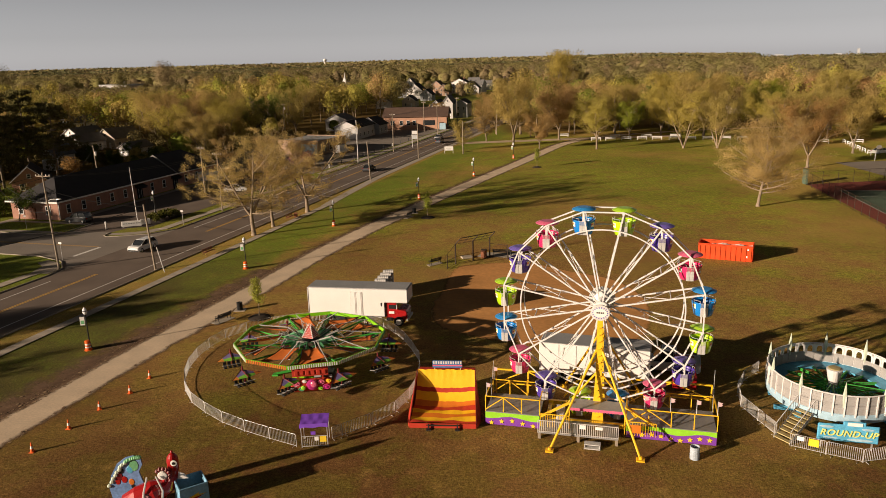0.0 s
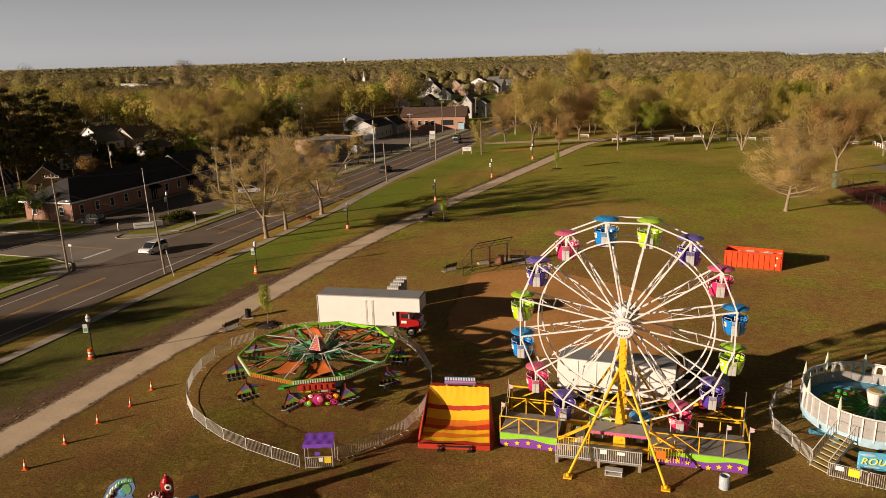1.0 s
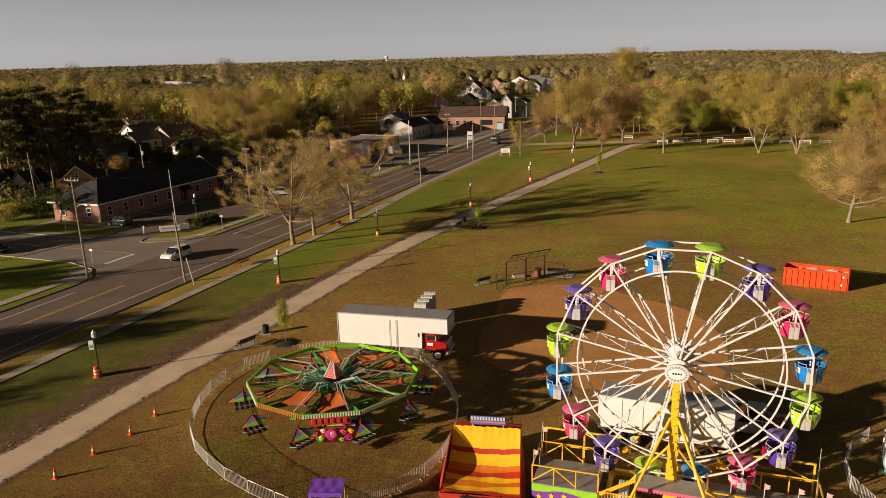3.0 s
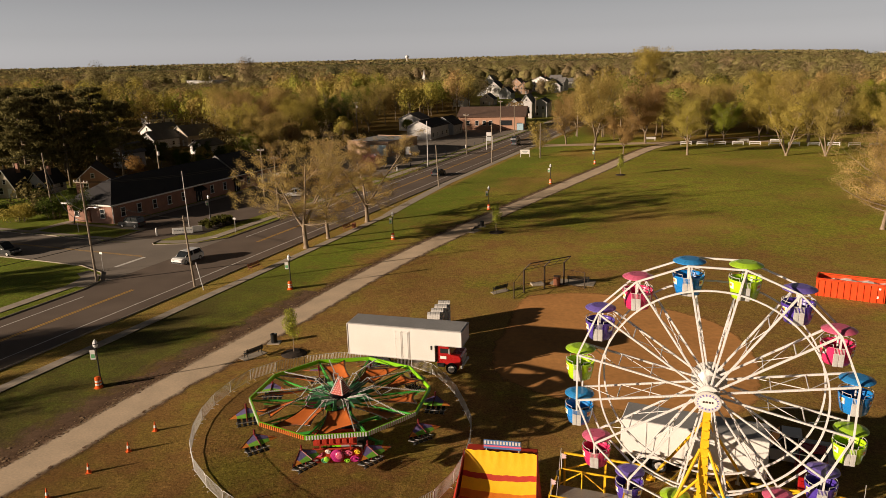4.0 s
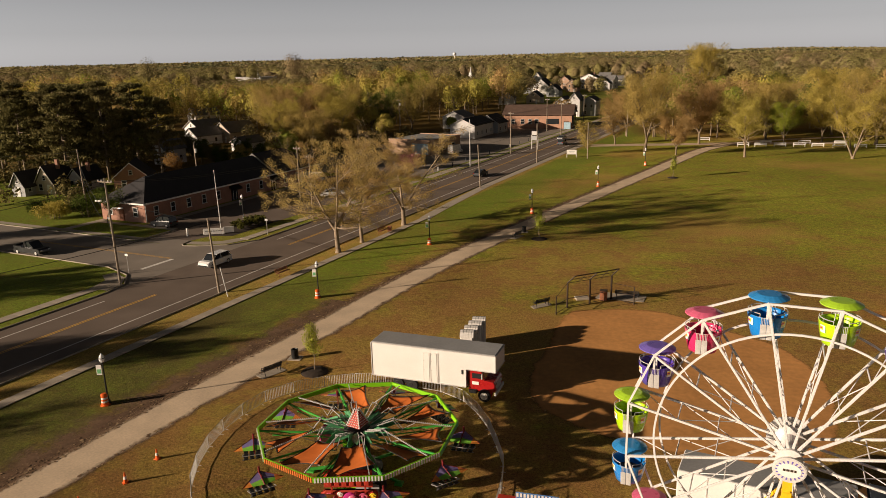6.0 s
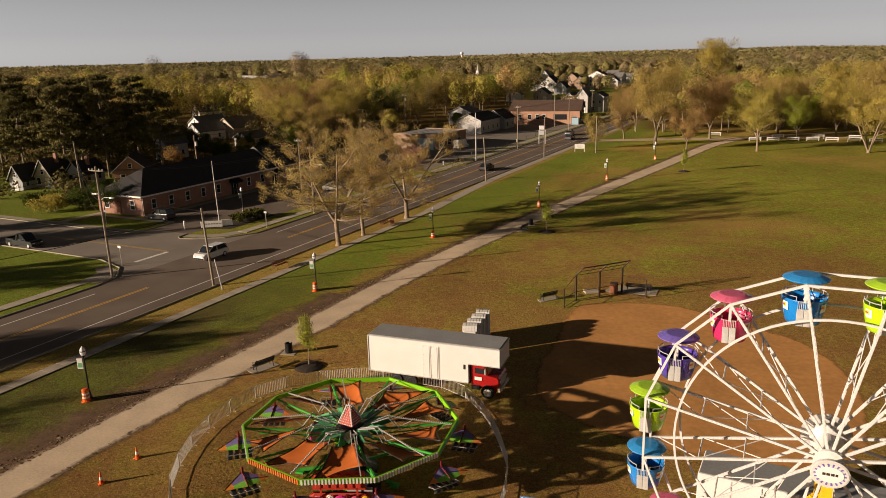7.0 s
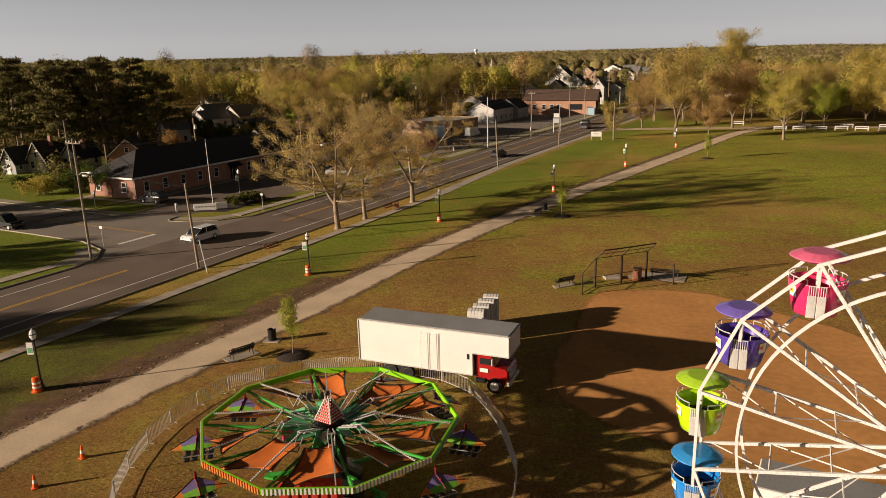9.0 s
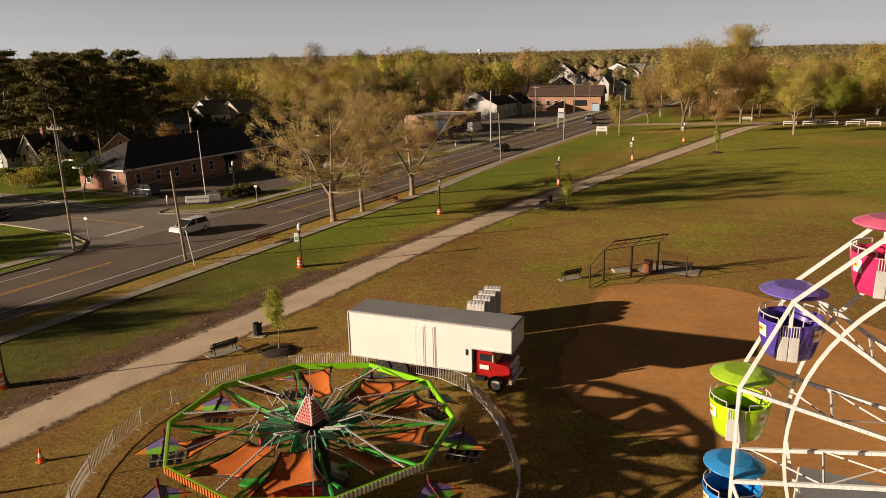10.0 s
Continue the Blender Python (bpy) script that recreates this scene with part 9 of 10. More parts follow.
POLES = [
    (-58.1, 88.0, 13.2, dict(arm=2.4, lamp=True, lean=(-0.3, 0.1), turn=-12), "tall weathered timber pole with a crossarm at the corner lawn"),
    (-44.25, 87.3, 8.9, dict(lean=(-0.5, 0.0)), "leaning weathered timber pole on the roadside verge"),
    (-91.5, 123.4, 12.0, dict(lean=(-0.5, 0.2), can=False), "weathered timber pole along the side street"),
    (-49.7, 126.7, 11.0, dict(arm=1.8, lamp=True, turn=-12), "timber pole with a crossarm across the road"),
    (-27.4, 160.0, 8.8, dict(lean=(-0.4, 0)), "leaning timber pole on the verge beside the road"),
    (-35.6, 189.2, 11.4, dict(mat=GREY_STEEL, r=0.14), "pale steel pole beside the far pavement"),
    (-20.1, 196.1, 9.8, dict(arm=0.0), "timber pole on the verge near the park sign"),
    (-29.3, 213.4, 11.4, dict(arm=1.6, turn=-12), "timber pole with a crossarm before the shops"),
    (-8.2, 205.4, 9.2, dict(mat=POLE_WOOD), "plain timber pole on the park lawn"),
    (-19.5, 258.0, 11.0, dict(arm=1.6, turn=-12), "timber pole with a crossarm before the brick shop"),
    (-26.0, 276.0, 11.4, dict(arm=1.6, turn=-12), "timber pole with a crossarm beside the brick shop"),
    (-14.6, 300.0, 11.4, dict(arm=1.6, turn=-12), "distant timber pole with a crossarm by the road"),
    (1.5, 258.0, 12.5, dict(arm=1.2, turn=-12), "distant timber pole among the park trees"),
    (-87.6, 152.9, 9.9, dict(can=True, lean=(-0.25, 0)), "timber pole with a transformer behind the brick building"),
    (-76.0, 262.0, 12.5, dict(arm=1.6, can=True), "timber pole with a transformer behind the shops"),
    (-59.0, 142.0, 10.5, dict(arm=1.6, turn=-12), "timber pole with a crossarm beside the car park"),
]
for x, y, h, kw, lb in POLES:
    utility_pole(x, y, h, lb, **kw)
guy = thing("guy_stake", pose(-42.5, 86.2, 0), "pale leaning guard post beside a pole", "post")
part("post", Shape().path([(0, 0, 0), (-0.95, 0.55, 3.3)], 0.06, 7), GREY_STEEL, guy)


def wire(p, q, sag, r=0.026, label="black overhead cable hung between poles"):
    p, q = Vector(p), Vector(q)
    pts = [p.lerp(q, i / 14) + Vector((0, 0, -4 * sag * (i / 14) * (1 - i / 14))) for i in range(15)]
    return solid("overhead_cable", Shape().path(pts, r, 4), BLACK_PAINT, label, "cable")


a, b, c = (-58.4, 88.1, 12.7), (-49.7, 126.7, 10.5), (-29.3, 213.4, 10.9)
for k in (-1.0, 1.0):
    wire((a[0] + k, a[1] - 0.2 * k, a[2]), (b[0] + k * 0.8, b[1], b[2] + 0.1), 0.8)
    wire((b[0] + k * 0.8, b[1], b[2] + 0.1), (-29.3 + k * 0.7, 213.4, 10.9), 1.2)
    wire((a[0] + k, a[1] - 0.2 * k, a[2]), (-64.5 + k, 58.0, 12.5), 0.6)
    wire((-29.3 + k * 0.7, 213.4, 10.9), (-14.6 + k * 0.7, 300.0, 10.9), 1.0)
wire((-58.4, 88.1, 11.0), (-44.75, 87.3, 8.6), 0.5, 0.03)
wire((-58.4, 88.1, 9.2), (-92.0, 123.6, 9.5), 1.6, 0.03)
wire((-58.4, 88.1, 8.0), (-91.9, 123.6, 8.2), 2.4, 0.03)
wire((-58.4, 88.1, 12.6), (-87.8, 152.9, 9.5), 2.0, 0.02)
wire((-92.0, 123.6, 11.7), (-130, 128.0, 11.0), 1.0, 0.02)
wire((-44.75, 87.3, 8.5), (-64.5, 56.0, 7.5), 0.8, 0.03)
wire((-27.8, 160.0, 8.5), (-20.1, 196.1, 9.5), 0.6, 0.02)
wire((-87.8, 152.9, 9.5), (-76.0, 262.0, 11.8), 1.2, 0.02)

flag = thing("flagpole", pose(-60.5, 115.6, 0), "tall white flagpole without a flag beside the signboard", "flagpole")
part("pole", Shape().path([(0, 0, 0), (-0.3, 0.1, 9.8)], [0.08, 0.045], 8), WHITE_STEEL, flag)
part("ball", Shape().lathe([(0.02, 9.75), (0.09, 9.85), (0.02, 9.95)], 8, c=(-0.3, 0.1, 0)), WHITE_STEEL, flag)
brd = thing("signboard", pose(-60.9, 114.1, 0, 0, 0, 24), "low white signboard with unreadable lettering in dark mulch", "signboard")
part("panel", Shape().box((0, 0, 0.55), (3.2, 0.14, 0.95), None, 0.03), SIDING_WHITE, brd)
part("panel", Shape().box((2.25, 0.45, 0.55), (1.6, 0.14, 0.95), Matrix.Rotation(0.12, 4, "Z"), 0.03), SIDING_WHITE, brd)
bars = Shape()
for k in range(7):
    bars.box((-1.2 + k * 0.4, -0.08, 0.62), (0.26, 0.02, 0.16))
tagged(part("letter_bar", bars, GREY_ROOF, brd), kind="stuff")
for x in (-1.3, 1.3):
    part("post", Shape().box((x, 0, 0.3), (0.15, 0.12, 0.6)), SIDING_WHITE, brd)
solid("mulch_bed", polygon([(-63.6, 112.6), (-57.5, 113.8), (-55.4, 124.0), (-58.4, 126.0), (-62.0, 119.0)], 0.024), MULCH, "dark mulch bed round the signboard", "mulch", kind="structure")
lotlamp = copy_thing(lamp0, pose(-62.2, 125.8, 0, 0, 0, 60))
lotlamp["label"] = "black lamp post with a pale globe in the car park"
for x, y, h in ((-52.3, 115.2, 2.6), (-60.4, 92.7, 2.7), (-79.5, 113.8, 2.4)):
    sp = thing("road_sign", pose(x, y, 0, 0, 0, -14), "small road sign on a thin steel post", "road sign")
    part("post", Shape().tube((0, 0, 0), (0, 0, h), 0.035, n=6), GREY_STEEL, sp)
    part("plate", Shape().box((0, -0.04, h - 0.2), (0.55, 0.02, 0.28), None, 0.006), BAND if y < 100 else GREY_STEEL, sp)
solid("marker_post", Shape().lathe([(0.16, 0), (0.16, 1.1), (0.12, 1.25), (0.02, 1.3)], 10), BAND, "short white marker post by the driveway", "post", pose(-64.6, 112.6, 0))
psign = thing("park_sign", pose(-12.4, 207.4, 0, 0, 0, 3), "white park sign on two posts with unreadable lettering", "sign")
part("panel", Shape().box((0, 0, 1.4), (2.5, 0.1, 1.2), None, 0.08), SIDING_WHITE, psign)
part("letter_bar", Shape().box((0, -0.06, 1.5), (1.5, 0.02, 0.14)), SIDING_GREY, psign)
part("letter_bar", Shape().box((0, -0.06, 1.2), (1.1, 0.02, 0.10)), SIDING_GREY, psign)
for x in (-1.2, 1.2):
    part("post", Shape().box((x, 0, 0.9), (0.12, 0.12, 1.8)), SIDING_WHITE, psign)
gas = thing("price_sign", pose(-24.0, 224.0, 0, 0, 0, -10), "tall white double sign panel before the shops", "sign")
part("panel", Shape().box((0, 0, 4.6), (1.8, 0.25, 1.1), None, 0.04), SIDING_PALE, gas)
part("panel", Shape().box((0, 0, 3.2), (1.8, 0.25, 1.2), None, 0.04), SIDING_GREY, gas)
for x in (-0.9, 0.9):
    part("post", Shape().box((x, 0, 2.0), (0.16, 0.16, 4.0)), GREY_STEEL, gas)
for i in range(9):
    s_ = 118 + i * 8
    solid("bollard", Shape().lathe([(0.12, 0), (0.12, 0.9), (0.08, 1.0)], 8), BAND if i % 3 == 0 else DARK_STEEL, "low bollard at the forecourt's edge", "bollard", pose(*on_road(s_, -15.2), 0), "forecourt bollards")

# white rails where the field meets the park road
rail0 = thing("rail_section", pose(33.0, 233.0, 0, 0, 0, 2), "white two-bar timber rail at the field's edge", "fence", "white rails")
for z in (0.55, 1.0):
    part("bar", Shape().box((0, 0, z), (3.2, 0.07, 0.22), None, 0.01), SIDING_WHITE, rail0)
for x in (-1.45, 1.45):
    part("post", Shape().box((x, 0.06, 0.55), (0.18, 0.12, 1.1), None, 0.01), SIDING_WHITE, rail0)
for i, (x, y, r) in enumerate([(37.5, 232.6, 0), (42.5, 232.8, 1), (47.5, 233.2, 0), (52.0, 232.4, -2), (57.0, 231.4, -4), (62.0, 230.6, -4), (67.0, 229.8, -4), (72.0, 229.0, -6), (40.0, 240.0, 0), (50.0, 239.0, -3), (59.0, 238.0, -4), (24.0, 246.0, 0), (77.0, 228.0, -6), (82.0, 227.0, -8), (87.0, 226.0, -8), (100.6, 213.5, 79), (99.6, 208.5, 79), (98.6, 203.5, 79), (97.6, 198.5, 79), (96.6, 193.5, 79), (95.6, 188.5, 79), (95.0, 214.0, -6), (104.0, 213.0, -6), (113.0, 212.0, -6)]):
    copy_thing(rail0, pose(x, y, 0, 0, 0, r))
fencec = thing("court_fence", pose(0, 0, 0), "tall wire court fence on thin grey posts", "fence")
A, B, C_ = Vector((63.0, 145.5, 0)), Vector((59.0, 107.0, 0)), Vector((86.0, 150.0, 0))
for P, Q in ((A, B), (A, C_)):
    n = int((Q - P).length / 3.0)
    for k in range(n + 1):
        p = P.lerp(Q, k / n)
        part("post", Shape().tube(p, p + Vector((0, 0, 2.6)), 0.04, n=6), RUST, fencec)
    part("top_rail", Shape().tube(P + Vector((0, 0, 2.6)), Q + Vector((0, 0, 2.6)), 0.03, n=5), RUST, fencec)
    wires = Shape()
    m_ = int((Q - P).length / 0.22)
    for k in range(m_):
        p = P.lerp(Q, (k + 0.5) / m_)
        wires.tube(p + Vector((0, 0, 0.05)), p + Vector((0, 0, 2.58)), 0.008, n=3, caps=False)
    for z in (0.1, 0.9, 1.7):
        wires.tube(P + Vector((0, 0, z)), Q + Vector((0, 0, z)), 0.012, n=3, caps=False)
    tagged(part("wire_mesh", wires, RUST, fencec, "brown wire mesh"), kind="stuff")
part("board", Shape().box((62.9, 146.2, 1.6), (0.5, 1.6, 3.0), None, 0.03), COURT_GREEN, fencec, "green storage board")
cl = Shape()
for p, q in (((66.4, 138.6), (63.7, 113.8)), ((67.1, 132.3), (108, 124.5)), ((75.5, 137.5), (72.5, 112)), ((66.4, 138.6), (112, 134.6))):
    r = ribbon([p, q], 0.12, 0.022)
    cl.add(r.v, r.f)
solid("court_lines", cl, WHITE_LINE, "white lines of the hard court", "court marking", kind="structure")


hoop = thing("basketball_hoop", pose(92.0, 176.9, 0, 0, 0, 20), "basketball hoop with a white rounded backboard by the car park", "basketball hoop")
part("post", Shape().path([(0, 0.9, 0), (0, 0.8, 2.6), (0, 0.15, 3.2)], [0.08, 0.08, 0.06], 8), GREY_STEEL, hoop)
part("backboard", Shape().lathe([(0.78, 0), (0.78, 0.05), (0.02, 0.06)], 16, m=Matrix.Translation((0, 0.1, 3.3)) @ Matrix.Rotation(math.pi / 2, 4, "X") @ Matrix.Diagonal((1, 0.68, 1, 1))), SIDING_WHITE, hoop, "white fan-shaped backboard")
part("rim", Shape().path([(0.23 * math.cos(k * 0.524), -0.3 + 0.23 * math.sin(k * 0.524), 3.05) for k in range(13)], [0.015] * 13, 4), ORANGE_CLOTH, hoop, "orange rim")

# ---- buildings ----
def window(parent, m, w, h, trim=TRIM):
    """A framed window with sill, laid on a wall by the pose m (x along the wall, y outward = -y)."""
    wob = part("window", Shape().box((0, -0.03, 0), (w, 0.06, h)), GLASS_DARK, parent, "dark glazed window", at=m)
    fr = Shape().box((0, -0.06, h / 2), (w + 0.16, 0.08, 0.09)).box((-w / 2, -0.06, 0), (0.09, 0.08, h)).box((w / 2, -0.06, 0), (0.09, 0.08, h)).box((0, -0.06, 0), (w, 0.06, 0.05))
    part("window_frame", fr, trim, wob)
    part("sill", Shape().box((0, -0.10, -h / 2 - 0.04), (w + 0.24, 0.2, 0.09)), trim, wob)
    return wob


def gable_house(x, y, rz, w, d, h, rise, wall_mat, roof_mat, label, windows=2, storeys=1, chimney=False, group="", dormer=False, category="house"):
    """A house with its gable end facing local -y."""
    ob = thing("house", pose(x, y, 0, 0, 0, rz), label, category, group)
    t = 0.25
    walls = Shape()
    prof = [(-w / 2, 0), (w / 2, 0), (w / 2, h), (0, h + rise), (-w / 2, h)]
    walls.loft([[(px, py, pz) for px, pz in prof] for py in (0.0, d)])
    wl = part("wall", walls, wall_mat, ob)
    roof = Shape()
    o = 0.4
    sl = rise / (w / 2)
    for sx in (-1, 1):
        e = (sx * (w / 2 + o), h - sl * o)
        roof.loft([[(0, py, h + rise + 0.02), (e[0], py, e[1] + 0.02), (e[0], py, e[1] + 0.22), (0, py, h + rise + 0.24)] for py in (-o, d + o)])
    part("roof", roof, roof_mat, ob)
    barge = Shape()
    for sx in (-1, 1):
        barge.beam((0, -o - 0.03, h + rise + 0.1), (sx * (w / 2 + o), -o - 0.03, h - sl * o + 0.1), 0.06, 0.26, (0, 1, 0))
    part("bargeboard", barge, TRIM, ob, "white bargeboard")
    face = Matrix.Translation((0, 0, 0))
    for s in range(storeys):
        zc = 1.55 + s * 2.75
        for k in range(windows):
            xx = (k - (windows - 1) / 2) * w / (windows + 0.3)
            if s == 0 and k == windows - 1:
                dr = part("door", Shape().box((xx, -0.04, 1.05), (0.95, 0.08, 2.1)), TRIM, ob, "white door")
                part("door_handle", Shape().box((xx + 0.35, -0.10, 1.0), (0.06, 0.06, 0.14)), DARK_STEEL, dr)
            else:
                window(ob, Matrix.Translation((xx, 0, zc)), 0.95, 1.35)
        for k in range(max(2, int(d / 3.5))):
            yy = (k + 0.5) * d / max(2, int(d / 3.5))
            window(ob, Matrix.Translation((w / 2, yy, zc)) @ Matrix.Rotation(math.pi / 2, 4, "Z"), 0.9, 1.3)
    if rise > 2.4:
        window(ob, Matrix.Translation((0, 0, h + rise * 0.35)), 0.7, 0.95)
    if chimney:
        part("chimney", Shape().box((w * 0.2, d * 0.5, h + rise + 0.1), (0.7, 0.6, 2.0), None, 0.04), BRICK_MAT, ob, "brick chimney")
    if dormer:
        part("dormer", Shape().loft([[(w / 2 - 1.6, yy, h + 0.6) if False else (w * 0.30 + dx, yy + dy, h + dz) for dx, dy, dz in ((0, 0, 0.3), (1.3, 0, 0.3), (1.3, 0, 1.6), (1.3, 0.7, 2.3), (1.3, 1.4, 1.6), (1.3, 1.4, 0.3), (0, 1.4, 0.3))] for yy in (d * 0.4, d * 0.4 + 0.01)]), SIDING_WHITE, ob, "small white dormer")
    return ob


# brick hall with a hipped dark roof beside the car park
hall = thing("brick_hall", pose(*on_road(50.5, -37.2), 0, 0, 0, math.degrees(math.atan2(ROAD_D.y, ROAD_D.x))), "long red-brick hall with a dark hipped roof and white trim", "building")
HL, HD, HH = 50.0, 10.5, 3.3
part("wall", Shape().box((HL / 2, HD / 2, HH / 2), (HL, HD, HH)), BRICK_MAT, hall, "red-brick wall")
o = 0.6
hip = Shape()
HW = 34.2
e0 = [(-o, -o, HH), (HW, -o, HH), (HW, HD + o, HH), (-o, HD + o, HH)]
r0, r1 = (5.6, HD / 2, HH + 3.7), (HW, HD / 2, HH + 3.7)
hip.add(e0 + [r0, r1], [(0, 1, 5, 4), (1, 2, 5), (2, 3, 4, 5), (3, 0, 4), (3, 2, 1, 0)])
part("roof", hip, SHINGLE, hall, "dark shingled hipped roof")
wing = Shape()
e0 = [(HW + 0.02, -o - 0.25, HH + 0.1), (HL + o, -o - 0.25, HH + 0.1), (HL + o, HD + o, HH + 0.1), (HW + 0.02, HD + o, HH + 0.1)]
r0, r1 = (HW + 0.02, HD / 2, HH + 4.1), (HL - 5.6, HD / 2, HH + 4.1)
wing.add(e0 + [r0, r1], [(0, 1, 5, 4), (1, 2, 5), (2, 3, 4, 5), (3, 2, 1, 0)])
wing_roof = part("roof", wing, SHINGLE, hall, "higher dark roof over the far wing")
end = Shape()
end.add([(HW, -o - 0.25, HH + 0.1), (HW, HD + o, HH + 0.1), (HW, HD / 2, HH + 4.12), (HW + 0.1, -o - 0.25, HH + 0.1), (HW + 0.1, HD + o, HH + 0.1), (HW + 0.1, HD / 2, HH + 4.12)], [(0, 2, 1), (3, 4, 5), (0, 3, 5, 2), (2, 5, 4, 1), (1, 4, 3, 0)])
part("gable", end, SHINGLE_GREY, wing_roof, "grey gable strip where the roofs meet")
part("fascia", Shape().beam((-o, -o - 0.03, HH), (HL + o, -o - 0.03, HH), 0.06, 0.26).beam((-o - 0.03, -o, HH), (-o - 0.03, HD + o, HH), 0.06, 0.26), TRIM, hall, "white fascia")
for k, xx in enumerate((2.4, 6.2, 10.0, 13.8, 17.6, 26.0, 30.0, 38.0, 42.0, 46.0)):
    window(hall, Matrix.Translation((xx, 0, 1.75)), 0.95, 1.55)
for yy in (2.2, 8.3):
    window(hall, Matrix.Translation((0, yy, 1.75)) @ Matrix.Rotation(-math.pi / 2, 4, "Z"), 1.0, 1.5)
for xx in (22.0, 34.0):
    dr = part("door", Shape().box((xx, -0.05, 1.1), (1.7, 0.1, 2.2)), GLASS_DARK, hall, "glazed double door")
    part("awning", Shape().loft([[(xx - 1.3, -1.3, 2.35), (xx + 1.3, -1.3, 2.35)], [(xx - 1.3, 0, 2.95), (xx + 1.3, 0, 2.95)], [(xx - 1.3, 0, 2.3), (xx + 1.3, 0, 2.3)], [(xx - 1.3, -1.3, 2.15), (xx + 1.3, -1.3, 2.15)]], False, False, closed=False), BLACK_PAINT, hall, "black awning")
    for dx in (-0.42, 0.42):
        part("door_frame", Shape().box((xx + dx, -0.11, 1.1), (0.06, 0.04, 2.1)), TRIM, dr)
part("door", Shape().box((-0.05, 5.6, 1.1), (0.1, 1.1, 2.2)), BENCH_WOOD, hall, "dark side door")
part("downpipe", Shape().tube((0.1, -0.08, 0.1), (0.1, -0.08, 3.1), 0.05, n=6), TRIM, hall)
solid("pavement_hall", polygon([on_road(50, -36.3), on_road(50, -34.6), on_road(100, -34.6), on_road(100, -36.3)], 0.05), CONCRETE, "pale concrete walk before the brick hall", "pavement", kind="structure")
for pts in ([(42.5, -47.6), (42.5, -45.9), (50.2, -45.9), (50.2, -47.6)], [(48.0, -45.9), (48.0, -28.6), (49.2, -28.6), (49.2, -45.9)]):
    solid("pavement_side", polygon([on_road(*p) for p in pts], 0.032), CONCRETE, "pale concrete walk round the corner lawn", "pavement", kind="structure")
solid("lawn_hall", polygon([on_road(42.6, -45.8), on_road(42.6, -28.7), on_road(47.9, -28.7), on_road(47.9, -45.8)], 0.012), TURF, "mown strip of lawn beside the brick hall", "lawn", kind="structure")

# shops up the road
flat = thing("flat_roofed_shop", pose(-50.9, 208.3, 0, 0, 0, 71), "low tan block shop with a flat roof", "building")
part("wall", Shape().box((8.0, 7.0, 2.0), (16.0, 14.0, 4.0)), SIDING_TAN, flat)
part("roof", Shape().box((8.0, 7.0, 4.05), (15.4, 13.4, 0.12)), GREY_ROOF, flat)
part("parapet", Shape().box((8.0, 0.0, 4.1), (16.2, 0.25, 0.35)).box((0.0, 7.0, 4.1), (0.25, 14.0, 0.35)).box((16.0, 7.0, 4.1), (0.25, 14.0, 0.35)), SIDING_TAN, flat)
for xx in (3.0, 7.0, 12.0):
    window(flat, Matrix.Translation((xx, 0, 1.7)), 1.8, 1.5)
part("side_panel", Shape().box((-0.06, 3.2, 1.7), (0.1, 5.4, 3.0)), PALE_BLUE, flat, "pale blue roller door")
gable_house(-51.4, 252.4, -12, 8.8, 16.0, 4.2, 2.0, SIDING_PALE, SHINGLE, "grey gabled shed with a dark shingle roof beside the shops", 0, 1, category="shed")
gable_house(-46.0, 268.6, -12, 8.0, 9.0, 3.6, 2.6, SIDING_GREY, SHINGLE, "dark-roofed workshop with a white gable", 2, 1, category="workshop")
gable_house(-62.0, 285.0, -12, 9.0, 9.0, 4.4, 2.0, SIDING_PALE, SHINGLE_GREY, "white outbuilding with a grey roof behind the shed", 1, 1, category="shed")
shop = thing("brick_shop", pose(-43.0, 286.0, 0, 0, 0, -2), "long orange-brick shop with a brown shingle roof", "building")
part("wall", Shape().box((12.5, 7.0, 2.5), (25.0, 14.0, 5.0)), BRICK_ORANGE, shop, "orange-brick wall")
ro = Shape()
ro.loft([[(x, -0.8, 4.9), (x, 7.0, 8.0), (x, 14.8, 4.9), (x, 14.8, 5.15), (x, 7.0, 8.3), (x, -0.8, 5.15)] for x in (-0.6, 25.6)])
part("roof", ro, SHINGLE_BROWN, shop, "brown shingle roof")
part("gable", Shape().loft([[(x, 0.3, 5.0), (x, 7.0, 7.8), (x, 13.7, 5.0)] for x in (24.9, 25.05)]), SIDING_GREY, shop, "grey gable end")
for xx in (3.5, 7.0, 9.8, 12.2):
    window(shop, Matrix.Translation((xx, 0, 2.6)), 1.3, 1.7)
part("shop_window", Shape().box((18.0, -0.05, 2.6), (4.6, 0.12, 1.9)), GLASS_DARK, shop, "wide shop window")
part("door", Shape().box((23.0, -0.06, 1.3), (1.8, 0.12, 2.6)), GLASS_DARK, shop)
part("porch", Shape().box((25.4, 4.5, 2.6), (0.5, 8.0, 3.6)), GLASS_DARK, shop, "dark glazed porch")
part("ice_box", Shape().box((23.6, -1.2, 1.2), (2.4, 1.2, 2.4), None, 0.05), PALE_BLUE, shop, "pale blue kiosk")

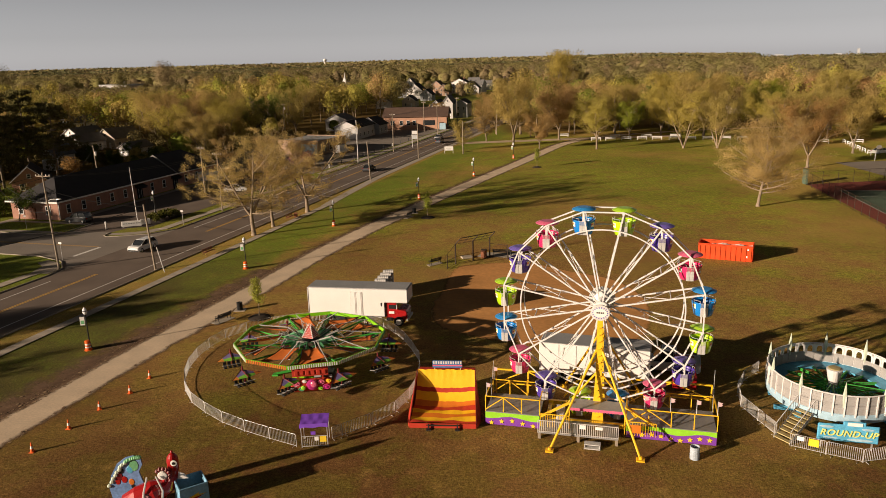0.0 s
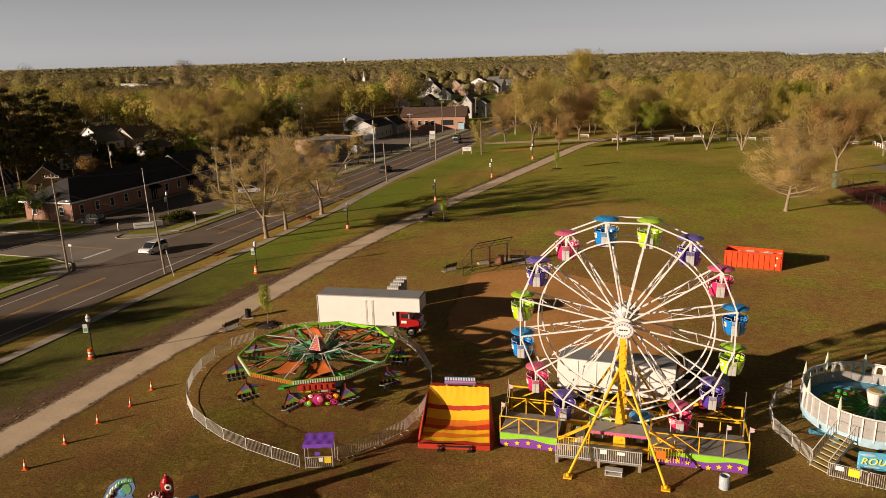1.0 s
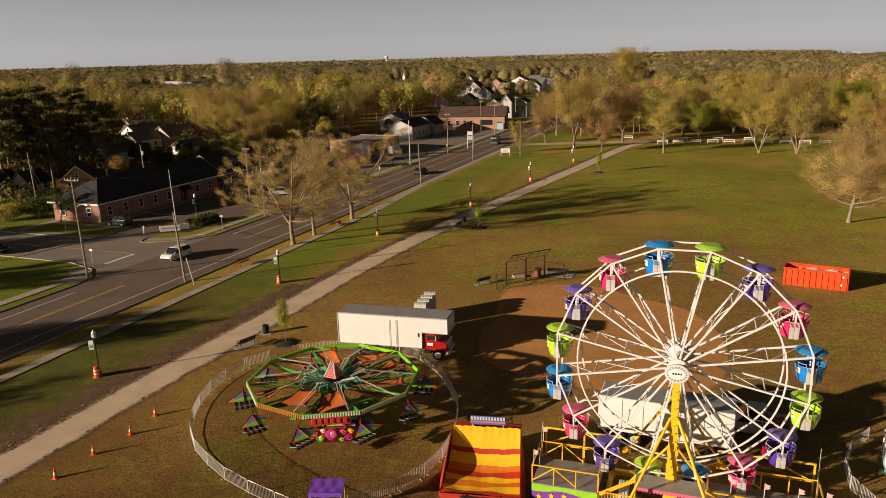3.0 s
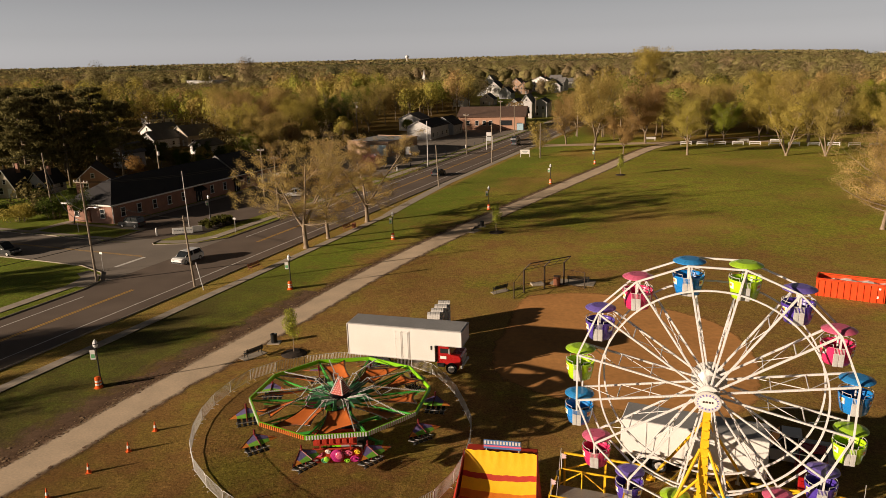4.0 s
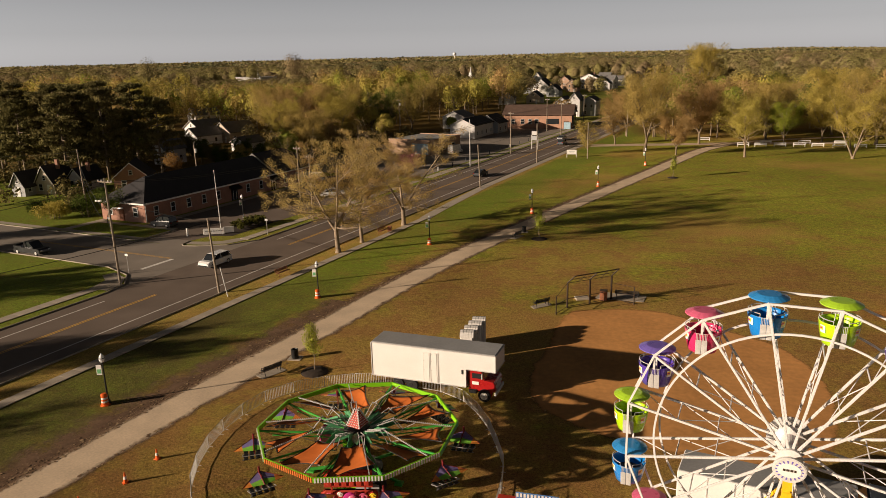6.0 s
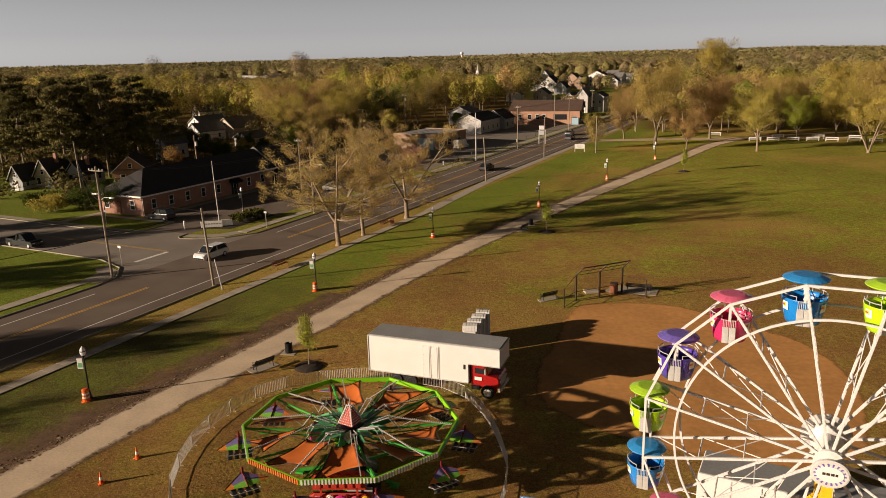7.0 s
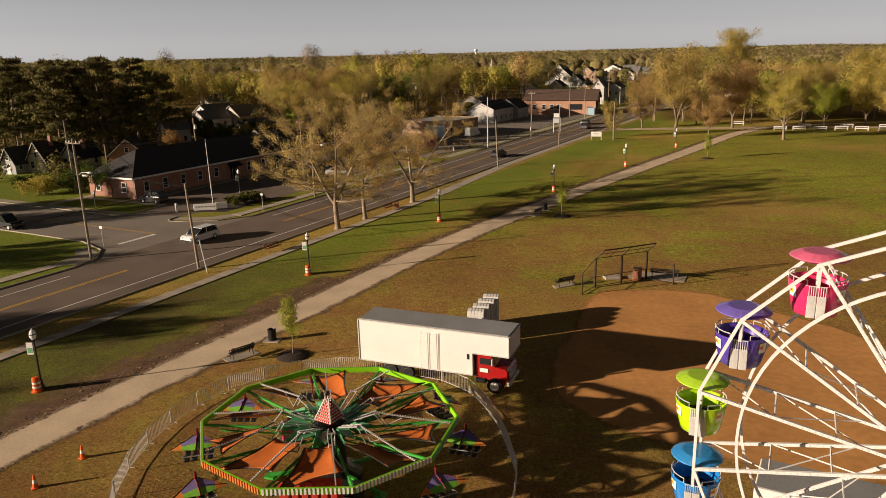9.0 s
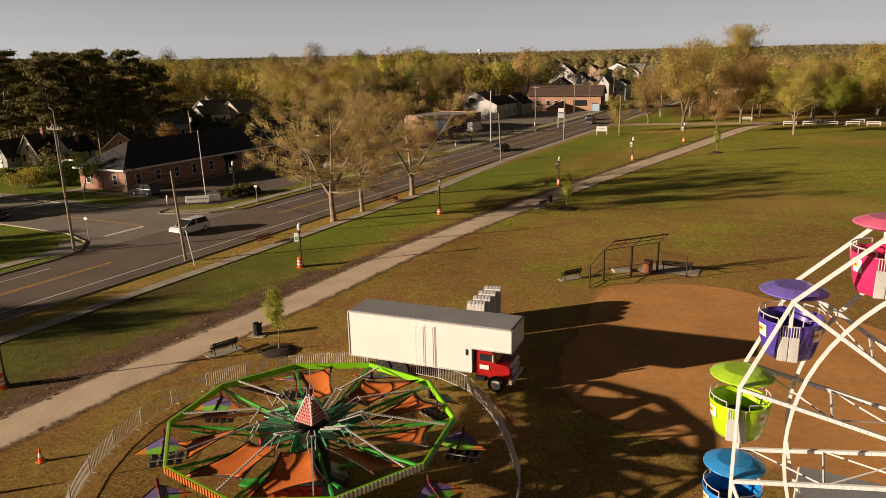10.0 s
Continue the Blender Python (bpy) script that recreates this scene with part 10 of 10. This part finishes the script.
HOUSES = [
    (-117.5, 142.5, 0, 4.8, 6.5, 2.2, 3.7, SIDING_CREAM, SHINGLE, "cream steep-gabled house with a dark roof among pines", 2, 1, True, True),
    (-121.5, 139.5, 0, 3.2, 5.0, 2.4, 2.6, SIDING_GREY, SHINGLE, "small grey gabled garage with a red door", 1, 1, False, False),
    (-113.6, 147.0, -4, 4.6, 6.0, 2.4, 2.4, SIDING_WHITE, SHINGLE, "white cottage with a small dormer among pines", 2, 1, True, True),
    (-101.5, 149.3, 28, 7.0, 9.0, 2.8, 3.0, BRICK_MAT, SHINGLE, "brick house half hidden behind the hall", 2, 1, False, False),
    (-156.0, 258.0, -20, 8.0, 12.0, 3.0, 2.6, SIDING_WHITE, SHINGLE_GREY, "white bungalow between the trees", 2, 1, False, False),
    (-131.7, 238.2, -26, 9.5, 11.0, 3.6, 3.0, SIDING_CREAM, SHINGLE_GREY, "cream bungalow with a brown roof between the trees", 2, 1, False, False),
    (-137.8, 228.7, -22, 7.0, 10.0, 3.2, 2.4, SIDING_WHITE, SHINGLE_GREY, "white house glimpsed behind the pines", 2, 1, False, False),
    (-112.7, 214.8, -20, 6.0, 8.0, 2.6, 1.6, SIDING_WHITE, SHINGLE_GREY, "small white house behind the hall's trees", 2, 1, False, False),
    (-120.0, 186.0, -18, 4.5, 7.0, 4.2, 2.2, SIDING_WHITE, SHINGLE_GREY, "narrow white house glimpsed between the pines", 1, 1, False, False),
    (-194.0, 318.0, -35, 9.0, 12.0, 3.4, 3.2, SIDING_WHITE, SHINGLE_GREY, "white house far among the trees", 2, 1, False, False),
    (-21.0, 338.0, -8, 5.0, 10.0, 7.0, 3.2, SIDING_PALE, SHINGLE_GREY, "white two-storey house with a steep gable by the road", 2, 2, False, False),
    (-15.0, 342.0, -8, 6.0, 12.0, 6.5, 1.6, SIDING_GREY, SHINGLE, "pale grey two-storey house by the road", 2, 2, False, False),
    (-27.0, 346.0, -8, 8.0, 12.0, 4.5, 3.4, SIDING_GREY, SHINGLE, "grey house with a dark roof behind the shop", 2, 1, False, False),
    (-28.0, 600.0, -12, 13.0, 12.0, 8.6, 3.0, SIDING_WHITE, SHINGLE, "large white three-storey house up the road", 4, 3, True, False),
    (-8.0, 610.0, 70, 10.0, 12.0, 6.6, 3.4, SIDING_WHITE, SHINGLE_GREY, "white two-storey house up the road", 3, 2, False, False),
    (-46.0, 590.0, -12, 10.0, 12.0, 6.5, 4.0, SIDING_TAN, SHINGLE_BROWN, "tan two-storey house up the road", 3, 2, False, False),
    (-57.0, 530.0, -12, 11.0, 12.0, 6.0, 4.5, SIDING_WHITE, SHINGLE, "white gabled house up the road", 2, 2, False, False),
    (-66.0, 545.0, 10, 9.0, 12.0, 5.0, 4.0, SIDING_GREY, SHINGLE, "grey house up the road", 2, 2, False, False),
    (-93.0, 690.0, -12, 11.0, 12.0, 7.0, 4.0, SIDING_WHITE, SHINGLE_GREY, "white house on the far rise", 3, 2, False, False),
    (-14.0, 730.0, 74, 9.0, 11.0, 6.0, 3.2, SIDING_PALE, SHINGLE_GREY, "white house on the far rise", 3, 2, False, False),
    (10.0, 640.0, 5, 12.0, 12.0, 7.0, 4.5, SIDING_CREAM, SHINGLE_BROWN, "cream house beyond the park", 3, 2, False, False),
    (33.0, 386.0, 8, 12.0, 10.0, 4.0, 3.0, SIDING_WHITE, SHINGLE_GREY, "white house glimpsed behind the park trees", 3, 1, False, False),
    (62.0, 340.0, 15, 14.0, 10.0, 3.6, 3.0, SIDING_WHITE, SHINGLE_GREY, "long white house behind the park trees", 3, 1, False, False),
    (128.0, 560.0, 15, 12.0, 12.0, 5.0, 4.0, SIDING_GREY, SHINGLE_GREY, "grey house far behind the park", 2, 1, False, False),
    (132.0, 634.0, 15, 12.0, 12.0, 6.0, 4.0, SIDING_WHITE, SHINGLE_GREY, "white house far behind the park", 2, 2, False, False),
    (222.0, 463.0, 25, 13.0, 12.0, 6.0, 4.5, SIDING_WHITE, SHINGLE_GREY, "white gabled house beyond the courts", 3, 2, False, False),
    (110.0, 330.0, 15, 12.0, 12.0, 3.6, 3.5, SIDING_CREAM, SHINGLE_BROWN, "cream house behind the park trees", 2, 1, False, False),
    (-80.0, 702.0, -5, 9.0, 12.0, 6.0, 5.0, SIDING_WHITE, SHINGLE_GREY, "white gabled house in the town up the road", 2, 2, False, False),
    (-64.0, 425.0, 4, 9.0, 10.0, 3.4, 2.6, SIDING_WHITE, SHINGLE_GREY, "low white house behind the brick shop", 2, 1, False, False),
    (-50.0, 432.0, -6, 8.0, 10.0, 3.6, 3.0, SIDING_CREAM, SHINGLE, "cream house with a dark roof behind the brick shop", 2, 1, False, False),
    (-15.0, 575.0, -8, 7.0, 9.0, 5.0, 2.8, SIDING_PALE, SHINGLE, "white two-storey house in the town up the road", 2, 2, False, False),
    (-38.0, 560.0, -8, 8.0, 12.0, 5.5, 3.5, SIDING_TAN, SHINGLE_BROWN, "tan two-storey house in the town up the road", 2, 2, False, False),
    (-24.0, 655.0, 76, 9.0, 9.0, 6.0, 3.2, SIDING_WHITE, SHINGLE, "white tall house in the town up the road", 3, 2, True, False),
    (-1.0, 660.0, 80, 8.0, 10.0, 5.0, 3.0, SIDING_PALE, SHINGLE_GREY, "white house at the town's far end", 3, 2, False, False),
    (-46.0, 500.0, -10, 8.0, 10.0, 4.0, 3.5, SIDING_GREY, SHINGLE, "grey gabled house in the town up the road", 2, 1, False, False),
]
for x, y, rz, w, d, h, rise, wm, rm_, lb, nw, st, ch, do in HOUSES:
    gable_house(x, y, rz, w, d, h, rise, wm, rm_, lb, nw, st, ch, "", False)
church = thing("church", pose(-153.0, 760.0, 0, 0, 0, -15), "white church with a slim steeple above the trees", "church")
part("nave", Shape().loft([[(x, y, z) for x, z in ((-6, 0), (6, 0), (6, 4), (0, 8), (-6, 4))] for y in (0, 20)]), SIDING_WHITE, church)
part("tower", Shape().box((0, -2, 4.5), (3.6, 3.6, 9)), SIDING_WHITE, church)
part("belfry", Shape().box((0, -2, 10.0), (2.4, 2.4, 2.0)), SIDING_WHITE, church)
part("spire", Shape().lathe([(1.4, 11.0), (0.6, 13.2), (0.05, 17.5)], 8, c=(0, -2, 0)), SIDING_PALE, church, "slim pale spire")
tower = thing("water_tower", pose(-684.0, 2990.0, 0), "white round water tower on the horizon", "water tower")
part("tank", Shape().lathe([(3, 35), (6.5, 38), (8.0, 41.5), (6.6, 45), (3, 47), (0.1, 47.5)], 20), SIDING_WHITE, tower)
part("stem", Shape().lathe([(4.5, 0), (2.5, 6), (2.2, 34), (3.2, 37.5)], 14), SIDING_WHITE, tower)

far_hall = thing("warehouse", pose(-386.0, 745.0, 0, 0, 0, -28), "long white flat-roofed warehouse among the far trees", "building")
part("wall", Shape().box((0, 0, 5.5), (46, 20, 11)), SIDING_PALE, far_hall)
part("roof", Shape().box((0, 0, 11.2), (47, 21, 0.5)), GREY_ROOF, far_hall, "grey flat roof")
part("tower", Shape().lathe([(1.3, 0), (1.3, 14), (0.6, 15.5), (0.05, 20)], 8, c=(15, -7, 0)), SIDING_WHITE, far_hall, "white pointed tower")

for px, py, pw, ph in ((1120.0, 3350.0, 60.0, 9.0), (1210.0, 3300.0, 36.0, 13.0), (1330.0, 3260.0, 30.0, 9.0), (1480.0, 3180.0, 9.0, 28.0), (1420.0, 3220.0, 24.0, 11.0)):
    depot = thing("warehouse", pose(px, py, 0, 0, 0, -22), "pale port building on the far river bank", "building", "port buildings")
    part("wall", Shape().box((0, 0, ph / 2), (pw, 20, ph)), SIDING_GREY, depot)
    part("roof", Shape().box((0, 0, ph + 0.4), (pw + 1, 21, 0.8)), GREY_ROOF, depot)

# ---- hedges and shrubs ----
def shrub(x, y, w, d, h, mat, label, seed, rz=0.0, category="shrub"):
    rnd = random.Random(seed)
    vs, fs = [], []
    lobes = [(Vector((rnd.uniform(-0.4, 0.4) * w, rnd.uniform(-0.4, 0.4) * d, h * rnd.uniform(0.35, 0.65))), rnd.uniform(0.3, 0.45) * h) for _ in range(max(5, int(w * d)))]
    stems = Shape()
    for c, r in lobes:
        stems.tube((c.x * 0.7, c.y * 0.7, -0.05), tuple(c), 0.05, 0.02, 4)
        for _ in range(130):
            dv = Vector((rnd.gauss(0, 1), rnd.gauss(0, 1), rnd.gauss(0, 1))).normalized()
            leaf(vs, fs, c + dv * r * rnd.uniform(0.5, 1.05), 0.17, rnd)
    s = Shape()
    s.v, s.f = vs, fs
    ob = thing("shrub", pose(x, y, 0, 0, 0, rz), label, category)
    part("stem", stems, BARK, ob)
    me = s.mesh("foliage")
    part("foliage", me, mat, ob)
    return ob


shrub(-58.0, 120.5, 3.0, 7.5, 1.5, LEAF_HEDGE, "clipped low evergreen bushes behind the signboard", 1, -15)
shrub(-97.0, 121.0, 5.0, 3.5, 3.4, LEAF_YELLOW, "golden-leaved hedge along the side street", 2, 20)
shrub(-92.5, 124.5, 5.0, 4.0, 4.2, LEAF_DEEP, "dark tall hedge along the side street", 3, 30)
shrub(-103.0, 126.0, 6.0, 4.0, 2.6, LEAF_DEEP, "dark rounded shrubs before the houses", 4, 25)
shrub(-112.0, 145.0, 7.0, 3.0, 2.0, LEAF_DEEP, "low dark shrubs under the cream house's window", 5, -30)
shrub(-49.5, 184.0, 6.0, 5.0, 4.2, LEAF_PINK, "pinkish blossoming shrub beside the flat-roofed shop", 6)
shrub(-52.0, 193.0, 7.0, 3.0, 2.4, LEAF_BROWN, "brown hedge beside the flat-roofed shop", 7, 70)
plant(broadleaf(51, 6.2, 2.4, 0.3, 0.018, 5, 1500, 0.15, clump=0.7), -84.6, 119.6, BARK, LEAF_DEEP, "small dark tree at the brick hall's corner")
plant(broadleaf(52, 7.5, 3.0, 0.2, 0.016, 6, 2200, 0.17, clump=0.8), -97.0, 158.0, BARK, LEAF_RUST, "russet budding small tree behind the brick hall")
THICKET = broadleaf(53, 8.4, 4.0, 0.08, 0.016, 8, 3400, 0.20, leaders=2, clump=0.9, fine=False)
for i, (x, y, s_) in enumerate([(-104, 186, 0.75), (-110, 190, 0.8), (-98, 181, 0.72), (-116, 196, 0.85), (-92, 188, 0.7), (-101, 196, 0.75), (-122, 203, 0.9), (-90, 176, 0.65)]):
    plant(THICKET, x, y, BARK, LEAF_DEEP if i % 3 else LEAF_PINE, "low dark evergreen tree between the hall and the houses", group="dark thicket", turn=i * 1.9, size=s_)
plant(BROAD["b"], -78.0, 190.0, BARK, LEAF_OLIVE, "olive budding tree behind the brick hall", turn=1.0, size=0.85)

# ---- vehicles on the roads and car parks ----
saloon("car", -51.2, 98.2, 258, CAR_WHITE, "white hatchback driving along the road", 4.6, 1.62, "suv").location.z = 0.012
saloon("car", -72.6, 118.3, 170, CAR_BLACK, "black off-roader parked by the brick hall", 4.4, 1.8, "suv")
saloon("pickup_truck", -81.6, 99.6, -10, CAR_BLACK, "dark pickup truck waiting in the side street", 5.6, 1.85, "pickup").location.z = 0.016
saloon("pickup_truck", 15.7, 55.5, 167, CAR_WHITE, "white pickup truck parked behind the ferris wheel", 5.0, 1.95, "pickup")
saloon("van", -45.0, 213.6, 74, CAR_WHITE, "white panel van parked beside the flat-roofed shop", 5.6, 2.5, "van").location.z = 0.013
saloon("car", *on_road(114, -2.6), 78, CAR_BLACK, "black car driving away up the road", 4.6, 1.5, "saloon").location.z = 0.012
saloon("car", *on_road(188, -6.2), 258, CAR_SILVER, "silver car coming down the road", 4.6, 1.5, "saloon").location.z = 0.012
saloon("car", *on_road(176, -2.4), 78, CAR_GREY, "grey off-roader driving up the road", 4.6, 1.7, "suv").location.z = 0.012
saloon("car", -54.6, 147.5, 20, CAR_WHITE, "white car parked beyond the plane trees", 4.8, 1.6, "saloon").location.z = 0.014
saloon("van", -66.0, 163.0, 10, CAR_WHITE, "white van parked at the car park's end", 5.4, 2.3, "van").location.z = 0.013
saloon("car", 99.0, 190.0, 20, CAR_WHITE, "white car parked beyond the courts", 4.6, 1.5, "saloon").location.z = 0.010
